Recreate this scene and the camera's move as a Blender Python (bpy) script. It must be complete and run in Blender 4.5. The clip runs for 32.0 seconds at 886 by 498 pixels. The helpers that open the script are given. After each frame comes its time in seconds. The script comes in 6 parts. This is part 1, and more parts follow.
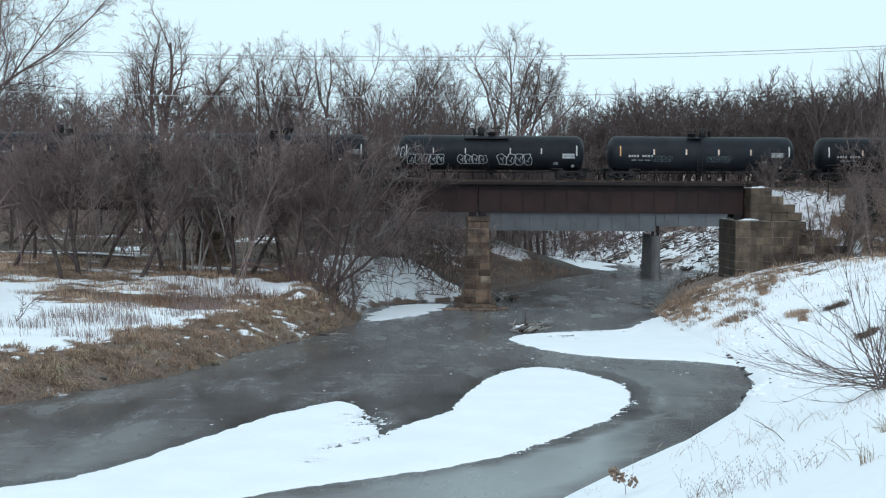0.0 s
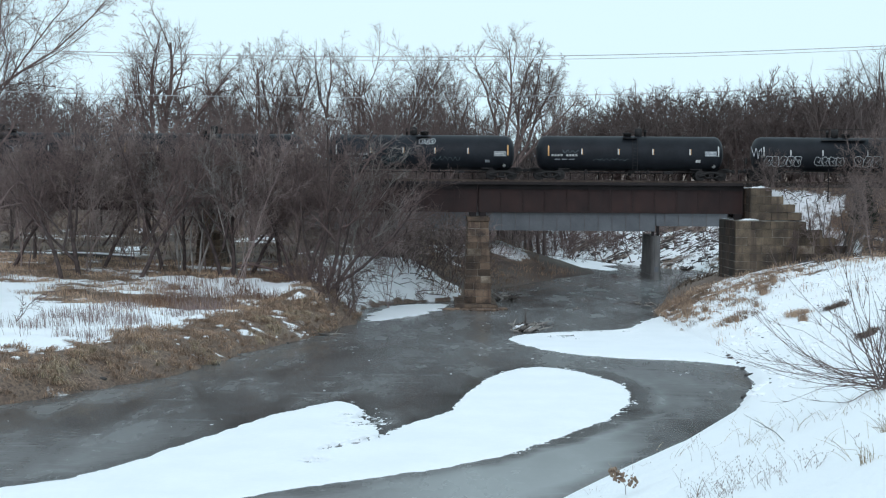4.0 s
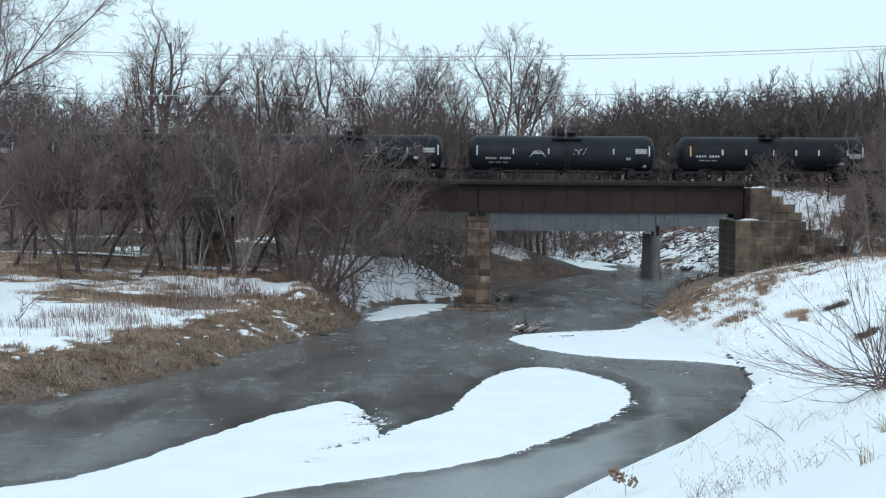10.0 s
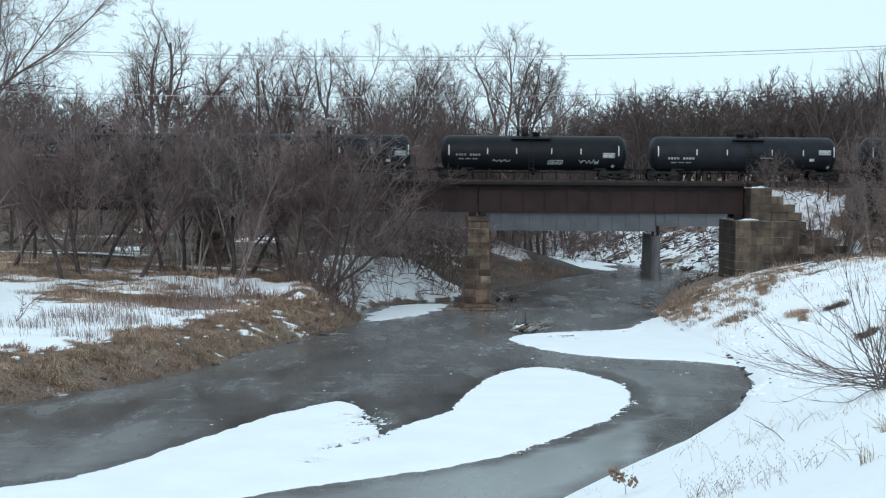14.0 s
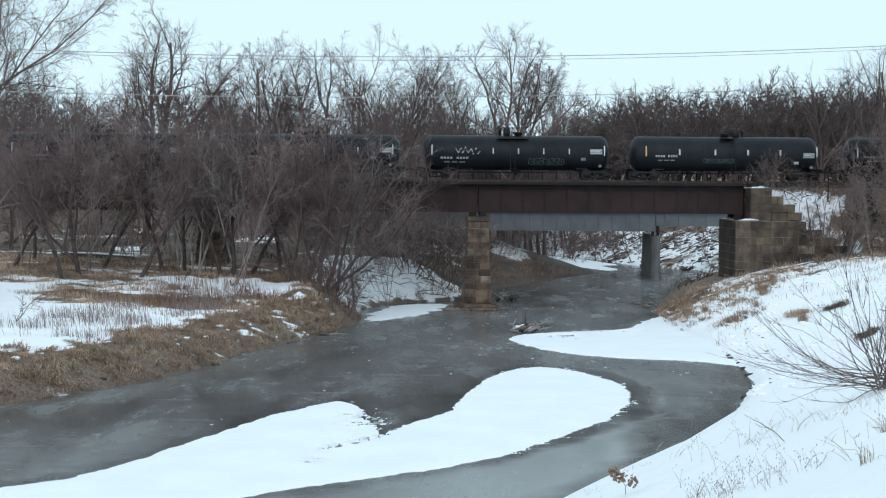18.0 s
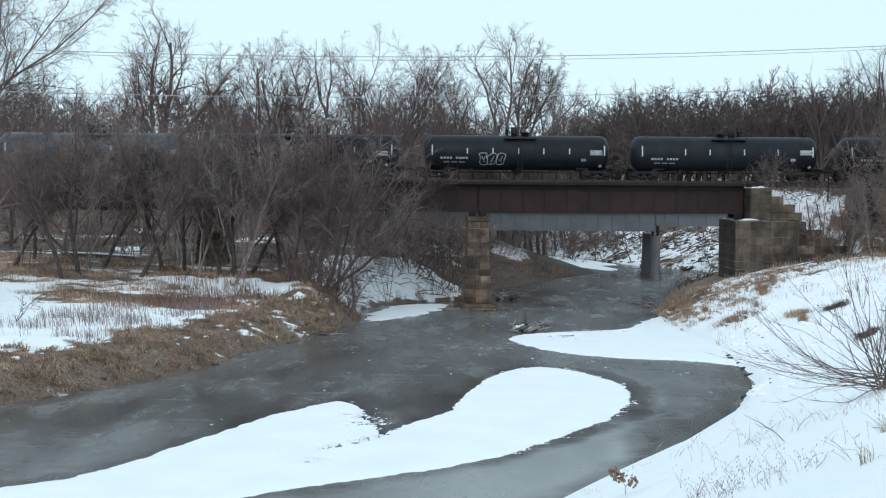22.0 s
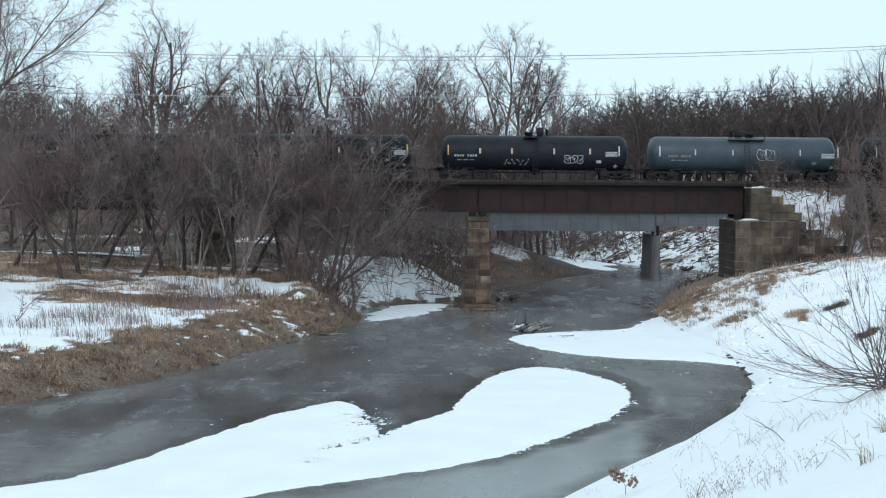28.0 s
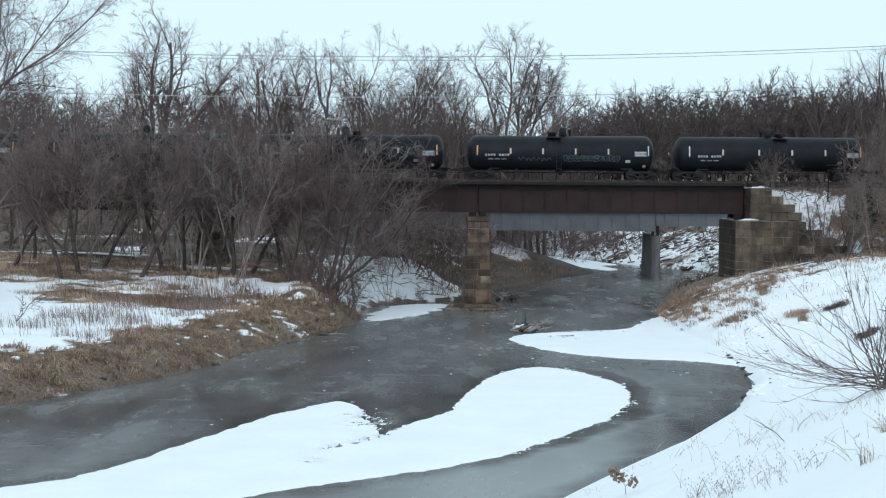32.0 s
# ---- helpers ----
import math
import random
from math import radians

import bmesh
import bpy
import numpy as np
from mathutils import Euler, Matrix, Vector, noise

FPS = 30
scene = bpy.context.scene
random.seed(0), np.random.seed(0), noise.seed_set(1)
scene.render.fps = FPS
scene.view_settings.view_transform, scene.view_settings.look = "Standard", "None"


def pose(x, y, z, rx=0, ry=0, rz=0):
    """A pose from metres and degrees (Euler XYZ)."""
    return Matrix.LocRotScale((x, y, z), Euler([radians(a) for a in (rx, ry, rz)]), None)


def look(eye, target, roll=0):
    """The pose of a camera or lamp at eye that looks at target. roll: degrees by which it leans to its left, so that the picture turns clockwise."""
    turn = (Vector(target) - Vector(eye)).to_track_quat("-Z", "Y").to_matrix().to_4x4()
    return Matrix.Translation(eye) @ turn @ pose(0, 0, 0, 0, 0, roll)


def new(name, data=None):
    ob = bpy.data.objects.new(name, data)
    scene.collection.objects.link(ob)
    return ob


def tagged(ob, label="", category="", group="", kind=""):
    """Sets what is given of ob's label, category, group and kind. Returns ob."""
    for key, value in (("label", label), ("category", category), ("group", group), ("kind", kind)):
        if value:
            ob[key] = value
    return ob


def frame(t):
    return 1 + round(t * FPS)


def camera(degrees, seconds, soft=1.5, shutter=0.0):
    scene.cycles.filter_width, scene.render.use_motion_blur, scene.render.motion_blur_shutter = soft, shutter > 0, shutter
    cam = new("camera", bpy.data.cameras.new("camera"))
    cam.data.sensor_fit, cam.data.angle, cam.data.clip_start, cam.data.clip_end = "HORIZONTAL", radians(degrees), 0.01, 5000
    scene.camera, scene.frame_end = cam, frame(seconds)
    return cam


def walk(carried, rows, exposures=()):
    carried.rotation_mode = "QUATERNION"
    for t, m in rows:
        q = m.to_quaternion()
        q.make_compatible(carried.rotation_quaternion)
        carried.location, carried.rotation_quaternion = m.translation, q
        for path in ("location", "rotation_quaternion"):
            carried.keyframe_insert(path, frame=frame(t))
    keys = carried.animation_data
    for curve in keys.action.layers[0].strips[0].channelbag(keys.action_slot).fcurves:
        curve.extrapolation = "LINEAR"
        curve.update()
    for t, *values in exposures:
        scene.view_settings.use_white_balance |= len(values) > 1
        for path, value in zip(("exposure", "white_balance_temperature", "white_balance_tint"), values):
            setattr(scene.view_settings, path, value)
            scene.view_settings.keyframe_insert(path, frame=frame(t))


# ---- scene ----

# ---------------------------------------------------------------- camera
EYE = (0.0, 0.0, 9.85)
cam = camera(35.0, 32.0, soft=1.15)
CAM_POSE = look(EYE, (0.0, 100.0, 9.85 - 4.062), 0.38)
walk(cam, [(0.0, CAM_POSE), (32.0, CAM_POSE)])

# ---------------------------------------------------------------- light: pale overcast winter sky
world = bpy.data.worlds.new("overcast_sky")
scene.world = world
world.use_nodes = True
wn, wl = world.node_tree.nodes, world.node_tree.links
wn.clear()
w_out = wn.new("ShaderNodeOutputWorld")
w_bg = wn.new("ShaderNodeBackground")
w_sky = wn.new("ShaderNodeTexSky")
w_sky.sky_type = "NISHITA"
w_sky.sun_disc = False
w_sky.sun_elevation = radians(38)
w_sky.sun_rotation = radians(150)
w_scale = wn.new("ShaderNodeVectorMath")
w_scale.operation = "SCALE"
w_scale.inputs["Scale"].default_value = 0.07
w_mix = wn.new("ShaderNodeMix")
w_mix.data_type = "RGBA"
w_mix.inputs[0].default_value = 0.93
w_mix.inputs[7].default_value = (0.733, 0.945, 1.06, 1)
wl.new(w_sky.outputs["Color"], w_scale.inputs[0])
wl.new(w_scale.outputs["Vector"], w_mix.inputs[6])
wl.new(w_mix.outputs[2], w_bg.inputs["Color"])
w_bg.inputs["Strength"].default_value = 1.0
wl.new(w_bg.outputs["Background"], w_out.inputs["Surface"])

sun = new("sun", bpy.data.lights.new("sun", "SUN"))
sun.data.energy, sun.data.angle, sun.data.color = 0.68, radians(25), (0.95, 0.88, 1.0)
sun.matrix_world = look((-40, -90, 90), (0, 60, 0))
scene.view_settings.exposure = 0.1

# ---------------------------------------------------------------- materials
def material(name, base, dark=None, rough=0.8, metal=0.0, scale=3.0, fine=40.0, bump=0.3, spread=0.5,
             per_object=0.0, per_island=0.0, stretch=(1, 1, 1), streak=None, streak_fac=0.5, ior=1.45):
    """Two-scale noise colour with bump; optional vertical streaks of a second colour."""
    m = bpy.data.materials.new(name)
    m.use_nodes = True
    n, l = m.node_tree.nodes, m.node_tree.links
    b = n["Principled BSDF"]
    b.inputs["Roughness"].default_value = rough
    b.inputs["Metallic"].default_value = metal
    b.inputs["IOR"].default_value = ior
    dark = dark or tuple(c * 0.6 for c in base)
    co = n.new("ShaderNodeTexCoord")
    mp = n.new("ShaderNodeMapping")
    mp.inputs["Scale"].default_value = stretch
    l.new(co.outputs["Object"], mp.inputs["Vector"])
    big = n.new("ShaderNodeTexNoise")
    big.inputs["Scale"].default_value = scale
    big.inputs["Detail"].default_value = 5
    small = n.new("ShaderNodeTexNoise")
    small.inputs["Scale"].default_value = fine
    small.inputs["Detail"].default_value = 4
    l.new(mp.outputs["Vector"], big.inputs["Vector"])
    l.new(mp.outputs["Vector"], small.inputs["Vector"])
    add = n.new("ShaderNodeMath")
    add.operation = "MULTIPLY_ADD"
    l.new(small.outputs["Fac"], add.inputs[0])
    add.inputs[1].default_value = 0.45
    l.new(big.outputs["Fac"], add.inputs[2])
    rng = n.new("ShaderNodeMapRange")
    l.new(add.outputs[0], rng.inputs["Value"])
    rng.inputs["From Min"].default_value = 0.72 - spread * 0.4
    rng.inputs["From Max"].default_value = 0.72 + spread * 0.4
    mix = n.new("ShaderNodeMix")
    mix.data_type = "RGBA"
    mix.inputs[6].default_value = (*dark, 1)
    mix.inputs[7].default_value = (*base, 1)
    l.new(rng.outputs["Result"], mix.inputs[0])
    colour = mix.outputs[2]
    if streak:
        smap = n.new("ShaderNodeMapping")
        smap.inputs["Scale"].default_value = (2.2, 2.2, 0.12)
        l.new(co.outputs["Object"], smap.inputs["Vector"])
        sn = n.new("ShaderNodeTexNoise")
        sn.inputs["Scale"].default_value = 1.3
        sn.inputs["Detail"].default_value = 6
        l.new(smap.outputs["Vector"], sn.inputs["Vector"])
        sr = n.new("ShaderNodeMapRange")
        sr.inputs["From Min"].default_value, sr.inputs["From Max"].default_value = 0.48, 0.68
        sr.inputs["To Max"].default_value = streak_fac
        l.new(sn.outputs["Fac"], sr.inputs["Value"])
        sm = n.new("ShaderNodeMix")
        sm.data_type = "RGBA"
        l.new(sr.outputs["Result"], sm.inputs[0])
        l.new(colour, sm.inputs[6])
        sm.inputs[7].default_value = (*streak, 1)
        colour = sm.outputs[2]
    if per_object or per_island:
        if per_object:
            src = n.new("ShaderNodeObjectInfo").outputs["Random"]
        else:
            src = n.new("ShaderNodeNewGeometry").outputs["Random Per Island"]
        amount = per_object or per_island
        vr = n.new("ShaderNodeMapRange")
        l.new(src, vr.inputs["Value"])
        vr.inputs["To Min"].default_value, vr.inputs["To Max"].default_value = 1 - amount, 1 + amount
        vm = n.new("ShaderNodeVectorMath")
        vm.operation = "SCALE"
        l.new(colour, vm.inputs[0])
        l.new(vr.outputs["Result"], vm.inputs["Scale"])
        colour = vm.outputs["Vector"]
    l.new(colour, b.inputs["Base Color"])
    if bump:
        bp = n.new("ShaderNodeBump")
        bp.inputs["Strength"].default_value = bump
        bp.inputs["Distance"].default_value = 0.03
        l.new(add.outputs[0], bp.inputs["Height"])
        l.new(bp.outputs["Normal"], b.inputs["Normal"])
    return m


BARK = material("bark_grey_brown", (0.20, 0.145, 0.132), (0.098, 0.069, 0.063), 0.9, scale=2, fine=25, per_object=0.15)
BARK_TRUNK = material("bark_trunk", (0.105, 0.076, 0.070), (0.045, 0.032, 0.030), 0.92, scale=2, fine=25, per_object=0.2, bump=0.5)
BARK_TWIG = material("bush_bark", (0.205, 0.152, 0.137), (0.10, 0.073, 0.066), 0.9, scale=3, fine=25, per_object=0.25)
BARK_DARK = material("bark_dark", (0.19, 0.132, 0.12), (0.09, 0.061, 0.056), 0.9, scale=2, fine=25, per_object=0.15)
BARK_WOODS = material("bark_woods", (0.132, 0.099, 0.091), (0.068, 0.050, 0.046), 0.9, scale=0.15, fine=2, bump=0, per_object=0.2)
BARK_PALE = material("bark_pale", (0.34, 0.305, 0.28), (0.19, 0.165, 0.15), 0.85, scale=1.5, fine=12)
TWIG_GREY = material("twig_grey", (0.30, 0.228, 0.205), (0.17, 0.126, 0.113), 0.9, scale=2, fine=20, per_object=0.2)
TWIG_RED = material("twig_brush", (0.35, 0.265, 0.245), (0.20, 0.148, 0.14), 0.9, scale=2, fine=20, per_object=0.2)
STEEL_BLACK = material("tank_black_paint", (0.0145, 0.0165, 0.0205), (0.008, 0.0092, 0.0118), 0.48, scale=0.8, fine=9, bump=0.02, per_object=0.3, ior=1.27)
STEEL_GREY = material("tank_grey_paint", (0.052, 0.071, 0.084), (0.031, 0.044, 0.054), 0.4, scale=0.7, fine=8, bump=0.03)
STEEL_DIRTY = material("running_gear_steel", (0.021, 0.018, 0.0175), (0.010, 0.0085, 0.0085), 0.75, scale=4, fine=30)
RUST = material("girder_rust", (0.043, 0.0215, 0.0185), (0.017, 0.0098, 0.0098), 0.85, scale=0.6, fine=12, bump=0.2,
                streak=(0.028, 0.018, 0.017), streak_fac=0.8)
RUST_DARK = material("girder_dark", (0.022, 0.0155, 0.0155), (0.011, 0.008, 0.0085), 0.85, scale=1.0, fine=14)
RAIL_STEEL = material("rail_steel", (0.10, 0.075, 0.06), (0.05, 0.035, 0.03), 0.6, metal=0.6, scale=2, fine=20)
TIE_WOOD = material("tie_wood", (0.055, 0.043, 0.036), (0.025, 0.02, 0.018), 0.9, scale=2, fine=30, per_island=0.3)
STONE = material("pier_stone", (0.215, 0.145, 0.10), (0.045, 0.033, 0.028), 0.92, scale=0.9, fine=14, bump=0.7, per_object=0.5, spread=0.4,
                 streak=(0.06, 0.038, 0.03), streak_fac=0.85)
STONE_GREY = material("abutment_stone", (0.155, 0.116, 0.079), (0.045, 0.034, 0.026), 0.92, scale=0.8, fine=14, bump=0.7, per_object=0.35, spread=0.4,
                      streak=(0.05, 0.036, 0.03), streak_fac=0.8)
STONE_PALE = material("limed_stone", (0.30, 0.245, 0.19), (0.12, 0.085, 0.06), 0.92, scale=1.4, fine=14, bump=0.6, per_object=0.35, spread=0.35,
                      streak=(0.10, 0.07, 0.05), streak_fac=0.7)
STONE_STAIN = material("water_stained_stone", (0.05, 0.034, 0.025), (0.018, 0.013, 0.012), 0.9, scale=0.9, fine=12, bump=0.6, per_object=0.3,
                       streak=(0.10, 0.06, 0.036), streak_fac=0.6)
MORTAR = material("mortar", (0.34, 0.31, 0.27), (0.08, 0.068, 0.058), 0.95, scale=2, fine=30)
CONCRETE = material("grey_concrete", (0.21, 0.205, 0.20), (0.12, 0.118, 0.115), 0.9, scale=0.6, fine=18, bump=0.2,
                    streak=(0.11, 0.10, 0.10), streak_fac=0.7)
STEEL_PALE = material("pale_grey_girder", (0.175, 0.192, 0.205), (0.12, 0.13, 0.142), 0.7, scale=0.5, fine=8, bump=0.05)
WHITE_MARK = material("white_marking", (0.62, 0.62, 0.60), (0.36, 0.36, 0.35), 0.6, scale=4, fine=30, bump=0)
STENCIL = material("white_stencil", (0.46, 0.46, 0.45), (0.20, 0.20, 0.20), 0.6, scale=5, fine=30, bump=0)
STENCIL_DULL = material("faded_stencil", (0.27, 0.215, 0.19), (0.13, 0.10, 0.09), 0.6, scale=5, fine=30, bump=0)
GREY_MARK = material("grey_stencil", (0.26, 0.28, 0.29), (0.15, 0.16, 0.17), 0.6, scale=4, fine=30, bump=0)
AMBER_MARK = material("amber_reflector", (0.72, 0.40, 0.13), (0.55, 0.3, 0.12), 0.5, scale=4, fine=30, bump=0)
SPRAY_WHITE = material("spray_paint_white", (0.55, 0.57, 0.58), (0.22, 0.24, 0.25), 0.6, scale=3, fine=12, bump=0)
SPRAY_TEAL = material("spray_paint_teal", (0.085, 0.115, 0.125), (0.02, 0.03, 0.035), 0.6, scale=3, fine=12, bump=0)
CABLE = material("cable_grey", (0.42, 0.42, 0.42), (0.33, 0.33, 0.34), 0.6, scale=4, fine=30, bump=0)
GRASS = material("dry_grass", (0.56, 0.395, 0.28), (0.23, 0.155, 0.11), 0.9, scale=0.35, fine=2.5, bump=0, per_island=0.35, spread=0.3)
GRASS_DARK = material("brown_dead_grass", (0.42, 0.285, 0.20), (0.18, 0.118, 0.083), 0.9, scale=0.4, fine=2.5, bump=0, per_island=0.35, spread=0.3)
# Shaded copy of the dry grass: shade past the bridge put into its colour.
GRASS_SHADE = material("shaded_dead_growth", (0.20, 0.145, 0.11), (0.08, 0.058, 0.045), 0.9, scale=0.4, fine=2.5, bump=0, per_island=0.35, spread=0.3)
DRIFT_PALE = material("weathered_driftwood", (0.36, 0.33, 0.30), (0.18, 0.155, 0.14), 0.85, scale=2, fine=20)
GRASS_PALE = material("pale_dry_grass", (0.45, 0.36, 0.25), (0.25, 0.19, 0.125), 0.9, scale=0.6, fine=3, bump=0, per_island=0.3)
DEADWOOD = material("driftwood", (0.13, 0.11, 0.10), (0.05, 0.042, 0.038), 0.9, scale=2, fine=30)
ROCK = material("bank_rock", (0.10, 0.09, 0.085), (0.045, 0.04, 0.038), 0.9, scale=1.5, fine=15, per_island=0.3)
EVERGREEN = material("cedar_green", (0.035, 0.042, 0.028), (0.016, 0.02, 0.013), 0.9, scale=2, fine=20)
DEAD_LEAF = material("dead_leaf", (0.28, 0.205, 0.15), (0.15, 0.10, 0.07), 0.85, scale=6, fine=40, per_island=0.3)
SNOW = material("snow", (0.92, 0.93, 0.95), (0.86, 0.875, 0.90), 0.65, scale=0.35, fine=5, bump=0.35)


def ground_material():
    """Snow over brown litter and mud: the cover attribute says how much of the ground is bare."""
    m = bpy.data.materials.new("snowy_ground")
    m.use_nodes = True
    n, l = m.node_tree.nodes, m.node_tree.links
    b = n["Principled BSDF"]
    at = n.new("ShaderNodeAttribute")
    at.attribute_name = "cover"
    co = n.new("ShaderNodeTexCoord")
    n1 = n.new("ShaderNodeTexNoise")
    n1.inputs["Scale"].default_value, n1.inputs["Detail"].default_value = 0.55, 9
    n1.inputs["Roughness"].default_value = 0.65
    n2 = n.new("ShaderNodeTexNoise")
    n2.inputs["Scale"].default_value, n2.inputs["Detail"].default_value = 7.0, 6
    l.new(co.outputs["Object"], n1.inputs["Vector"])
    l.new(co.outputs["Object"], n2.inputs["Vector"])
    a = n.new("ShaderNodeMath")
    a.operation = "MULTIPLY_ADD"
    l.new(n1.outputs["Fac"], a.inputs[0])
    a.inputs[1].default_value = 1.1
    l.new(at.outputs["Fac"], a.inputs[2])
    a2 = n.new("ShaderNodeMath")
    a2.operation = "MULTIPLY_ADD"
    l.new(n2.outputs["Fac"], a2.inputs[0])
    a2.inputs[1].default_value = 0.35
    l.new(a.outputs[0], a2.inputs[2])
    fac = n.new("ShaderNodeMapRange")
    fac.inputs["From Min"].default_value, fac.inputs["From Max"].default_value = 1.17, 1.32
    l.new(a2.outputs[0], fac.inputs["Value"])
    litter = n.new("ShaderNodeMix")
    litter.data_type = "RGBA"
    litter.inputs[6].default_value = (0.085, 0.058, 0.046, 1)
    litter.inputs[7].default_value = (0.23, 0.155, 0.11, 1)
    lr = n.new("ShaderNodeMapRange")
    lr.inputs["From Min"].default_value, lr.inputs["From Max"].default_value = 0.35, 0.65
    l.new(n2.outputs["Fac"], lr.inputs["Value"])
    l.new(lr.outputs["Result"], litter.inputs[0])
    mud = n.new("ShaderNodeMix")
    mud.data_type = "RGBA"
    mr = n.new("ShaderNodeMapRange")
    mr.inputs["From Min"].default_value, mr.inputs["From Max"].default_value = 0.82, 0.95
    mr.inputs["To Max"].default_value = 0.75
    l.new(at.outputs["Fac"], mr.inputs["Value"])
    l.new(mr.outputs["Result"], mud.inputs[0])
    l.new(litter.outputs[2], mud.inputs[6])
    mud.inputs[7].default_value = (0.062, 0.046, 0.039, 1)
    mix = n.new("ShaderNodeMix")
    mix.data_type = "RGBA"
    mix.inputs[6].default_value = (0.91, 0.92, 0.94, 1)
    l.new(fac.outputs["Result"], mix.inputs[0])
    l.new(mud.outputs[2], mix.inputs[7])
    l.new(mix.outputs[2], b.inputs["Base Color"])
    b.inputs["Roughness"].default_value = 0.8
    bp = n.new("ShaderNodeBump")
    bp.inputs["Strength"].default_value, bp.inputs["Distance"].default_value = 0.6, 0.22
    l.new(a2.outputs[0], bp.inputs["Height"])
    l.new(bp.outputs["Normal"], b.inputs["Normal"])
    return m


def ice_material():
    """Grey river ice: broad cloudy and clear areas, a wet dark margin along the snow, sparse frost flecks."""
    m = bpy.data.materials.new("river_ice")
    m.use_nodes = True
    n, l = m.node_tree.nodes, m.node_tree.links
    b = n["Principled BSDF"]
    co = n.new("ShaderNodeTexCoord")

    def noise_at(scale, detail, stretch, rough=0.55, turn=-28):
        mp = n.new("ShaderNodeMapping")
        mp.inputs["Scale"].default_value = stretch
        mp.inputs["Rotation"].default_value = (0, 0, radians(turn))
        l.new(co.outputs["Object"], mp.inputs["Vector"])
        x = n.new("ShaderNodeTexNoise")
        x.inputs["Scale"].default_value, x.inputs["Detail"].default_value = scale, detail
        x.inputs["Roughness"].default_value = rough
        l.new(mp.outputs["Vector"], x.inputs["Vector"])
        return x.outputs["Fac"]

    def mapped(src, a, c, lo=0.0, hi=1.0):
        r = n.new("ShaderNodeMapRange")
        r.inputs["From Min"].default_value, r.inputs["From Max"].default_value = a, c
        r.inputs["To Min"].default_value, r.inputs["To Max"].default_value = lo, hi
        l.new(src, r.inputs["Value"])
        return r.outputs["Result"]

    def mixed(fac, a, c):
        x = n.new("ShaderNodeMix")
        x.data_type = "RGBA"
        l.new(fac, x.inputs[0])
        for s, k in ((a, 6), (c, 7)):
            if isinstance(s, tuple):
                x.inputs[k].default_value = (*s, 1)
            else:
                l.new(s, x.inputs[k])
        return x.outputs[2]

    broad = noise_at(0.075, 5, (1.0, 0.40, 1.0), 0.6)
    cloud = noise_at(0.33, 6, (1.0, 0.35, 1.0), 0.6, -35)
    fleck = noise_at(2.3, 3, (0.55, 1.0, 1.0), 0.5, -8)
    streak = noise_at(0.8, 5, (0.35, 1.6, 1.0), 0.6, -62)
    base = mixed(mapped(broad, 0.38, 0.62), (0.060, 0.050, 0.046), (0.195, 0.195, 0.195))
    base = mixed(mapped(cloud, 0.50, 0.66, 0, 0.55), base, (0.215, 0.216, 0.216))
    base = mixed(mapped(streak, 0.57, 0.72, 0, 0.5), base, (0.27, 0.28, 0.285))
    base = mixed(mapped(fleck, 0.70, 0.74, 0, 0.5), base, (0.62, 0.63, 0.64))
    # Brown reflections on the ice, put into its colour as random patches.
    brown_sheen = noise_at(0.42, 7, (0.45, 1.0, 1.0), 0.65, -20)
    grain = noise_at(5.5, 5, (0.5, 1.0, 1.0), 0.7, -12)
    base = mixed(mapped(brown_sheen, 0.56, 0.70, 0, 0.6), base, (0.058, 0.043, 0.036))
    base = mixed(mapped(grain, 0.55, 0.75, 0, 0.35), base, (0.30, 0.305, 0.305))
    base = mixed(mapped(grain, 0.45, 0.28, 0, 0.4), base, (0.055, 0.048, 0.045))
    at = n.new("ShaderNodeAttribute")
    at.attribute_name = "cover"
    base = mixed(mapped(at.outputs["Fac"], 0.05, 1.0, 0, 0.75), base, (0.042, 0.038, 0.036))
    base = mixed(mapped(at.outputs["Fac"], -0.05, -0.7, 0, 0.75), base, (0.33, 0.345, 0.34))
    l.new(base, b.inputs["Base Color"])
    l.new(mapped(cloud, 0.3, 0.7, 0.10, 0.34), b.inputs["Roughness"])
    b.inputs["IOR"].default_value = 1.24
    bp = n.new("ShaderNodeBump")
    bp.inputs["Strength"].default_value, bp.inputs["Distance"].default_value = 0.10, 0.02
    l.new(cloud, bp.inputs["Height"])
    l.new(bp.outputs["Normal"], b.inputs["Normal"])
    return m


GROUND_MAT, ICE_MAT = ground_material(), ice_material()

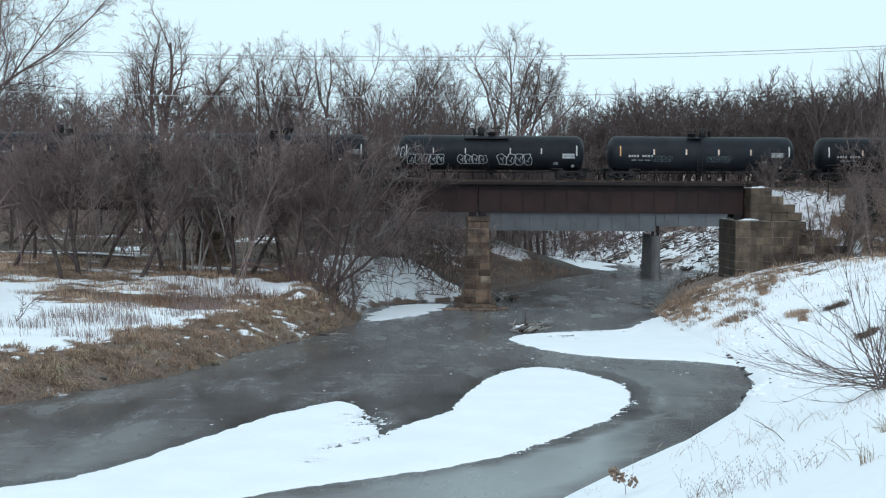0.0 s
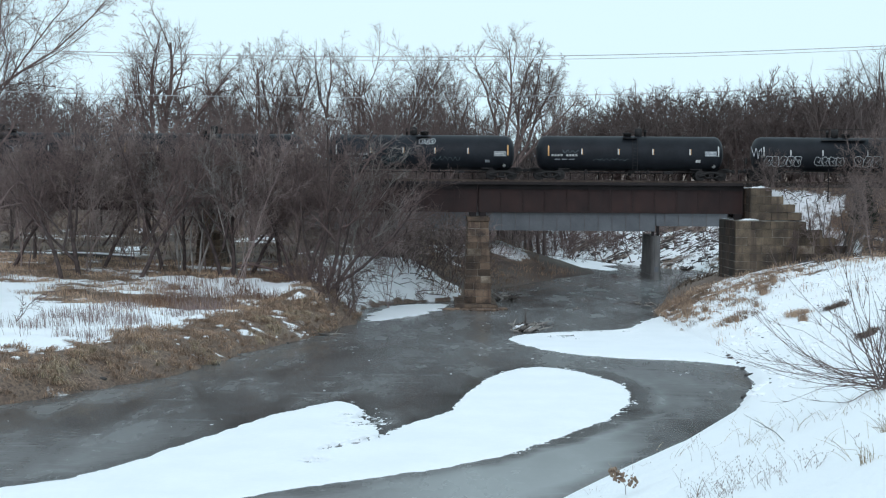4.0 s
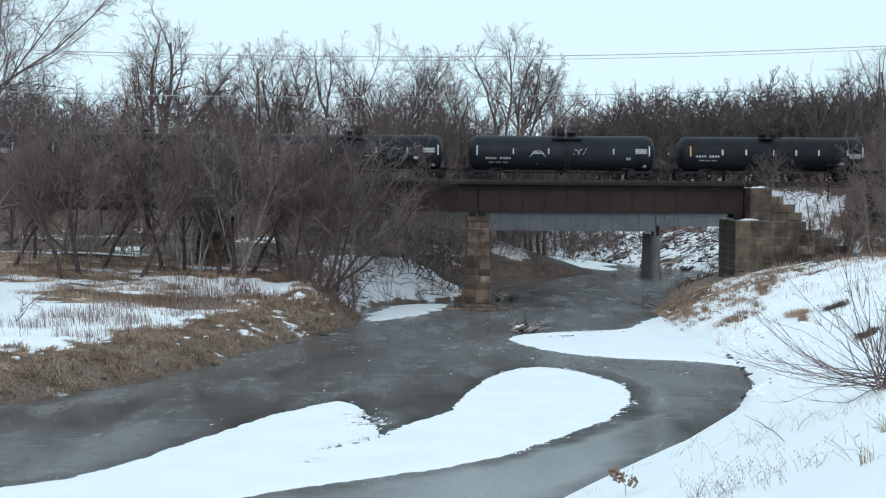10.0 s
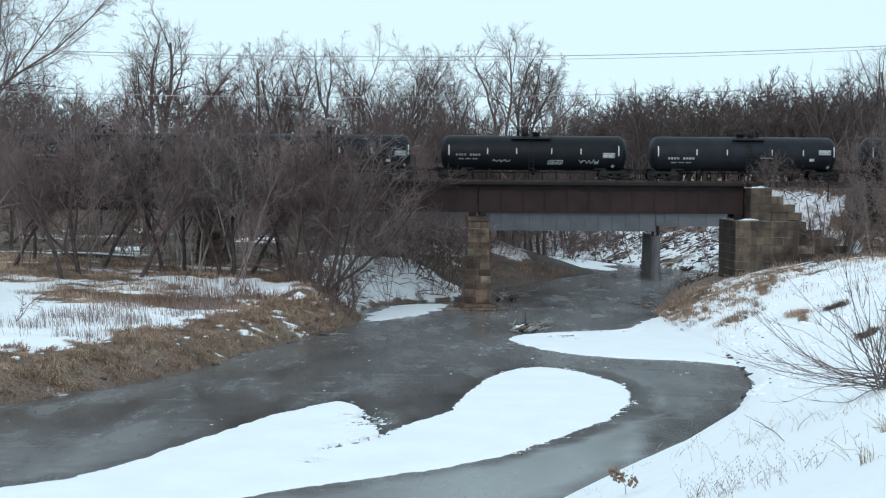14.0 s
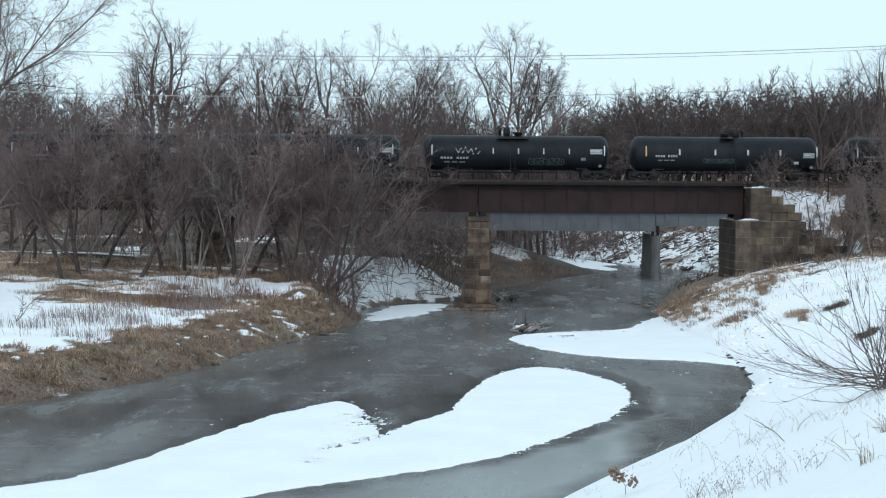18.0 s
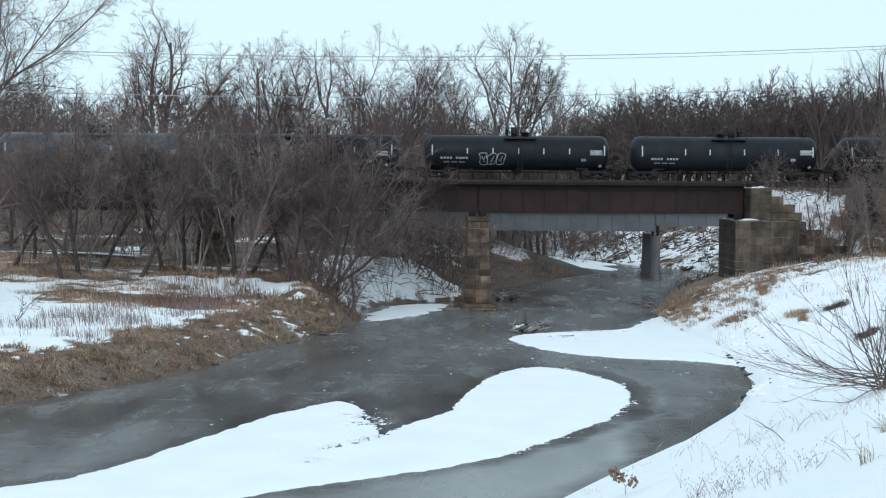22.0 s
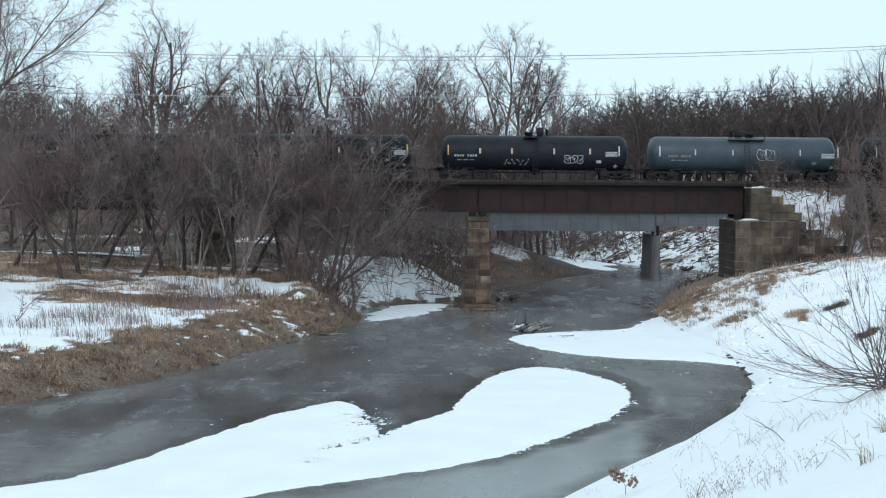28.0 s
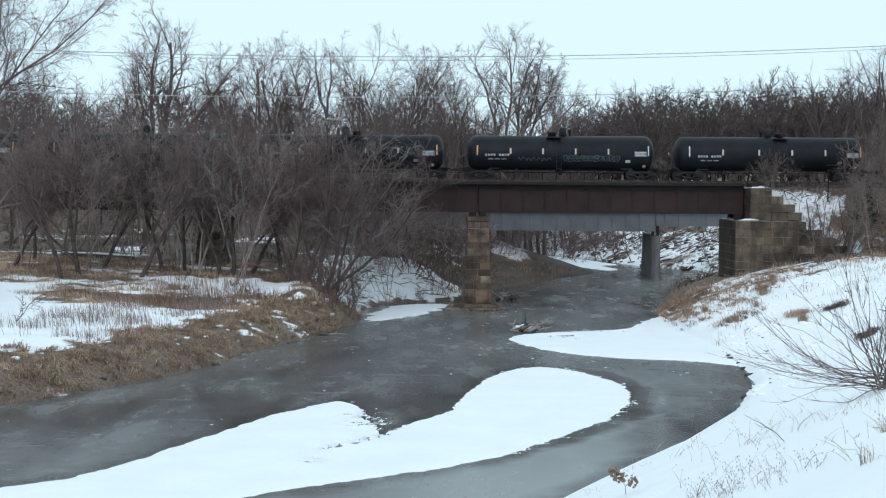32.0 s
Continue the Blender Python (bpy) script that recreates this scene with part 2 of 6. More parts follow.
# ---------------------------------------------------------------- mesh tools
class Shape:
    """Collects plain solids into one mesh."""

    def __init__(self):
        self.v, self.f = [], []

    def box(self, x0, x1, y0, y1, z0, z1, bev=0.0):
        if bev <= 0:
            i = len(self.v)
            self.v += [(x, y, z) for x in (x0, x1) for y in (y0, y1) for z in (z0, z1)]
            self.f += [tuple(i + k for k in q) for q in
                       ((0, 1, 3, 2), (4, 6, 7, 5), (0, 4, 5, 1), (2, 3, 7, 6), (0, 2, 6, 4), (1, 5, 7, 3))]
            return self
        bm = bmesh.new()
        bmesh.ops.create_cube(bm, size=1)
        for v in bm.verts:
            v.co = ((x0 + x1) / 2 + v.co.x * (x1 - x0), (y0 + y1) / 2 + v.co.y * (y1 - y0), (z0 + z1) / 2 + v.co.z * (z1 - z0))
        bmesh.ops.bevel(bm, geom=bm.edges[:], offset=bev, segments=1, affect="EDGES")
        bm.verts.index_update()
        i = len(self.v)
        self.v += [tuple(v.co) for v in bm.verts]
        self.f += [tuple(i + v.index for v in f.verts) for f in bm.faces]
        bm.free()
        return self

    def tube(self, pts, radii, sides=6, caps=True, point=False):
        """A tapered tube along points; point: it ends in a tip."""
        pts = [Vector(p) for p in pts]
        i0 = len(self.v)
        for k, p in enumerate(pts):
            d = (pts[min(k + 1, len(pts) - 1)] - pts[max(k - 1, 0)])
            d = d.normalized() if d.length > 1e-9 else Vector((0, 0, 1))
            a = d.cross(Vector((0.31, 0.87, 0.38)))
            a = a.normalized() if a.length > 1e-4 else d.orthogonal().normalized()
            b = d.cross(a)
            r = radii[k] if hasattr(radii, "__len__") else radii
            if point and k == len(pts) - 1:
                self.v.append(tuple(p))
                break
            for s in range(sides):
                w = 2 * math.pi * s / sides
                self.v.append(tuple(p + a * (r * math.cos(w)) + b * (r * math.sin(w))))
        for k in range(len(pts) - 1):
            o = i0 + k * sides
            last = point and k == len(pts) - 2
            for s in range(sides):
                t = (s + 1) % sides
                self.f.append((o + s, o + t, o + sides) if last else (o + s, o + t, o + sides + t, o + sides + s))
        if caps:
            self.f.append(tuple(i0 + s for s in reversed(range(sides))))
            e = i0 + (len(pts) - 1) * sides
            self.f.append(tuple(e + s for s in range(sides)))
        return self

    def lathe(self, profile, axis="x", sides=32, centre=(0, 0, 0)):
        """Spin (along, radius) pairs round an axis."""
        i0 = len(self.v)
        for a, r in profile:
            for s in range(sides):
                w = 2 * math.pi * s / sides
                c, q = r * math.cos(w), r * math.sin(w)
                p = {"x": (a, c, q), "y": (q, a, c), "z": (c, q, a)}[axis]
                self.v.append(tuple(p[k] + centre[k] for k in range(3)))
        for k in range(len(profile) - 1):
            o = i0 + k * sides
            for s in range(sides):
                t = (s + 1) % sides
                self.f.append((o + s, o + t, o + sides + t, o + sides + s))
        self.f.append(tuple(i0 + s for s in reversed(range(sides))))
        e = i0 + (len(profile) - 1) * sides
        self.f.append(tuple(e + s for s in range(sides)))
        return self

    def mesh(self, name, mat, smooth=False):
        me = bpy.data.meshes.new(name)
        me.from_pydata(self.v, [], self.f)
        me.materials.append(mat)
        if smooth:
            me.polygons.foreach_set("use_smooth", [True] * len(me.polygons))
        me.update()
        return me


def thing(name, at=(0, 0, 0), rz=0.0, **tags):
    ob = new(name)
    ob.empty_display_size = 0.3
    ob.matrix_basis = pose(*at, 0, 0, rz)
    return tagged(ob, **tags)


def part(name, shape, mat, parent, label="", at=(0, 0, 0), smooth=False):
    """One mesh under a thing or under a part; shape is a Shape or a finished mesh."""
    me = shape if isinstance(shape, bpy.types.Mesh) else shape.mesh(name, mat, smooth)
    ob = new(name, me)
    ob.parent = parent
    ob.location = at
    return tagged(ob, label=label) if label else ob


def solo(name, shape, mat, smooth=False, **tags):
    return tagged(new(name, shape.mesh(name, mat, smooth)), **tags)


def smooth01(a, b, x):
    t = np.clip((x - a) / (b - a), 0, 1)
    return t * t * (3 - 2 * t)


# ---------------------------------------------------------------- plan of the river (z = 0 on the ice)
LEFT_SHORE = [(-115, -60), (-72, 20), (-44, 44), (-28, 55), (-20, 63.3), (-18.2, 66), (-16.5, 70.1), (-14.4, 73.7), (-12.5, 80.7), (-11.5, 86),
              (-9.7, 91.6), (-8, 97.2), (-6.3, 104.9), (-6.5, 110), (-6.4, 117), (-5.0, 122), (-2.0, 124.6), (1.2, 127), (2.6, 132.4), (5.5, 143), (13, 160), (19, 173),
              (18, 188), (14.6, 206), (0, 240), (-60, 320)]
RIGHT_SHORE = [(-60, -80), (-18.5, 0), (4.0, 45), (6.1, 49), (9.2, 54.5), (13.3, 63.4), (16.0, 72.5), (16.9, 78.4), (17.0, 90), (17.0, 101),
               (17.2, 112.4), (19.3, 124), (22.5, 140), (27, 156), (32, 167), (33, 176), (26, 191), (18.8, 216), (6, 250), (-50, 340)]
BRIDGE_Y, RAIL_Z = 122.2, 10.95


def shore_distance(X, Y, line):
    """Distance to a shore line, positive on its right-hand side (larger x)."""
    best = np.full(X.shape, 1e9)
    for (ax, ay), (bx, by) in zip(line[:-1], line[1:]):
        dx, dy = bx - ax, by - ay
        t = np.clip(((X - ax) * dx + (Y - ay) * dy) / (dx * dx + dy * dy), 0, 1)
        best = np.minimum(best, np.hypot(X - ax - t * dx, Y - ay - t * dy))
    lx, ly = np.array([p[0] for p in line]), np.array([p[1] for p in line])
    side = np.interp(Y, ly, lx)
    return np.where(X > side, best, -best)


def wobble(X, Y, s, seed=0.0):
    """Cheap smooth noise in -1..1, for whole arrays."""
    out = np.zeros(X.shape)
    for k in range(5):
        a = 1.7 * k + seed
        ca, sa, f = math.cos(a * 2.1), math.sin(a * 2.1), s * (1.0 + 0.63 * k)
        out += np.sin((X * ca + Y * sa) * f + a * 3.3 + 1.3 * np.sin((X * sa - Y * ca) * f * 0.7 + a)) / (1 + 0.35 * k)
    return out / 2.9


def ground_height(X, Y):
    X, Y = np.asarray(X, float), np.asarray(Y, float)
    dl, dr = -shore_distance(X, Y, LEFT_SHORE), shore_distance(X, Y, RIGHT_SHORE)
    dl = dl + 0.45 * wobble(X, Y, 1.1) * (Y < 130)
    z = np.full(X.shape, -0.7)
    # left bank: a steep grassy lip, then the flood plain; a low mud bar past the bridge
    pl = np.clip(dl, 0, None)
    lip = 1.55 * (1 - np.exp(-pl / 2.1)) + np.minimum(0.033 * pl, 1.6)
    bar = np.minimum(0.30 * pl + 0.05, 3.7)
    k = smooth01(124, 133, Y)
    left = lip * (1 - k) + bar * k
    # the plain climbs towards the bridge, a root-bound mound stands at the inlet, a snow slope rises behind it
    left = left + 1.55 * smooth01(97, 119, Y) * smooth01(0.8, 5, pl) * (1 - k)
    left = left + 1.15 * np.exp(-((X + 9.6) / 2.3) ** 2 - ((Y - 104.5) / 4.5) ** 2) * smooth01(0.0, 1.8, pl)
    k2 = smooth01(111, 117, Y) * (1 - smooth01(140, 150, Y)) * smooth01(-19, -13, X)
    left = np.maximum(left, np.minimum(0.60 * pl, 3.5 + 0.02 * pl) * k2)
    hump = np.exp(-((X - 7.0) / 4.0) ** 2 - ((Y - 166) / 5.0) ** 2)
    left = left + 1.5 * hump * smooth01(0.5, 4, pl)
    left = left + 1.3 * smooth01(126, 150, Y) * smooth01(10, 22, pl)
    # right bank: a snow slope that steepens towards the camera
    pr = np.clip(dr, 0, None)
    slope = 0.45 - 0.16 * smooth01(58, 100, Y) + 0.10 * smooth01(140, 165, Y)
    right = 0.15 * (1 - np.exp(-pr / 0.4)) + slope * pr
    bench = 2.5 * (1 - np.exp(-pr / 4.6)) + 0.15 * pr
    k = smooth01(88, 104, Y) * (1 - smooth01(130, 145, Y))
    right = right * (1 - k) + bench * k
    cap = 7.6 + 0.012 * pr
    right = np.where(right > cap - 1.5, cap - 1.5 * np.exp(-(right - cap + 1.5) / 1.5), right)
    z = np.where(dl > 0, left, z)
    z = np.where(dr > 0, np.maximum(right, z), z)
    z = np.where((dl <= 0) & (dr <= 0), -0.7, z)
    rough = 0.07 * wobble(X, Y, 2.3, 1) + 0.16 * wobble(X, Y, 0.55, 2)
    z = z + rough * smooth01(0.3, 3.0, np.maximum(dl, dr))
    z = z + (0.16 * wobble(X, Y, 1.45, 15) + 0.10 * wobble(X, Y, 2.6, 16)) * smooth01(0.3, 1.2, dl) * (1 - smooth01(6, 9, dl)) * (Y < 112)
    z = z + 11.0 * smooth01(235, 470, Y) * (np.maximum(dl, dr) > 0)
    # railway embankment past both abutments
    d = np.abs(Y - BRIDGE_Y)
    steep = (X > 24) & (X < 34.3) & (Y < BRIDGE_Y)
    berm = np.minimum(10.42, 10.42 - np.where(steep, (d - 2.2) * 1.75, (d - 3.0) * 0.95))
    on = (X > 26.2) | (X < -43.0)
    wall = (X > 24.0) & (X < 34.3) & (Y < 119.2)
    berm = np.where(on & ~wall, berm, -9)
    z = np.maximum(z, berm)
    # road embankment of the far bridge
    d2 = np.abs(Y - 164.0)
    far = np.minimum(8.2, 8.2 - (d2 - 3.5) * 0.6)
    z = np.maximum(z, np.where((X > 44) | (X < -16), far, -9))
    return z


def ground_z(x, y):
    return float(ground_height(np.array([x]), np.array([y]))[0])


def bare_cover(X, Y):
    """How bare of snow the ground is, 0 to 1."""
    dl, dr = -shore_distance(X, Y, LEFT_SHORE), shore_distance(X, Y, RIGHT_SHORE)
    patch = wobble(X, Y, 0.32, 4)
    c = np.full(X.shape, 0.85)
    left = 0.74 - 0.8 * smooth01(0.55, 0.95, wobble(X * 0.75, Y * 1.25, 0.85, 12) + 0.3 * wobble(X, Y, 2.2, 13)) * smooth01(-0.2, 0.4, dl)
    warp = Y + 1.6 * wobble(X, Y, 0.35, 31) + 0.8 * wobble(X, Y, 1.1, 32)
    fleck = 0.34 * wobble(X * 0.3 + 0.1 * Y, Y, 0.9, 21)
    plain = 0.08 + 0.95 * fleck + 0.22 * wobble(X * 0.6, Y * 1.5, 2.4, 34)
    plain = plain + 0.62 * smooth01(94.5, 97, warp) * (1 - smooth01(102.5, 104.5, warp)) * smooth01(-31, -27, X)
    plain = plain + 0.68 * smooth01(108.5, 110.5, warp) * (1 - smooth01(115, 117, warp)) * smooth01(-25, -22, X)
    plain = plain + 0.40 * smooth01(103, 106, warp) * (1 - smooth01(-26, -22, X))
    plain = plain + 0.14 * smooth01(103, 105, warp)
    k = smooth01(4.6, 6.6, dl + 1.5 * patch + 0.7 * wobble(X, Y, 1.3, 33))
    left = left * (1 - k) + plain * k
    left = np.where(Y > 117, 0.80 + 0.35 * patch + fleck, left)
    left = np.where((Y > 132) & (dl < 22) & (Y < 195) & (X > 2), np.where(dl < 8, 0.95, 0.62 + 0.35 * patch), left)
    left = np.where(Y > 200, 0.42 + 0.25 * patch, left)
    left = left - 0.8 * smooth01(0.35, 0.7, np.exp(-((X - 7.0) / 4.0) ** 2 - ((Y - 165) / 5.0) ** 2)) * (Y > 140)
    slope = (Y > 111) & (Y < 134) & (X > -11) & (X < 2)
    left = np.where(slope, np.where(dl < 0.5, 0.6, 0.16 + 0.42 * patch + 1.1 * fleck), left)
    left = np.where(Y > 260, 0.75, left)
    c = np.where(dl > 0, left, c)
    right = -0.12 + 0.10 * patch
    tuft = smooth01(102, 107, Y) * (1 - smooth01(117, 121, Y)) * smooth01(-0.5, 1, dr) * (1 - smooth01(20, 28, dr))
    right = right + 0.62 * smooth01(106, 112, Y) * (1 - smooth01(130, 136, Y)) * smooth01(-0.4, 0.0, dr) * (1 - smooth01(2.0, 5.0, dr))
    right = right + tuft * (0.44 + 0.7 * wobble(X, Y, 1.0, 14))
    right = np.where(Y > 140, np.where(dr < 11, 0.36, 0.74) + 0.45 * patch, right)
    right = np.where((Y > 119) & (Y < 152) & (dr < 6), np.maximum(right, 0.72), right)
    right = np.where(Y > 240, 0.75, right)
    c = np.where(dr > 0, right, c)
    berm = (np.abs(Y - BRIDGE_Y) < 14) & ((X > 30) | (X < -43))
    c = np.where(berm, np.where((X > 28) & (X < 34.5), 0.47, 0.66) + 0.25 * patch, c)
    c = np.where((np.abs(Y - BRIDGE_Y) < 2.6) & ((X > 27) | (X < -43)), 0.7, c)
    return np.clip(c, -0.2, 1)


def steps(lo, hi, fine, far_lo, far_hi, growth=1.22):
    a = list(np.arange(lo, hi + 1e-6, fine))
    s, x = fine, lo
    while x > far_lo:
        s *= growth
        x -= s
        a.insert(0, x)
    s, x = fine, hi
    while x < far_hi:
        s *= growth
        x += s
        a.append(x)
    return np.array(a)


def sheet(name, xs, ys, zs, mat, smooth=True, cover=None):
    ny, nx = len(ys), len(xs)
    X, Y = np.meshgrid(xs, ys)
    co = np.stack([X.ravel(), Y.ravel(), zs.ravel()], 1)
    i = np.arange(ny * nx).reshape(ny, nx)
    q = np.stack([i[:-1, :-1], i[:-1, 1:], i[1:, 1:], i[1:, :-1]], -1).reshape(-1, 4)
    me = bpy.data.meshes.new(name)
    me.from_pydata(co.tolist(), [], q.tolist())
    if cover is not None:
        at = me.attributes.new("cover", "FLOAT", "POINT")
        at.data.foreach_set("value", cover.ravel().astype(np.float32))
    me.materials.append(mat)
    if smooth:
        me.polygons.foreach_set("use_smooth", [True] * len(me.polygons))
    me.update()
    return new(name, me)


gx = steps(-46, 46, 0.5, -2200, 2200)
gy_a = steps(22, 135, 0.5, -400, 135.1)
gy_b = steps(136, 235, 1.0, 135.9, 3500)
gy = np.concatenate([gy_a[gy_a <= 135.01], gy_b[gy_b > 135.5]])
GX, GY = np.meshgrid(gx, gy)
ground = sheet("ground", gx, gy, ground_height(GX, GY), GROUND_MAT, cover=bare_cover(GX, GY))
tagged(ground, "snow-covered river banks with patches of bare brown grass", "ground", kind="structure")

ISLAND = [(-16.5, 43.5), (-14.5, 45.8), (-12.3, 48.3), (-10.4, 53.1), (-8, 59.9), (-5.6, 64.8), (-4.3, 65.0), (-3.3, 61.8), (-2.85, 58.4), (-2.5, 56.6), (-1.9, 57.8), (-1.0, 60.0), (0.2, 62.5),
          (1.4, 69.5), (3.0, 75.9), (5.4, 79), (7.9, 76.2), (9.3, 70.1), (8.0, 63), (5.0, 56.8), (1.6, 51.3), (-2.7, 47.8), (-6.5, 44.7), (-10, 40), (-16, 38)]
ice_x, ice_y = steps(-22, 20, 0.4, -110, 62), steps(40, 112, 0.55, -80, 345)
IX, IY = np.meshgrid(ice_x, ice_y)
rim = np.abs(shore_distance(IX, IY, ISLAND + ISLAND[:1])) + 0.35 * wobble(IX, IY, 1.3, 3)
bank = np.abs(shore_distance(IX, IY, RIGHT_SHORE)) + 0.6 * wobble(IX, IY, 0.9, 5)
wet = np.exp(-(rim / 0.8) ** 2) + 0.8 * np.exp(-(bank / 1.1) ** 2) + (0.25 * np.exp(-((rim - 0.8) / 0.5) ** 2) - 0.3 * np.exp(-((rim - 1.7) / 0.3) ** 2)) * smooth01(0, 4, IX)
wet = wet - 0.75 * np.exp(-((IX - 2.5) ** 2 / 30 + (IY - 46.5) ** 2 / 45)) - 0.7 * np.exp(-((IX - 5.5) ** 2 / 16 + (IY - 53.5) ** 2 / 40)) - 0.3 * np.exp(-((IX - 11) ** 2 / 12 + (IY - 70) ** 2 / 60))
ice = sheet("water", ice_x, ice_y, np.zeros(IX.shape), ICE_MAT, cover=wet)
tagged(ice, "dark grey frozen river with a dull wet sheen", "river", kind="structure")


def snow_patch(name, outline, label, depth=0.07, cell=0.16, ragged=0.22, lobe=None):
    """Snow lying on the ice inside a smooth outline, thinning out raggedly at its edge."""
    pts = [Vector((*p, 0)) for p in outline]
    n, curve = len(pts), []
    for i in range(n):
        p0, p1, p2, p3 = pts[i - 1], pts[i], pts[(i + 1) % n], pts[(i + 2) % n]
        for k in range(6):
            t = k / 6
            curve.append(0.5 * ((2 * p1) + (p2 - p0) * t + (2 * p0 - 5 * p1 + 4 * p2 - p3) * t * t + (3 * p1 - p0 - 3 * p2 + p3) * t ** 3))
    cx, cy = np.array([p.x for p in curve]), np.array([p.y for p in curve])
    xs, ys = np.arange(cx.min() - 1, cx.max() + 1, cell), np.arange(cy.min() - 1, cy.max() + 1, cell * 1.6)
    X, Y = np.meshgrid(xs, ys)
    inside, dist = np.zeros(X.shape, bool), np.full(X.shape, 1e9)
    for i in range(len(cx)):
        ax, ay, bx, by = cx[i - 1], cy[i - 1], cx[i], cy[i]
        cross = ((ay > Y) != (by > Y)) & (X < (bx - ax) * (Y - ay) / (by - ay + 1e-12) + ax)
        inside ^= cross
        dx, dy = bx - ax, by - ay
        t = np.clip(((X - ax) * dx + (Y - ay) * dy) / (dx * dx + dy * dy + 1e-12), 0, 1)
        dist = np.minimum(dist, np.hypot(X - ax - t * dx, Y - ay - t * dy))
    sd = np.where(inside, dist, -dist)
    grit = 0.6 * wobble(X, Y, 1.3, 7) + 0.25 * wobble(X * 0.6, Y, 4.3, 3) + 0.10 * wobble(X * 0.6, Y, 11.0, 6)
    sd = sd + ragged * grit
    sd = sd + 0.05 * wobble(X * 0.7, Y, 13.0, 8)
    sd = sd + (0.10 * wobble(X * 0.45, Y, 3.0, 11) + 0.03 * wobble(X * 0.5, Y, 11.0, 14)) * np.where(Y < 54 + (X - 1.6) * 1.35, 0.2, 0.75) * (1 - 0.7 * smooth01(-1, 3, X))
    r = np.random.RandomState(5).rand(*X.shape)
    r = (r + np.roll(r, 1, 0) + np.roll(r, 1, 1) + np.roll(r, -1, 0) + np.roll(r, -1, 1) + np.roll(r, 2, 1) + np.roll(r, -2, 1)) / 7
    nook = np.exp(-((X + 3.0) / 1.5) ** 2 - ((Y - 60) / 5) ** 2)
    slush = np.where((sd < 0.12) & (sd > -0.45 - 0.8 * nook), 0.6 * (r - 0.57 + 0.03 * nook - 0.16 * np.clip(-sd / 0.5, 0, 2) * (1 - 0.7 * nook)), -1)
    near = np.maximum(smooth01(-1, 3, X), smooth01(0.2, 0.5, nook))
    sd = np.maximum(sd, slush * near - (1 - near))
    sd = np.where((sd > 0) & (sd < 0.5) & (X > 0), sd - 0.5 * np.clip(0.47 - r, 0, 1) * (1 - sd / 0.5), sd)
    if lobe:
        flake = 7.0 * (r - 0.5) + 0.5 * wobble(X * 0.55, Y * 0.9, 7.0, 4)
        sd = np.minimum(sd, 2.0 * (0.45 - lobe(X, Y) * (0.85 + 0.9 * flake)))
    z = np.where(sd > 0, depth * (1 - np.exp(-sd * 0.3 / depth)) + 0.012 * (wobble(X, Y, 1.9, 5) + 1) * np.clip(sd, 0, 1), np.clip(sd * 0.3, -0.06, 0))
    ny, nx = X.shape
    i = np.arange(ny * nx).reshape(ny, nx)
    keep = (z[:-1, :-1] > 0) | (z[:-1, 1:] > 0) | (z[1:, 1:] > 0) | (z[1:, :-1] > 0)
    q = np.stack([i[:-1, :-1], i[:-1, 1:], i[1:, 1:], i[1:, :-1]], -1)[keep]
    used, inv = np.unique(q.ravel(), return_inverse=True)
    co = np.stack([X.ravel(), Y.ravel(), z.ravel()], 1)[used]
    me = bpy.data.meshes.new(name)
    me.from_pydata(co.tolist(), [], inv.reshape(-1, 4).tolist())
    me.materials.append(SNOW)
    me.polygons.foreach_set("use_smooth", [True] * len(me.polygons))
    me.update()
    return tagged(new(name, me), label, "snow", kind="stuff")


snow_patch("snow", ISLAND, "broad tongue of white snow lying on the river ice", 0.09, 0.08,
           lobe=lambda X, Y: 1.0 * np.exp(-(((Y - 53.2) - (X + 4.54) / 0.74) / 0.55) ** 2) * smooth01(-5.0, -4.3, X) * (1 - smooth01(-2.4, -1.9, X))
           + 0.7 * np.exp(-((X + 4.6) ** 2 / 0.2 + (Y - 50.9) ** 2 / 0.5)) + 0.55 * np.exp(-((X + 3.6) ** 2 / 0.8 + (Y - 60.5) ** 2 / 10)))
SPIT = [(18.5, 79.5), (14.9, 82.2), (10.7, 83.6), (6.9, 87), (4.45, 94.2), (7, 98.2), (13, 101.4), (16.0, 109), (18.6, 113), (20, 100), (20, 88)]
INLET = [(-5.7, 106.3), (-3.2, 109.4), (-0.4, 116.6), (0.4, 122.6), (-3.0, 122.3), (-4.9, 118), (-5.8, 112)]
snow_patch("snow", INLET, "strip of snow on the ice below the tree roots", 0.05, ragged=0.9)
snow_patch("snow", SPIT, "flat spit of snow joining the river bank", 0.10, lobe=lambda X, Y: 0.62 * np.exp(-((X - 8.4) ** 2 / 1.4 + (Y - 95.5) ** 2 / 7)) + 0.4 * np.exp(-((X - 12) ** 2 / 9 + (Y - 99.5) ** 2 / 2)))
FAR_ICE = [(15.5, 204), (17.5, 190), (20.5, 179), (22.5, 181), (21.5, 190), (24, 193), (20.5, 208), (17, 218), (10, 233), (6, 228)]
snow_patch("snow", FAR_ICE, "snow lying along the far bend of the river", 0.08, cell=0.3)

# ---------------------------------------------------------------- railway bridge
PIER_X = [-42.7, -19.87, 2.98]
ABUT_X = 25.85
GZ0, GZ1 = 8.12, 10.55


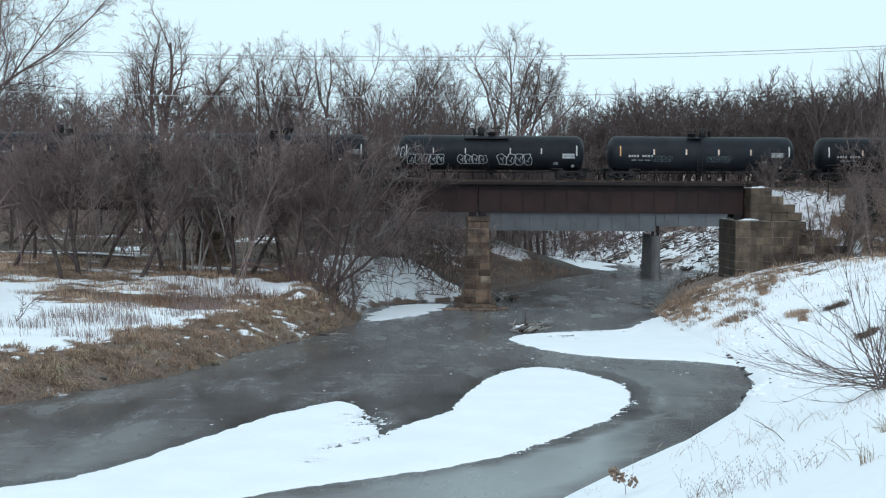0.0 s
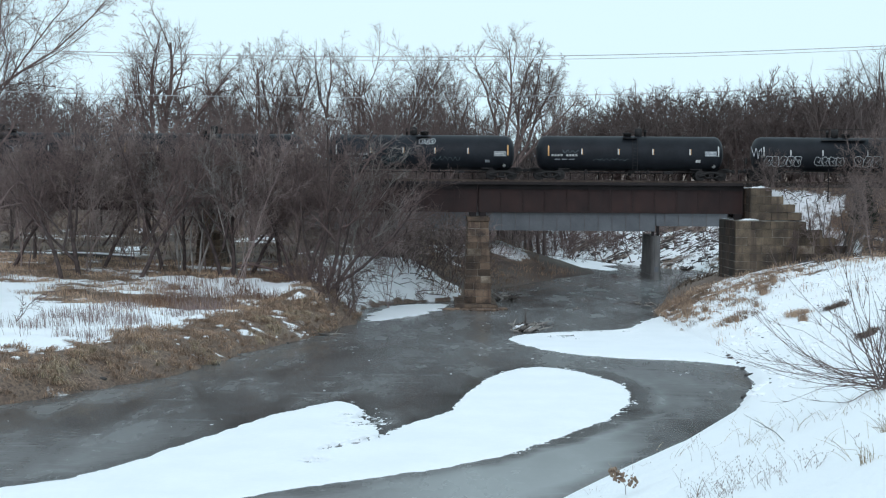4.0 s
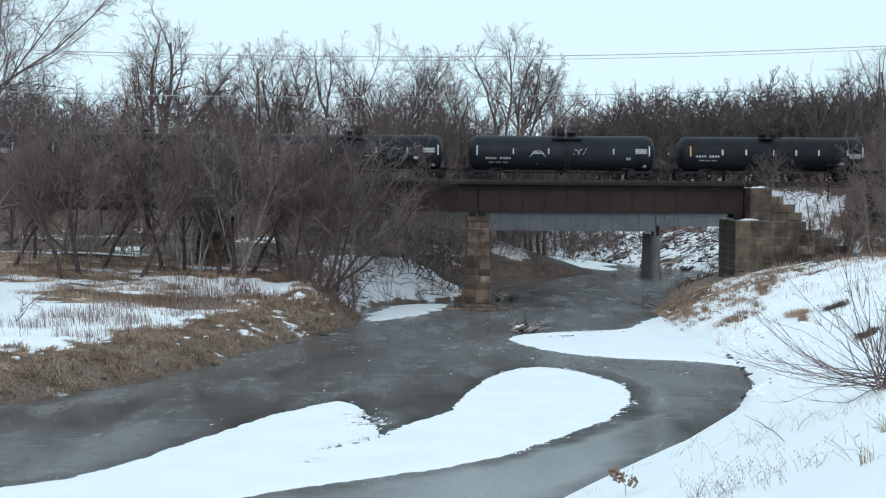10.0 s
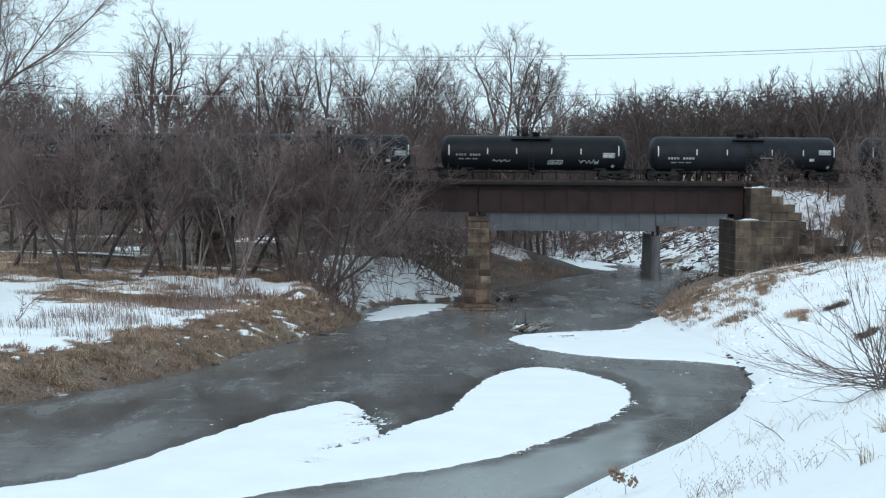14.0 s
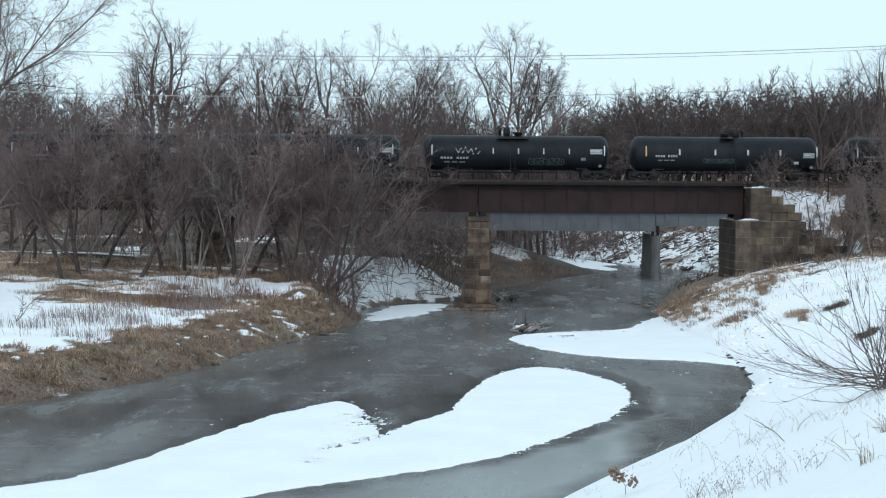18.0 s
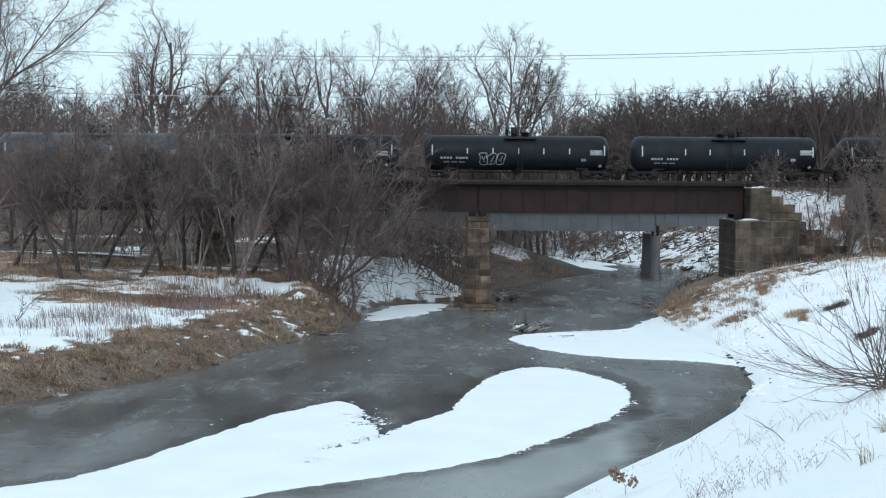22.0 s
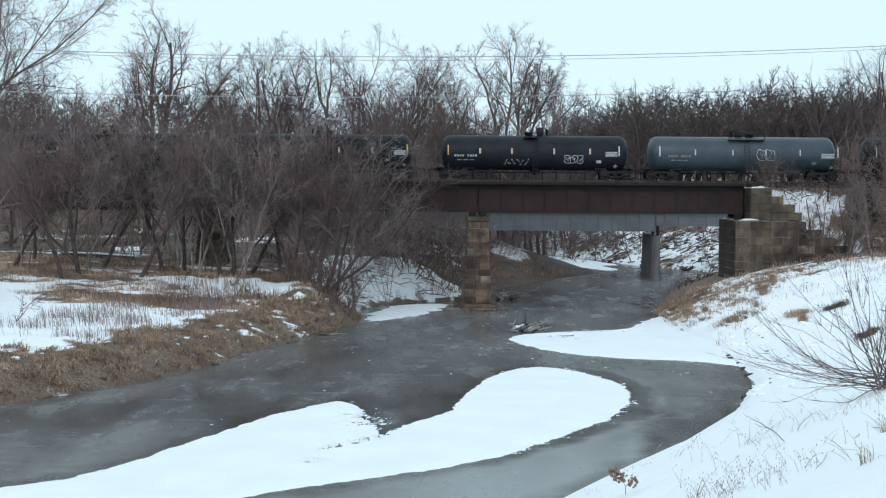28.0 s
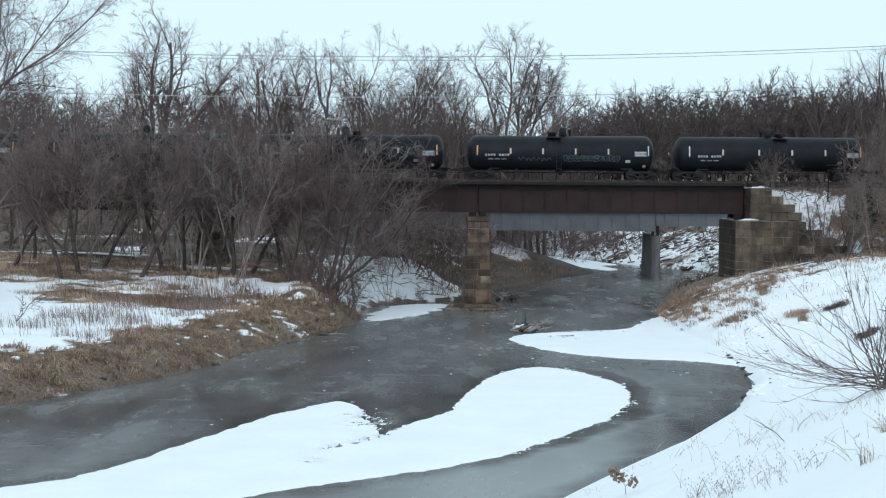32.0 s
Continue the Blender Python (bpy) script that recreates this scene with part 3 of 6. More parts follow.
def girder_span(x0, x1):
    sp = thing("girder_span", ((x0 + x1) / 2, BRIDGE_Y, GZ0), label="rust-brown steel plate girder span of a railway bridge",
               category="bridge span", group="spans of the railway bridge")
    h, n = GZ1 - GZ0, max(8, round((x1 - x0) / 1.95))
    a, b = x0 - (x0 + x1) / 2 + 0.04, x1 - (x0 + x1) / 2 - 0.04
    st = Shape().box(-0.04, 0.04, -0.09, 0.0, 0.08, h - 0.12).mesh("stiffener", RUST)
    for s in (-1, 1):
        y = s * 1.15
        part("web", Shape().box(a, b, y - 0.012, y + 0.012, 0.06, h - 0.08), RUST, sp)
        part("top_flange", Shape().box(a, b, y - 0.24, y + 0.24, h - 0.09, h, 0.01), RUST_DARK, sp, "dark steel top flange")
        part("flange_angle", Shape().box(a, b, y - 0.14, y - 0.105, h - 0.42, h - 0.092), RUST_DARK, sp)
        part("bottom_flange", Shape().box(a, b, y - 0.24, y + 0.24, 0.0, 0.07, 0.01), RUST, sp)
        for k in range(n + 1):
            o = part("stiffener", st, RUST, sp, at=(a + 0.06 + (b - a - 0.12) * k / n, y - 0.013, 0))
            if s > 0:
                o.location.y = y + 0.104
    part("cross_frame", Shape().box(a + 0.3, a + 0.4, -1.1, 1.1, 0.3, h - 0.3), RUST_DARK, sp)
    part("cross_frame", Shape().box(b - 0.4, b - 0.3, -1.1, 1.1, 0.3, h - 0.3), RUST_DARK, sp)
    return sp


for xa, xb in zip(PIER_X, PIER_X[1:] + [ABUT_X]):
    girder_span(xa, xb)

# deck, ties, rails
TRACK_A, TRACK_B = -420.0, 470.0
tie = Shape()
for k in range(int((ABUT_X - PIER_X[0]) / 0.5)):
    x = PIER_X[0] + 0.25 + 0.5 * k
    tie.box(x - 0.12, x + 0.12, BRIDGE_Y - 1.75, BRIDGE_Y + 1.75, GZ1 + 0.004, GZ1 + 0.235)
solo("bridge_ties", tie, TIE_WOOD, label="dark timber ties on the railway bridge deck", category="railway tie", kind="stuff")
tie = Shape()
for a, b in ((TRACK_A, PIER_X[0] - 0.5), (ABUT_X + 0.8, TRACK_B)):
    for k in range(int((b - a) / 0.55)):
        x = a + 0.55 * k
        tie.box(x - 0.11, x + 0.11, BRIDGE_Y - 1.3, BRIDGE_Y + 1.3, 10.40, GZ1 + 0.235)
solo("track_ties", tie, TIE_WOOD, label="dark timber ties bedded on the embankment", category="railway tie", kind="stuff")
for s in (-1, 1):
    y = BRIDGE_Y + s * 0.755
    r = Shape().box(TRACK_A, TRACK_B, y - 0.07, y + 0.07, GZ1 + 0.237, GZ1 + 0.26)
    r.box(TRACK_A, TRACK_B, y - 0.012, y + 0.012, GZ1 + 0.26, GZ1 + 0.36).box(TRACK_A, TRACK_B, y - 0.035, y + 0.035, GZ1 + 0.36, RAIL_Z)
    solo("rail", r, RAIL_STEEL, label="steel running rail along the track", category="rail", group="rails of the track")
gs = Shape().box(PIER_X[0], ABUT_X, BRIDGE_Y - 1.95, BRIDGE_Y - 1.76, GZ1 - 0.02, GZ1 + 0.20)
solo("deck_timber", gs, RUST_DARK, label="dark guard timber along the bridge deck edge", category="timber")


def walkway():
    """Open handrail on the far edge of the deck."""
    w = thing("handrail", (0, BRIDGE_Y + 2.3, GZ1), label="thin steel handrail with slender posts on the bridge", category="railing")
    post = Shape().box(-0.035, 0.035, -0.03, 0.03, 0.0, 1.02).mesh("post", RUST_DARK)
    x = PIER_X[0] + 0.6
    while x < ABUT_X + 0.3:
        part("post", post, RUST_DARK, w, at=(x, 0, 0))
        x += 1.24
    part("top_rail", Shape().box(PIER_X[0], ABUT_X, -0.02, 0.02, 1.02, 1.07), RUST_DARK, w)
    part("walk_plank", Shape().box(PIER_X[0], ABUT_X, -0.55, 0.1, -0.06, -0.004), TIE_WOOD, w)


walkway()


def stone_course(parent, x0, x1, y0, y1, z0, z1, length, rng, shift, mat=None):
    """One course of squared stones round a rectangle; each stone is a part."""
    g = 0.007

    def run(a, b):
        n = max(1, round((b - a) / length))
        cut = [a] + [a + (b - a) * (k + (0.25 if shift else -0.2) + rng.uniform(-0.2, 0.2)) / n for k in range(1, n)] + [b]
        return list(zip(cut[:-1], cut[1:]))
    t, pick = 0.35, (lambda: STONE_PALE if rng.random() < (0.06 if mat else 0.14) else (mat or STONE))
    for a, b in run(x0, x1):
        for yy in (y0, y1 - t):
            j = rng.uniform(-0.03, 0.015) * (1 if yy == y0 else -1)
            part("stone", Shape().box(a + g, b - g, yy + j, yy + t + j, z0 + g, z1 - g, 0.025), pick(), parent)
    for a, b in run(y0 + t, y1 - t):
        for xx in (x0, x1 - t):
            j = rng.uniform(-0.015, 0.015)
            part("stone", Shape().box(xx + j, xx + t + j, a + g, b - g, z0 + g, z1 - g, 0.025), STONE_STAIN if mat and xx == x0 else pick(), parent)


def stone_pier(x, base, n=12):
    rng = random.Random(int(x * 10) + 500)
    p = thing("bridge_pier", (x, BRIDGE_Y, base), label="tapered brown sandstone bridge pier with weathered courses", category="bridge pier",
              group="stone piers of the railway bridge")
    top = 7.35 - base
    for k in range(n):
        f = k / (n - 1)
        hx, hy = 1.15 - 0.27 * f, 3.5 - 0.4 * f
        stone_course(p, -hx, hx, -hy, hy, top * k / n, top * (k + 1) / n, 0.95, rng, k % 2)
        part("core", Shape().box(-hx + 0.022, hx - 0.022, -hy + 0.03, hy - 0.03, top * k / n, top * (k + 1) / n), MORTAR, p)
    part("cap", Shape().box(-0.96, 0.96, -3.2, 3.2, top, top + 0.42, 0.05), STONE, p, "worn capstone")
    for yy in (-1.15, 1.15):
        for xx in (-0.42, 0.42):
            part("bearing", Shape().box(xx - 0.28, xx + 0.28, yy - 0.3, yy + 0.3, top + 0.42, GZ0 - base - 0.002, 0.02), RUST_DARK, p)
    part("footing", Shape().box(-1.95, 1.7, -4.5, 4.3, -1.6, -0.02, 0.2), STONE, p, "low stained stone footing")
    return p


stone_pier(PIER_X[2], 0.45, 12)
stone_pier(PIER_X[1], 2.9, 8)
stone_pier(PIER_X[0], 2.2, 9)


def abutment():
    rng = random.Random(9)
    a = thing("abutment", (0, 0, 0), label="weathered brown sandstone block abutment stained dark by water", category="abutment")
    # breast and side wall below the bridge seat
    x0, x1, y0, y1 = 24.67, 29.3, 118.4, 125.7
    z, k = 0.0, 0
    while z < 7.5:
        h = 0.68 if k else 0.75
        end = 34.2 if z < 5.4 else (33.1 if z < 6.1 else (32.0 if z < 6.7 else 30.6))
        stone_course(a, x0, end, y0, y1, z, min(z + h, 7.62), 1.5, rng, k % 2, STONE_GREY)
        part("core", Shape().box(x1 - 0.1, end - 0.03, y0 + 0.028, y1 - 0.03, z, z + h - 0.02), MORTAR, a)
        z += h
        k += 1
    part("core", Shape().box(x0 + 0.02, x1 - 0.02, y0 + 0.028, y1 - 0.03, -0.5, 7.6), MORTAR, a)
    # backwall
    z = 7.63
    while z < 10.3:
        stone_course(a, 25.95, 30.3 - max(0.0, (z - 7.9)) * 1.45, 118.7, 125.4, z, z + 0.68, 1.5, rng, int(z * 2) % 2, STONE_GREY)
        z += 0.68
    part("core", Shape().box(26.0, 27.2, 118.73, 125.3, 7.6, 10.2), MORTAR, a)
    for yy in (-1.15, 1.15):
        part("bearing", Shape().box(25.0, 25.7, BRIDGE_Y + yy - 0.3, BRIDGE_Y + yy + 0.3, 7.62, GZ0 - 0.002, 0.02), RUST_DARK, a)


abutment()
lb = thing("abutment", (PIER_X[0] - 2.2, BRIDGE_Y, 1.0), label="brown stone abutment at the bridge's hidden end", category="abutment")
part("wall", Shape().box(-1.2, 1.0, -5, 5, 0, 9.3, 0.05), STONE, lb)

# ---------------------------------------------------------------- second bridge behind
FAR_Y = 164.0


def far_bridge():
    f = thing("highway_bridge", (0, FAR_Y, 0), label="pale grey steel girder bridge behind the railway bridge", category="bridge")
    for name, xa, xb, zb in (("girder", -18.0, 24.3, 5.55), ("girder", 24.4, 45.0, 6.15)):
        for y in (-3.0, 0.0, 3.0):
            g = part(name, Shape().box(xa, xb, y - 0.02, y + 0.02, zb, 7.9), STEEL_PALE, f)
            part("flange", Shape().box(xa, xb, y - 0.22, y + 0.22, zb - 0.05, zb, 0.0), STEEL_PALE, g)
        k = xa + 1.0
        while k < xb - 0.3:
            part("stiffener", Shape().box(k - 0.03, k + 0.03, -3.14, -3.022, zb + 0.02, 7.88), CONCRETE, f)
            k += 1.58
    part("deck", Shape().box(-18.0, 46.0, -4.0, 4.0, 7.9, 8.25, 0.03), CONCRETE, f)
    p = Shape()
    for z0, z1, w0, w1 in ((-0.8, 0.55, 0.62, 0.62), (0.55, 5.0, 0.54, 0.42)):
        i = len(p.v)
        for z, w in ((z0, w0), (z1, w1)):
            p.v += [(24.3 - w, -3.9, z), (24.3 - w * 0.45, -4.5, z), (24.3 + w * 0.45, -4.5, z), (24.3 + w, -3.9, z), (24.3 + w, 4.2, z), (24.3 - w, 4.2, z)]
        p.f += [(i + k, i + (k + 1) % 6, i + 6 + (k + 1) % 6, i + 6 + k) for k in range(6)] + [tuple(i + 6 + k for k in range(6))]
    part("pier", p, CONCRETE, f, "tapered grey concrete pier standing in the ice")
    part("bearing", Shape().box(23.9, 24.15, -3.3, -2.7, 5.0, 5.5).box(24.45, 24.7, -3.3, -2.7, 5.0, 6.1), RUST_DARK, f)
    part("plate", Shape().box(24.05, 24.5, -4.53, -4.48, 0.9, 1.5), STEEL_PALE, f)
    part("end_wall", Shape().box(-19.2, -18.0, -4.2, 4.2, 0.5, 7.9), CONCRETE, f)
    part("end_wall", Shape().box(45.0, 46.2, -4.2, 4.2, 0.5, 7.9), CONCRETE, f)


far_bridge()

# ---------------------------------------------------------------- bare winter trees
def branch_path(rng, p, d, length, n, wander, lift):
    pts = [p.copy()]
    for _ in range(n):
        d = (d + Vector((rng.gauss(0, wander), rng.gauss(0, wander), rng.gauss(0, wander) + lift))).normalized()
        p = p + d * (length / n)
        pts.append(p.copy())
    return pts, d


def grow(out, rng, p, d, length, r, level, spec):
    """spec: per level (segments, wander, lift, children, reach, spread degrees, first fraction, thickness)."""
    seg, wander, lift, kids, reach, spread, first, thick = spec[level]
    pts, end = branch_path(rng, p, d, length, seg, wander, lift)
    tip = 0.42 if level < len(spec) - 1 else 0.55
    radii = [r * (1 - (1 - tip) * k / seg) for k in range(seg + 1)]
    out[min(level, 1)].append((pts, radii, 6 if level == 0 else (5 if level == 1 else (3 if level + 1 < len(spec) else 2))))
    if level + 1 >= len(spec):
        return
    for k in range(kids):
        f = first + (1 - first) * (k + rng.uniform(0.1, 0.9)) / kids
        i = min(int(f * seg), seg - 1)
        q = pts[i].lerp(pts[i + 1], f * seg - i)
        axis = (pts[i + 1] - pts[i]).normalized()
        side = axis.orthogonal().normalized()
        side.rotate(Matrix.Rotation(rng.uniform(0, 2 * math.pi), 3, axis))
        a = radians(rng.uniform(spread * 0.6, spread * 1.3))
        nd = (axis * math.cos(a) + side * math.sin(a)).normalized()
        rr = radii[i] * thick * rng.uniform(0.8, 1.15)
        grow(out, rng, q, nd, length * reach * rng.uniform(0.65, 1.2) * (1.15 - 0.45 * f), max(rr, 0.013), level + 1, spec)
    # the leader carries on
    if level < len(spec) - 1 and not (level == 0 and kids >= 8):
        grow(out, rng, pts[-1], end, length * reach * (0.72 if level == 0 else 0.6), radii[-1] * 0.95, level + 1, spec)


def tree_meshes(name, seed, height, r, spec, mat, lean=(0, 0), stems=1, stem_spread=0.0, least=0.013):
    rng = random.Random(seed)
    out = ([], [])
    for s in range(stems):
        w = rng.uniform(0, 6.28)
        k = stem_spread * rng.uniform(0.4, 1.0) if stems > 1 else 0
        d = Vector((lean[0] + k * math.cos(w), lean[1] + k * math.sin(w), 1)).normalized()
        base = Vector((0.3 * k * math.cos(w) * stems ** 0.5, 0.3 * k * math.sin(w) * stems ** 0.5, -0.25))
        grow(out, rng, base, d, height * 0.4 * rng.uniform(0.85, 1.1), r * rng.uniform(0.75, 1.05), 0, spec)
    k = height / max(p.z for rows in out for pts, _, _ in rows for p in pts)
    out = [[([p * k for p in pts], radii, sides) for pts, radii, sides in rows] for rows in out]
    made = []
    for pts, radii, sides in out[0]:
        made.append(Shape().tube(pts, [max(q, least) for q in radii], sides, False).mesh(name + "_stem", mat, True))
    sh = Shape()
    for pts, radii, sides in out[1]:
        sh.tube(pts, [max(q, least) for q in radii] if sides > 2 else [least * 1.5] * len(pts), max(sides, 3), False, sides == 2)
    return made + [sh.mesh(name + "_crown", mat, True)]


def limb(out, rng, p, d, length, r, level, spec):
    """A curving limb that tapers to its tip, with side shoots all along it, down to the twigs."""
    seg, wander, lift, kids, reach, angle, first = spec[level]
    w, bend = rng.uniform(0, 6.28), rng.uniform(0.2, 0.9) * wander
    c = Vector((math.cos(w) * bend, math.sin(w) * bend, 0))
    pts = [p.copy()]
    for k in range(seg):
        if k == seg // 2:
            c = -c * rng.uniform(0.3, 1.3)
        d = (d + c + Vector((rng.gauss(0, wander), rng.gauss(0, wander), rng.gauss(0, wander * 0.7) + lift))).normalized()
        p = p + d * (length / seg)
        pts.append(p.copy())
    last = level + 1 >= len(spec)
    radii = [r * (1 - 0.72 * k / seg) for k in range(seg + 1)]
    out[min(level, 1)].append((pts, radii, 2 if level + 2 >= len(spec) and level > 1 else ((7, 5, 4) if len(spec) > 4 else (6, 4, 3))[level]))
    if last:
        return
    turn = rng.uniform(0, 6.28)
    for k in range(kids):
        f = first + (0.99 - first) * (k + rng.uniform(0.15, 0.85)) / kids
        i = min(int(f * seg), seg - 1)
        q, axis = pts[i].lerp(pts[i + 1], f * seg - i), (pts[i + 1] - pts[i]).normalized()
        side = axis.orthogonal().normalized()
        side.rotate(Matrix.Rotation(turn + 2.4 * k + rng.uniform(-0.4, 0.4), 3, axis))
        a = radians(angle * rng.uniform(0.4, 1.45))
        limb(out, rng, q, axis * math.cos(a) + side * math.sin(a), length * reach * (1.1 - 0.5 * f) * rng.uniform(0.55, 1.25),
             max(0.008, r * (1 - 0.72 * f) * rng.uniform(0.5, 0.72)), level + 1, spec)


def limbed_tree(name, seed, mat, stems, spec, height=None, least=0.012, bark=None):
    """stems: (x, y, z, dx, dy, length, radius, level) of the main stems and limbs; height scales the whole."""
    rng, out = random.Random(seed), ([], [])
    for x, y, z, dx, dy, length, r, level in stems:
        limb(out, rng, Vector((x, y, z)), Vector((dx, dy, 1)).normalized(), length, r, level, spec)
    tops = sorted(pts[-1].z for rows in out for pts, _, _ in rows)
    k = height / tops[int(0.985 * len(tops))] if height else 1.0
    made = []
    for pts, radii, sides in out[0]:
        made.append(Shape().tube([p * k for p in pts], [max(q, least) for q in radii], sides, False).mesh(name + ("_stem" if pts[0].z < 0.6 else "_limb"), bark or mat, True))
    sh = Shape()
    for pts, radii, sides in out[1]:
        sh.tube([p * k for p in pts], [max(q, least) for q in radii] if sides > 2 else [least * 1.2] * len(pts), max(sides, 3), False, sides == 2)
    return made + [sh.mesh(name + "_crown", mat, True)]


def plant(meshes, x, y, name="tree", rz=0.0, scale=1.0, z=None, **tags):
    t = thing(name, (x, y, ground_z(x, y) if z is None else z), rz, **tags)
    t.scale = (scale, scale, scale)
    for me in meshes:
        part("crown" if "_crown" in me.name else ("limb" if "_limb" in me.name else "trunk"), me, None, t)
    return t


#        seg wander lift  kids reach spread first
BRUSH = [(6, 0.12, 0.04, 7, 0.46, 36, 0.40, 0.5), (3, 0.17, 0.04, 5, 0.58, 40, 0.2, 0.6), (2, 0.22, 0.02, 6, 0.65, 42, 0.15, 0.7), (1, 0.22, 0.02, 0, 0, 0, 0, 0)]
LOW = [(4, 0.12, 0.04, 5, 0.5, 38, 0.2, 0.55), (3, 0.18, 0.04, 4, 0.56, 42, 0.12, 0.6), (2, 0.22, 0.02, 3, 0.66, 44, 0.1, 0.7), (1, 0.22, 0.02, 0, 0, 0, 0, 0)]

#         seg wander lift kids reach angle first
CROWN = [(11, 0.08, 0.03, 10, 0.48, 42, 0.30), (7, 0.15, 0.07, 8, 0.48, 42, 0.2), (3, 0.2, 0.05, 6, 0.56, 42, 0.15), (1, 0.2, 0.04, 5, 0.75, 36, 0.1), (1, 0.2, 0.03, 0, 0, 0, 0)]
THIN = [(9, 0.09, 0.035, 9, 0.48, 42, 0.28), (6, 0.17, 0.06, 7, 0.50, 42, 0.16), (3, 0.22, 0.04, 6, 0.60, 42, 0.12), (1, 0.2, 0.03, 3, 0.85, 38, 0.1), (1, 0.2, 0.02, 0, 0, 0, 0)]
ROUND = [(6, 0.08, 0.0, 9, 0.54, 46, 0.14), (4, 0.16, 0.08, 7, 0.48, 42, 0.15), (1, 0.2, 0.05, 5, 0.76, 38, 0.1), (1, 0.2, 0.03, 0, 0, 0, 0)]


def tall_stems(seed, spread):
    """A trunk and two or three heavy limbs that part from it."""
    r = random.Random(seed)
    out = [(0, 0, -0.3, r.uniform(-0.06, 0.06), 0, 22, 0.30, 0)]
    for k in range(2):
        a = seed + 2.7 * k + r.uniform(-0.4, 0.4)
        q = spread * r.uniform(0.6, 1.2)
        out.append((0, 0, r.uniform(7.0, 10.0), math.cos(a) * q, math.sin(a) * q, r.uniform(11.5, 14), 0.17, 0))
    return out


def reedy(n, height, r, seed, spread=0.3, lean=0.0):
    """Several stems out of one foot."""
    q = random.Random(seed)
    return [(q.gauss(0, 0.25), q.gauss(0, 0.25), -0.2, q.gauss(lean, spread), q.gauss(0, spread), height * q.uniform(0.7, 1.05), r * q.uniform(0.7, 1.1), 0) for _ in range(n)]


big_kinds = [limbed_tree("tall_tree", 11 + k, BARK, tall_stems(11 + k, 0.5), CROWN, 23, 0.0095) for k in range(3)]
curved_tree = limbed_tree("curved_tree", 21, BARK_DARK, [(0, 0, -0.3, 0.04, 0, 25, 0.42, 0), (0.4, 0, 8.5, 0.28, 0.1, 16.5, 0.26, 0), (0.5, 0, 8.0, 0.75, -0.1, 16, 0.28, 0),
                          (0.1, 0, 10.5, -0.8, 0.1, 10, 0.15, 1), (0.2, 0, 14.0, -0.9, -0.1, 7, 0.11, 1), (0.3, 0, 16.5, 0.7, 0.2, 6, 0.1, 1), (0.3, 0, 19.0, -0.5, 0.2, 5.5, 0.08, 1), (0.2, 0, 12.0, -0.4, -0.3, 9, 0.12, 1), (0.4, 0, 20, 0.35, -0.2, 5, 0.07, 1)], CROWN, 24.5, 0.0105)
vee_tree = limbed_tree("vee_tree", 22, BARK, [(0, 0, -0.3, 0.0, 0, 15.5, 0.3, 0), (0, 0, 14.0, -0.32, 0, 8.0, 0.16, 1), (0, 0, 14.0, 0.36, 0.1, 8.5, 0.16, 1), (0, 0, 9.5, -0.5, 0.2, 8, 0.14, 1)], CROWN, 22.5, 0.0095)
steeple_tree = limbed_tree("steeple_tree", 23, BARK, [(0.3 * k, 0, -0.3, 0.035 * k, 0.05 * (k % 2), 21.5 - 1.6 * abs(k), 0.24, 0) for k in (-3, -2, -1, 0, 1, 2)], CROWN, 21.5, 0.009)
fan_tree = limbed_tree("fan_tree", 24, BARK, [(0, 0, -0.3, 0.1, 0, 12, 0.34, 0), (0.4, 0, 7.5, 0.25, 0.1, 14, 0.2, 0), (0.5, 0, 7.5, 0.55, -0.1, 14, 0.2, 0), (0.6, 0, 7.5, 0.95, 0.1, 13.5, 0.19, 0), (0.3, 0, 7.5, -0.3, 0.0, 11, 0.17, 0)], CROWN, 22.0, 0.0095)
fork_kind = limbed_tree("forked_tree", 31, BARK, [(0, 0, -0.3, 0.03, 0, 13, 0.5, 0), (0.1, 0, 10.5, -0.42, 0.1, 15.0, 0.24, 0), (0.2, 0, 11.0, -0.14, -0.1, 15.6, 0.25, 0), (0.5, 0, 10.5, 0.24, 0.1, 15.2, 0.25, 0),
                        (0.5, 0, 10.5, 0.50, -0.1, 15.2, 0.24, 0), (0.5, 0, 10, 0.80, 0.1, 15, 0.24, 0), (0.5, 0, 10, 1.3, 0, 13.5, 0.2, 0), (0.1, 0, 9, -1.0, 0, 9, 0.14, 1), (0.4, 0, 11, 0.35, 0.5, 13, 0.16, 0)], CROWN, 26.5, 0.0105)
over_tree = limbed_tree("leaning_tree", 27, BARK_DARK, [(-1.0, 0, -0.3, 0.06, 0, 17, 0.36, 0), (-0.8, 0, 12.6, 1.15, 0, 12.5, 0.105, 0), (-0.6, 0, 11.4, 1.5, -0.2, 8, 0.08, 0), (0.0, 0, 12.6, 0.42, 0.1, 11, 0.09, 0), (-0.2, 0, 12.4, 0.15, -0.1, 11, 0.085, 0),
                        (2.6, 0, 15.2, 3.2, 0.2, 6.0, 0.06, 1), (0.0, 0, 9.2, 2.2, 0.1, 8, 0.09, 0), (0.0, 0, 12.4, 0.8, -0.2, 11, 0.085, 0), (-0.4, 0, 8.0, 1.3, -0.3, 8, 0.08, 0)],
                        [(10, 0.12, 0.06, 9, 0.46, 40, 0.15), (6, 0.16, 0.05, 7, 0.50, 42, 0.12), (3, 0.17, 0.04, 6, 0.58, 42, 0.12), (1, 0.2, 0.03, 4, 0.80, 38, 0.1), (1, 0.2, 0.02, 0, 0, 0, 0)], least=0.0075)
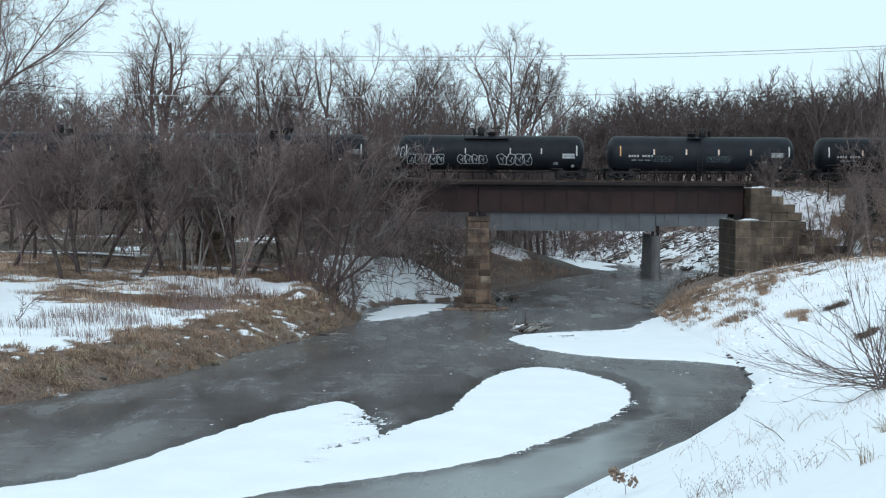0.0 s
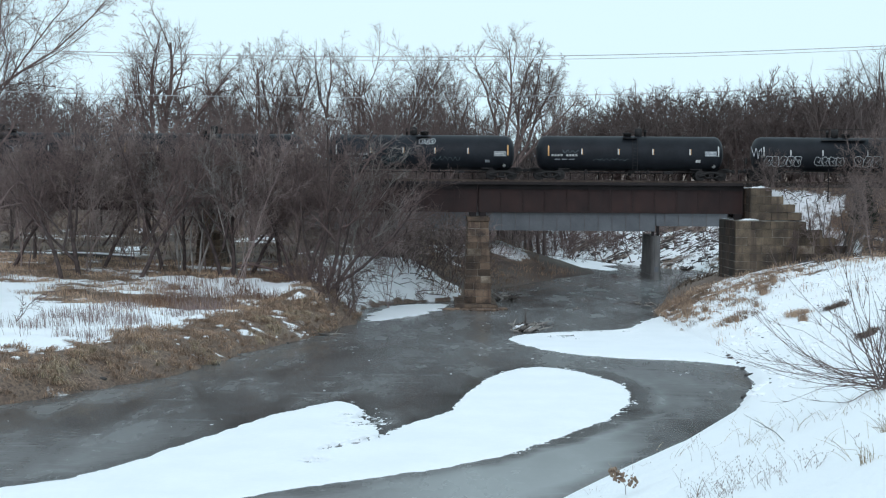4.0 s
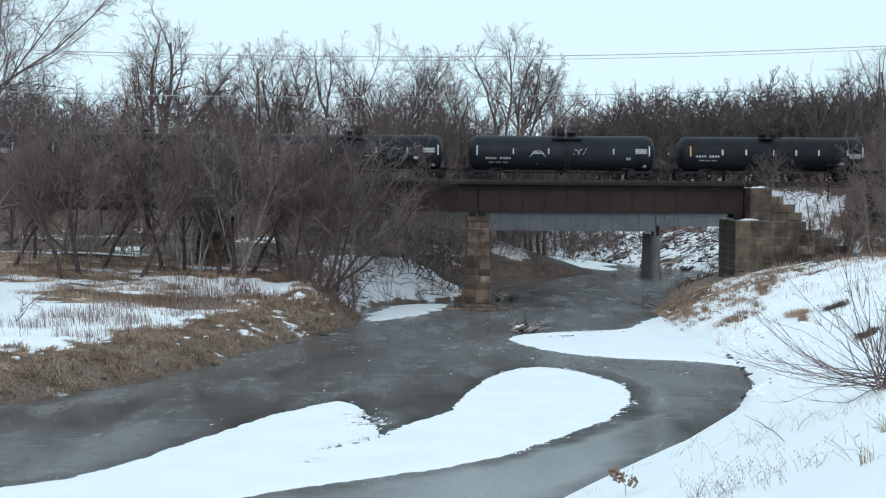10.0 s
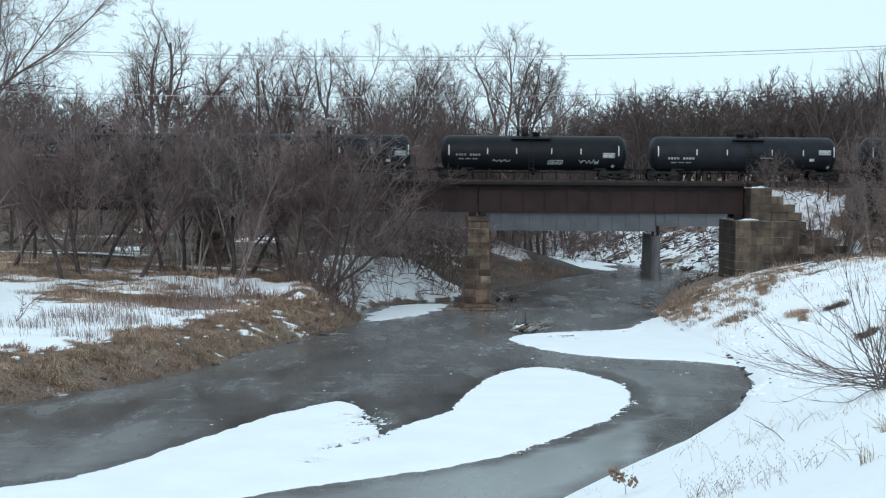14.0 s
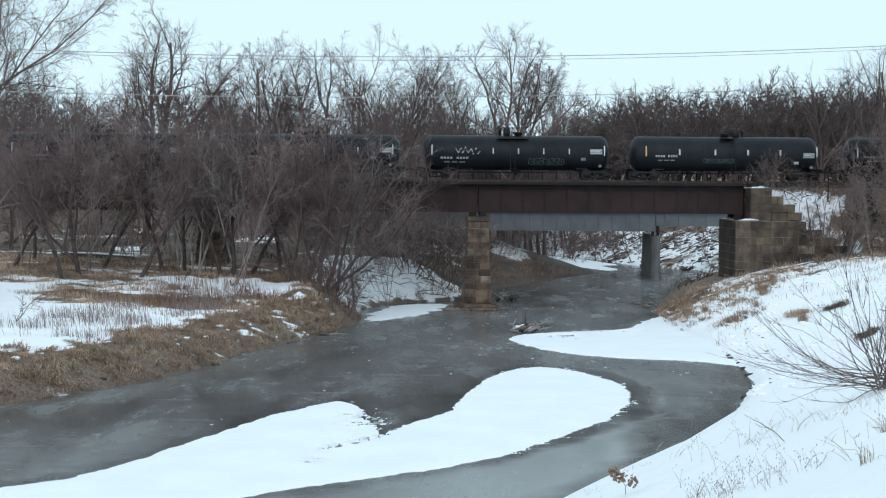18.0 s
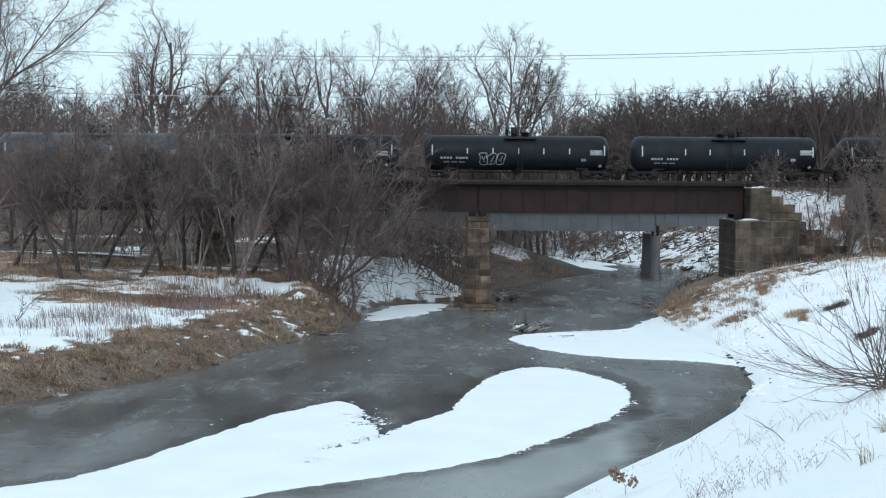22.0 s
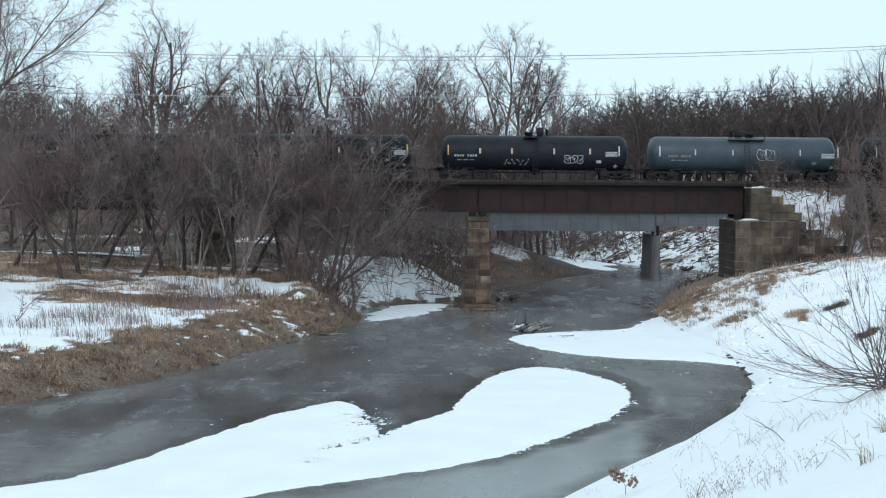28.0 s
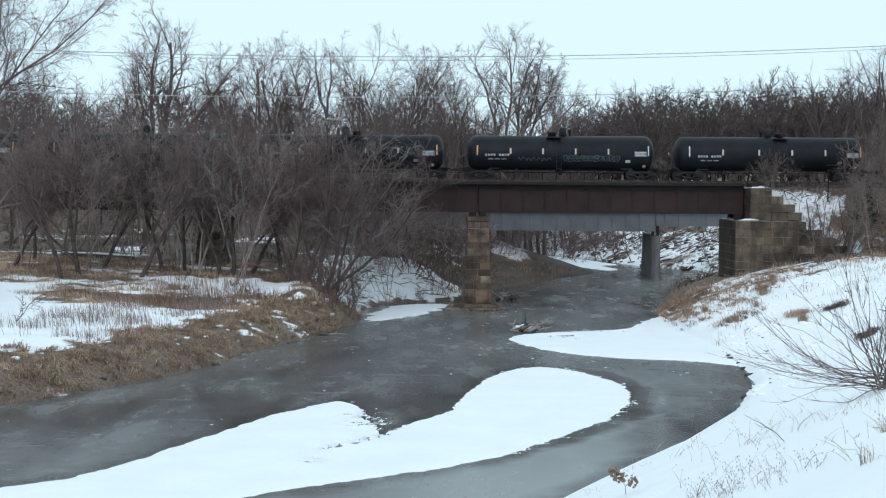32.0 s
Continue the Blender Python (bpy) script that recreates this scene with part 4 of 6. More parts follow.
mid_kinds = [limbed_tree("slender_tree", 41 + k, BARK_DARK, [(0, 0, -0.3, (-0.40, 0.05, 0.40)[k], 0.05, 12, 0.19, 0), (0.1, 0, 2.2, (0.1, -0.5, 0.9)[k], 0.1, 9, 0.11, 0), (0, 0, 3.6, (-0.9, 0.7, 0.0)[k], -0.1, 8, 0.09, 0)], THIN, least=0.0095, bark=BARK_TRUNK) for k in range(3)]
arch_tree = limbed_tree("arched_tree", 45, BARK_DARK, [(0, 0, -0.3, -0.28, 0, 12, 0.2, 0), (-0.35, 0, 1.1, -1.2, 0.1, 8, 0.13, 0), (-0.5, 0, 2.6, 0.4, -0.2, 9, 0.1, 0)], THIN, least=0.0095, bark=BARK_TRUNK)
pale_kind = limbed_tree("pale_tree", 47, BARK_PALE, [(0, 0, -0.3, 0.03, 0, 13, 0.13, 0), (0.05, 0, 5.0, 1.9, 0.1, 6, 0.06, 1), (0.05, 0, 6.4, 0.9, -0.1, 6, 0.06, 1), (0.05, 0, 7.5, -0.6, 0.1, 4, 0.05, 1)], THIN, least=0.010)
clump_kind = limbed_tree("clump_tree", 51, BARK_DARK, [(-1.2, 0, -0.3, 0.0, 0.05, 13, 0.2, 0), (-0.4, 0.1, -0.3, 0.12, 0.1, 13, 0.2, 0), (0.2, 0, -0.3, 0.42, -0.1, 13, 0.19, 0), (0.6, 0.1, -0.2, 0.85, 0.1, 11, 0.16, 0),
                         (1.0, 0, 0.4, 1.7, -0.2, 11, 0.13, 0), (1.1, 0.2, -0.2, 0.1, 0.2, 10, 0.14, 0), (-0.6, -0.1, 1.5, -0.5, -0.1, 9, 0.12, 0)], THIN, least=0.0095, bark=BARK_TRUNK)
curtain_kinds = [limbed_tree("young_tree", 55 + k, TWIG_GREY, reedy(3, 11, 0.06, 55 + k, 0.22), THIN, least=0.009) for k in range(3)]
pale_sapling = tree_meshes("pale_sapling", 48, 12, 0.10, BRUSH, BARK_PALE, stems=3, stem_spread=0.3)
brush_kinds = [tree_meshes("brush", 61 + k, 14, 0.05, BRUSH, TWIG_RED, stems=2, stem_spread=0.5, least=0.012) for k in range(4)]
low_kinds = [tree_meshes("low_brush", 81 + k, 6.5, 0.04, LOW, TWIG_RED, stems=3, stem_spread=0.55, least=0.015) for k in range(3)]
bar_kinds = [tree_meshes("bar_brush", 84 + k, 6.5, 0.04, LOW, BARK_TWIG, stems=3, stem_spread=0.6, least=0.014) for k in range(2)]
far_kinds = [limbed_tree("far_tree", 71 + k, BARK_WOODS, [(0, 0, -0.3, -0.1, 0, 17, 0.3, 0), (0, 0, 5, 0.45, 0.1, 12, 0.18, 0)], ROUND, 19.5, 0.017) for k in range(4)]

rng = random.Random(5)
TALL = "tall bare deciduous tree with dense fine grey-brown twigs"
WOODS = "bare deciduous tree in the brown winter woods"


def at_column(px, y):
    """x on the ground at depth y, under one column of the view."""
    return (px - 784) / 2486.5 * y


def plant_to(meshes, px, y, top, height, **tags):
    """Stand a tree at a column and depth so that its top comes to a given height."""
    x = at_column(px, y)
    return plant(meshes, x, y, scale=(top - ground_z(x, y)) / height, category="tree", **tags)


BEHIND = "bare trees behind the bridge"
plant_to(curved_tree, 258, 143, 27.6, 24.5, label="dark bare tree with curving heavy limbs", group=BEHIND)
plant_to(vee_tree, 577, 147, 25.0, 22.5, rz=0, label="bare tree whose trunk parts into a narrow fork", group=BEHIND)
plant_to(steeple_tree, 645, 143, 24.6, 21.5, rz=0, label="dense narrow bare tree of upright stems", group=BEHIND)
plant_to(fan_tree, 675, 146, 24.6, 22.0, rz=0, label="bare tree spreading in a wide fan", group=BEHIND)
plant_to(fork_kind, 894, 173, 29.0, 26.5, rz=0, label="wide forked bare tree with a fan of pale upper twigs", group=BEHIND)
plant(over_tree, at_column(-42, 95), 95, label="bare tree with long limbs reaching over the flood plain", category="tree", group="bare trees before the bridge")
for px, y, k, top in ((445, 143, 0, 24.6), (478, 147, 2, 25.2), (528, 150, 1, 25.6), (735, 152, 2, 21.5), (800, 168, 1, 24.0), (80, 150, 1, 20.5), (165, 156, 2, 20.5), (385, 170, 0, 22.5),
                      (410, 152, 1, 21.0), (760, 178, 0, 24.5), (30, 152, 0, 21.5), (985, 245, 1, 28.5), (700, 176, 1, 23.0)):
    plant_to(big_kinds[k], px, y, top, 23, rz=rng.uniform(0, 360), label=TALL, group=BEHIND)
for i in range(75):
    y = 130 + 210 * rng.random() ** 0.8
    if 157 < y < 171:
        continue
    x = at_column(rng.uniform(-60, 1640), y)
    bend = float(np.interp(y, [130, 160, 173, 190, 206, 240, 300], [5, 15, 21, 20, 16, 4, -30]))
    px = 784 + x / y * 2486.5
    if -4 < x - bend < (22 if y < 180 else 11) or (y < 157 and x > bend) or (y < 240 and 865 < px < 1290):
        continue
    s = rng.uniform(0.8, 1.08) * (0.78 if y < 160 else 1.0) * (0.88 if x > 15 else 1.0)
    plant(far_kinds[i % 4], x, y, rz=rng.uniform(0, 360), scale=s, label=WOODS, category="tree", group="bare trees behind the bridge")
for i in range(40):
    y = rng.uniform(236, 285)
    x = at_column(1040 + 560 * (i + rng.random()) / 34 if i < 34 else 1190 + 60 * (i - 34), y)
    s = rng.uniform(0.90, 1.08) * (1.0 if x < 62 else 1.12)
    plant(far_kinds[i % 4], x, y, rz=rng.uniform(0, 360), scale=s, label=WOODS, category="tree", group="bare trees behind the bridge")

for i in range(26):
    y = rng.uniform(176, 206)
    x = at_column(700 + 270 * (i + rng.random()) / 26, y)
    plant(far_kinds[i % 4], x, y, rz=rng.uniform(0, 360), scale=rng.uniform(0.72, 0.92), label=WOODS, category="tree", group="bare trees behind the bridge")
for i in range(7):
    y = rng.uniform(205, 235)
    plant(far_kinds[i % 4], at_column(1425 + 26 * i, y), y, rz=rng.uniform(0, 360), scale=rng.uniform(0.92, 1.0) + 0.05 * i, label=WOODS, category="tree", group="bare trees behind the bridge")


def far_woods():
    """The woods behind the nearer trees: many plain bare crowns in one mesh."""
    kinds, rng = [], random.Random(77)
    for k in range(6):
        sh, out, thick = Shape(), ([], []), 1.0 if k < 3 else 2.3
        for dx, z in ((-0.1, 0), (0.45, 5)):
            limb(out, random.Random(90 + k + z), Vector((0, 0, z)), Vector((dx, 0.1, 1)).normalized(), 17 - z, 0.28, 0, ROUND)
        for rows in out:
            for pts, radii, sides in rows:
                sh.tube(pts, [max(r, 0.022 * thick) for r in radii] if sides > 2 else [0.028 * thick] * len(pts), 3, False, sides == 2)
        v = np.array(sh.v)
        kinds.append((v * (20 / np.percentile(v[:, 2], 98)), sh.f))
    vs, fs, n = [], [], 0
    for i in range(166):
        fill = i >= 70
        v, f = kinds[i % 3 + (3 if fill else 0)]
        y = 225 + 85 * rng.random() if not fill else rng.uniform(222, 250)
        px = -80 + 1730 * (i + rng.random()) / 70 if not fill else (1000 + 650 * (i - 70 + rng.random()) / 56 if i < 126 else (740 + 270 * (i - 126 + rng.random()) / 26 if i < 152 else 560 * (i - 152 + rng.random()) / 14))
        x = at_column(px, y)
        a, s = rng.uniform(0, 6.28), rng.uniform(0.82, 1.06) * (1.16 if x < 5 else 0.98) * ((1.0 if i < 126 else 0.88) if fill else 1)
        c, q = math.cos(a) * s, math.sin(a) * s
        vs.append(np.stack([v[:, 0] * c - v[:, 1] * q + x, v[:, 0] * q + v[:, 1] * c + y, v[:, 2] * s + ground_z(x, y) - 0.3], 1))
        fs += [tuple(j + n for j in q) for q in f]
        n += len(v)
    me = bpy.data.meshes.new("woods")
    me.from_pydata(np.concatenate(vs).tolist(), [], fs)
    me.materials.append(BARK_WOODS)
    tagged(new("woods", me), "distant grey-brown winter woods behind the river", "woods", kind="stuff")


far_woods()
SLENDER = "slender dark bare tree on the flood plain"
BEFORE = "bare trees before the bridge"
for px, y, k, s in ((109, 107.5, 0, 0.95), (246, 110, 2, 1.0), (287, 113, 0, 0.9), (392, 111, 0, 1.0), (412, 111.2, 1, 0.95), (444, 114, 2, 0.9), (20, 112, 2, 0.9), (60, 116, 1, 0.85), (325, 113, 1, 0.8), (495, 114, 1, 0.85), (180, 114, 2, 0.85), (520, 111, 0, 0.85)):
    plant(mid_kinds[k], at_column(px, y), y, rz=rng.uniform(-25, 25), scale=s, label=SLENDER, category="tree", group=BEFORE)
plant(arch_tree, at_column(140, 109.5), 109.5, label="dark bare tree with one trunk arching aside", category="tree", group=BEFORE)
plant(clump_kind, at_column(572, 108.5), 108.5, label="clump of leaning dark bare trunks at the bank", category="tree", group=BEFORE)
plant(clump_kind, at_column(700, 131), 131, rz=150, scale=0.8, label="clump of dark bare trunks past the bridge", category="tree", group=BEFORE)
plant(pale_kind, at_column(628, 112), 112, rz=0, label="pale-barked bare tree with ascending branches", category="tree", group=BEFORE)
for px, y, s, r in ((345, 112.5, 1.0, 0), (318, 113, 0.9, 120), (425, 112, 0.95, 200)):
    plant(pale_sapling, at_column(px, y), y, rz=r, scale=s, label="pale-barked bare young tree before the bridge", category="tree", group=BEFORE)
for i in range(9):
    y = rng.uniform(109, 117.5)
    px = 10 + 745 * (i + rng.random()) / 9
    if at_column(px, y) > -6.8:
        y = 128 + 4 * rng.random()
    plant(curtain_kinds[i % 3], at_column(px, y), y, rz=rng.uniform(0, 360), scale=rng.uniform(0.8, 1.05), label="slim young trees with fine bare twigs", category="tree", group=BEFORE)
for i in range(16):
    y = rng.uniform(108, 118.3)
    x = at_column(-20 + 800 * (i + rng.random()) / 16, y)
    if float(shore_distance(np.array([x]), np.array([y]), LEFT_SHORE)[0]) > -1.0 or 335 < 784 + x / y * 2486.5 < 405:
        continue
    plant(brush_kinds[i % 4], x, y, "shrub", rz=rng.uniform(0, 360), scale=rng.uniform(0.55, 1.15), label="bare brown brush with thin upright stems", category="shrub", group="brush before the bridge")
for px, y, s in ((690, 118.6, 0.8), (700, 119.0, 0.65)):
    plant(brush_kinds[int(px) % 4], at_column(px, y), y, "shrub", rz=px * 1.0, scale=s, label="bare brown brush with thin upright stems", category="shrub", group="brush before the bridge")
for i in range(24):
    y = rng.uniform(133, 156)
    x = at_column(-20 + 850 * (i + rng.random()) / 18 if i < 18 else rng.uniform(690, 850), y)
    plant(low_kinds[i % 3], x, y, "shrub", rz=rng.uniform(0, 360), scale=rng.uniform(0.6, 1.2), label="bare brown brush in the woods", category="shrub", group="brush behind the bridge")
for px, y, s in ((862, 150, 0.6), (905, 172, 0.9), (880, 168, 0.9), (930, 178, 0.8), (1345, 119.5, 0.45), (1372, 119.2, 0.5), (1455, 119.0, 0.42), (1520, 117, 0.6), (1560, 114, 0.7), (1545, 119, 0.8), (1600, 116, 0.8), (1490, 116, 0.35),
                 (1440, 116.5, 0.3), (1210, 185, 0.5), (1250, 182, 0.5), (1090, 212, 0.6), (1030, 222, 0.6), (1150, 205, 0.6), (950, 185, 0.5), (985, 230, 0.6), (1060, 225, 0.6), (1120, 222, 0.5), (1180, 200, 0.5), (1235, 195, 0.55), (1275, 190, 0.5), (905, 178, 0.5), (700, 121, 0.35), (740, 124, 0.4), (775, 127, 0.4), (660, 118, 0.4), (725, 129, 1.1), (790, 130, 1.0), (770, 134, 1.2), (805, 136, 1.25), (822, 133, 1.1), (745, 140, 1.2), (830, 150, 1.3), (785, 146, 1.3), (930, 196, 1.0), (975, 205, 1.0), (1015, 212, 1.0), (1075, 215, 0.9), (1125, 215, 0.9), (1195, 200, 0.8), (1225, 203, 0.9), (1262, 202, 0.9), (1290, 180, 0.5),
                 (1530, 121, 0.5), (1555, 117, 0.55), (1575, 119, 0.6), (1510, 118.5, 0.4), (1420, 119.6, 0.3), (1480, 119.5, 0.3)):
    plant(bar_kinds[int(px) % 2] if 126 < y < 160 or px > 1300 else low_kinds[int(px) % 3], at_column(px, y), y, "shrub", rz=rng.uniform(0, 360), scale=s, label="small bare shrub on the snowy bank", category="shrub", group="shrubs on the bank")

# ---------------------------------------------------------------- tank train
PX = 20.35
CAR_AT = [1604.5, 1237.5, 869, 489, 122, -250, -618, -990, -1358, -1737, -2103, -2470, -2836, -3205, -3582, -3946, -4326, -4691, -5060, -5430, -5800]
TANK_R, TANK_C = 1.50, 2.32


def train_shift(t):
    """How far the train has gone after t seconds, in metres; it gathers speed slowly."""
    u = t / 10
    return (1535.3627 * u + 38.8082 * u ** 2 + 72.0335 * u ** 3 - 47.3632 * u ** 4 + 13.0895 * u ** 5 - 1.31767 * u ** 6) / PX


cache = {}


def cached(name, make, mat, smooth=False):
    if name not in cache:
        cache[name] = make().mesh(name, mat, smooth)
    return cache[name]


def tank_shape():
    h = 8.05
    prof = [(-h + 0.75 * (1 - math.cos(k / 6 * math.pi / 2)), max(0.03, TANK_R * math.sin(k / 6 * math.pi / 2) ** 0.7)) for k in range(7)]
    full = prof + [(-a, r) for a, r in reversed(prof)]
    return Shape().lathe(full, "x", 40, (0, 0, TANK_C))


def wheelset_shape():
    s = Shape()
    for q in (-1, 1):
        y = q * 0.75
        s.lathe([(y - 0.07, 0.40), (y - 0.065, 0.457), (y + 0.065, 0.457), (y + 0.07, 0.40), (y + 0.07, 0.36)], "y", 20)
        s.lathe([(y - 0.09, 0.12), (y + 0.09, 0.12)], "y", 10)
        s.box(-0.34, -0.12, y - 0.085, y + 0.085, -0.05, 0.05)
    s.lathe([(-1.05, 0.075), (1.05, 0.075)], "y", 10)
    return s


def truck_shape():
    s = Shape()
    for q in (-1, 1):
        y = q * 0.98
        s.tube([(-1.12, y, 0.46), (-0.75, y, 0.56), (-0.35, y, 0.66), (0.35, y, 0.66), (0.75, y, 0.56), (1.12, y, 0.46)], [0.10, 0.12, 0.11, 0.11, 0.12, 0.10], 6)
        s.tube([(-0.75, y, 0.50), (-0.35, y, 0.24), (0.35, y, 0.24), (0.75, y, 0.50)], 0.085, 6)
        for x in (-0.88, 0.88):
            s.box(x - 0.14, x + 0.14, y - 0.11, y + 0.13, 0.33, 0.60, 0.03)
        for x in (-0.16, 0.0, 0.16):
            s.lathe([(0.30, 0.06), (0.60, 0.06)], "z", 8, (x, y, 0))
    s.box(-0.18, 0.18, -0.95, 0.95, 0.42, 0.66, 0.03)
    return s


def tank_car(i, c):
    grey = i == 14
    paint = STEEL_GREY if grey else STEEL_BLACK
    car = thing("tank_car", (0, BRIDGE_Y, RAIL_Z),
                label="weathered grey-blue railway tank car on the bridge track" if grey else "black railway tank car with reflective strips",
                category="tank car", group="tank cars of the train")
    tank = part("tank", cached("tank_grey" if grey else "tank", tank_shape, paint, True), paint, car)
    for s in (-1, 1):
        part("stub_sill", cached("stub_sill", lambda: Shape().box(-1.9, 1.55, -0.32, 0.32, 0.70, 1.02, 0.02).box(-1.9, -0.9, -0.75, 0.75, 0.92, 1.35), STEEL_DIRTY), STEEL_DIRTY, car).matrix_basis = pose(s * 7.1, 0, 0, 0, 0, 0 if s > 0 else 180)
        part("coupler", cached("coupler", lambda: Shape().box(0, 0.55, -0.09, 0.09, 0.74, 0.92, 0.02).box(0.38, 0.62, -0.17, 0.17, 0.68, 0.98, 0.04), STEEL_DIRTY), STEEL_DIRTY, car).matrix_basis = pose(s * 8.55, 0, 0, 0, 0, 0 if s > 0 else 180)
        tr = part("truck", cached("truck", truck_shape, STEEL_DIRTY), STEEL_DIRTY, car, at=(s * 6.95, 0, 0))
        for w in (-0.88, 0.88):
            part("wheelset", cached("wheelset", wheelset_shape, STEEL_DIRTY), STEEL_DIRTY, tr, at=(w, 0, 0.457))
    return car


CARS = [tank_car(i, c) for i, c in enumerate(CAR_AT)]


MARKS = {
    1: ([-7.05, -4.19, -1.43, 1.35, 4.1, 7.41], (-6.35, -4.22, -0.23, 'w'),
        [(-4.3, -2.66, -0.72, -0.23, 'teal', 'letters'), (0.45, 2.42, -0.72, -0.23, 'teal', 'letters')],
        (5.86, 6.92, -0.11), (-1.35, 0.86)),
    2: ([-7.3, -5.0, -2.25, 1.6, 4.27, 7.3], None,
        [(-8.36, -7.44, -0.48, 0.75, 'white', 'scrawl'), (-7.24, -4.05, -1.02, -0.2, 'white', 'letters'), (-2.85, -0.45, -1.02, -0.2, 'white', 'letters'), (0.54, 3.48, -1.05, -0.15, 'white', 'letters')],
        (6.06, 7.14, -0.28), (-2.33, 1.47)),
    3: ([-7.1, -4.26, -1.12, 1.83, 5.02, 7.48], (-6.85, -4.56, -0.2, 'w'),
        [(-5.87, -4.56, -0.11, 0.31, 'teal', 'scrawl'), (-3.33, -0.22, -0.67, -0.44, 'teal', 'scrawl')],
        (6.3, 7.32, -0.02), (-0.63, 1.26)),
    4: ([-7.27, -4.36, -1.55, 1.16, 4.0, 7.44], (-6.53, -4.49, -0.2, 'w'),
        [(-0.15, 1.16, 0.67, 1.16, 'white', 'letters'), (-3.34, -1.37, -0.97, -0.44, 'teal', 'letters'), (0.92, 3.38, -0.8, -0.34, 'teal', 'scrawl')],
        (6.24, 7.31, -0.11), (-1.21, 0.75)),
    5: ([-7.09, -4.38, -2.35, 0.02, 1.94, 3.87, 6.36, 7.67], (-6.61, -4.56, -0.23, 'w'),
        [(-1.7, -0.96, -0.72, -0.07, 'teal', 'letters')],
        (6.49, 7.56, -0.15), (-1.17, 0.88)),
    6: ([-7.32, -4.21, -1.18, 4.39, 7.45], (-6.58, -4.37, -0.48, 'w'),
        [(-2.82, -1.42, -1.0, 0.48, 'white', 'burst'), (1.03, 2.02, -0.23, 0.43, 'white', 'scrawl')],
        (6.23, 7.26, 0.15), (-0.9, 1.69)),
    7: ([-7.45, -4.15, -1.55, 2.3, 4.97, 7.61], (-6.61, -4.28, -0.41, 'w'),
        [(1.29, 2.35, -0.8, -0.34, 'white', 'hook')],
        (6.28, 7.35, 0.15), (-1.04, 1.65)),
    8: ([-7.33, -4.02, -1.53, 1.48, 3.99, 7.23], (-6.75, -4.58, -0.2, 'a'),
        [(-3.64, -2.09, -0.85, -0.56, 'white', 'scrawl'), (1.19, 2.42, -0.97, -0.64, 'white', 'letters'), (3.81, 5.53, -0.97, -0.52, 'white', 'scrawl')],
        (5.86, 6.92, -0.2), (-2.0, 1.44)),
    9: ([-6.83, -3.98, -0.92, 1.88, 4.65, 7.81], (-6.02, -4.1, -0.23, 'w'),
        [(-1.89, 0.73, -0.8, -0.44, 'teal', 'letters')],
        (6.63, 7.61, -0.11), (-0.41, 1.68)),
    10: ([-7.22, -1.97, 0.2, 2.37, 4.56, 7.57], (-6.48, -4.02, -0.48, 'w'),
        [(-5.25, -3.12, -0.23, 0.51, 'white', 'scrawl'), (1.14, 4.09, -1.05, -0.48, 'teal', 'letters')],
        (6.33, 7.39, 0.1), (-1.65, 1.06)),
    11: ([-7.18, -3.48, -1.38, 1.57, 4.45, 7.45], (-6.41, -4.03, -0.48, 'w'),
        [],
        (6.32, 7.4, 0.13), (-1.2, 1.75)),
    12: ([-7.22, -4.21, -2.01, 0.18, 2.35, 4.56, 7.55], (-6.52, -4.09, -0.48, 'w'),
        [(-3.19, -0.98, -1.05, -0.07, 'white', 'letters')],
        (6.31, 7.37, 0.02), (-1.06, 1.69)),
    13: ([-7.15, -3.92, -1.16, 1.46, 4.25, 7.44], (-6.46, -4.29, -0.15, 'a'),
        [(-3.84, -2.78, -0.72, -0.15, 'teal', 'scrawl'), (-1.47, 0.09, -0.8, -0.57, 'teal', 'scrawl')],
        (6.07, 7.1, -0.15), (-1.83, 1.61)),
    14: ([-7.2, -4.15, -0.94, 1.88, 4.83, 8.07], (-6.48, -4.51, -0.23, 'a'),
        [(1.22, 2.61, -0.64, 0.43, 'white', 'letters')],
        (6.63, 7.77, -0.15), (-1.27, 1.8)),
    15: ([-7.46, -4.75, -2.02, 1.6, 4.68, 7.19], (-6.92, -4.95, -0.28, 'w'),
        [(-2.66, -0.61, -1.13, -0.48, 'white', 'scrawl'), (2.5, 4.14, -0.88, -0.23, 'white', 'letters')],
        (6.02, 7.06, -0.11), (-1.02, 1.06)),
    16: ([-6.95, -4.1, -1.0, 1.83, 4.68, 7.7], (-6.21, -4.16, -0.23, 'w'),
        [],
        (6.53, 7.56, -0.07), (-0.56, 1.59)),
    17: ([-7.21, -4.38, -1.6, 1.2, 4.01, 7.46], (-6.54, -4.41, -0.2, 'w'),
        [(-3.81, -0.86, -0.77, -0.34, 'teal', 'scrawl'), (0.21, 4.96, -0.72, -0.23, 'teal', 'letters')],
        (6.27, 7.3, -0.07), (-1.24, 0.78)),
}
PLAIN = ([-7.2, -4.35, -1.5, 1.3, 4.1, 7.45], (-6.5, -4.5, -0.2, "w"), [], (6.2, 7.25, -0.1), (-1.0, 0.9))


def on_tank(x, z, lift=0.006):
    r = TANK_R + lift
    z = max(-1.3, min(1.3, z))
    return (x, -math.sqrt(r * r - z * z), TANK_C + z)


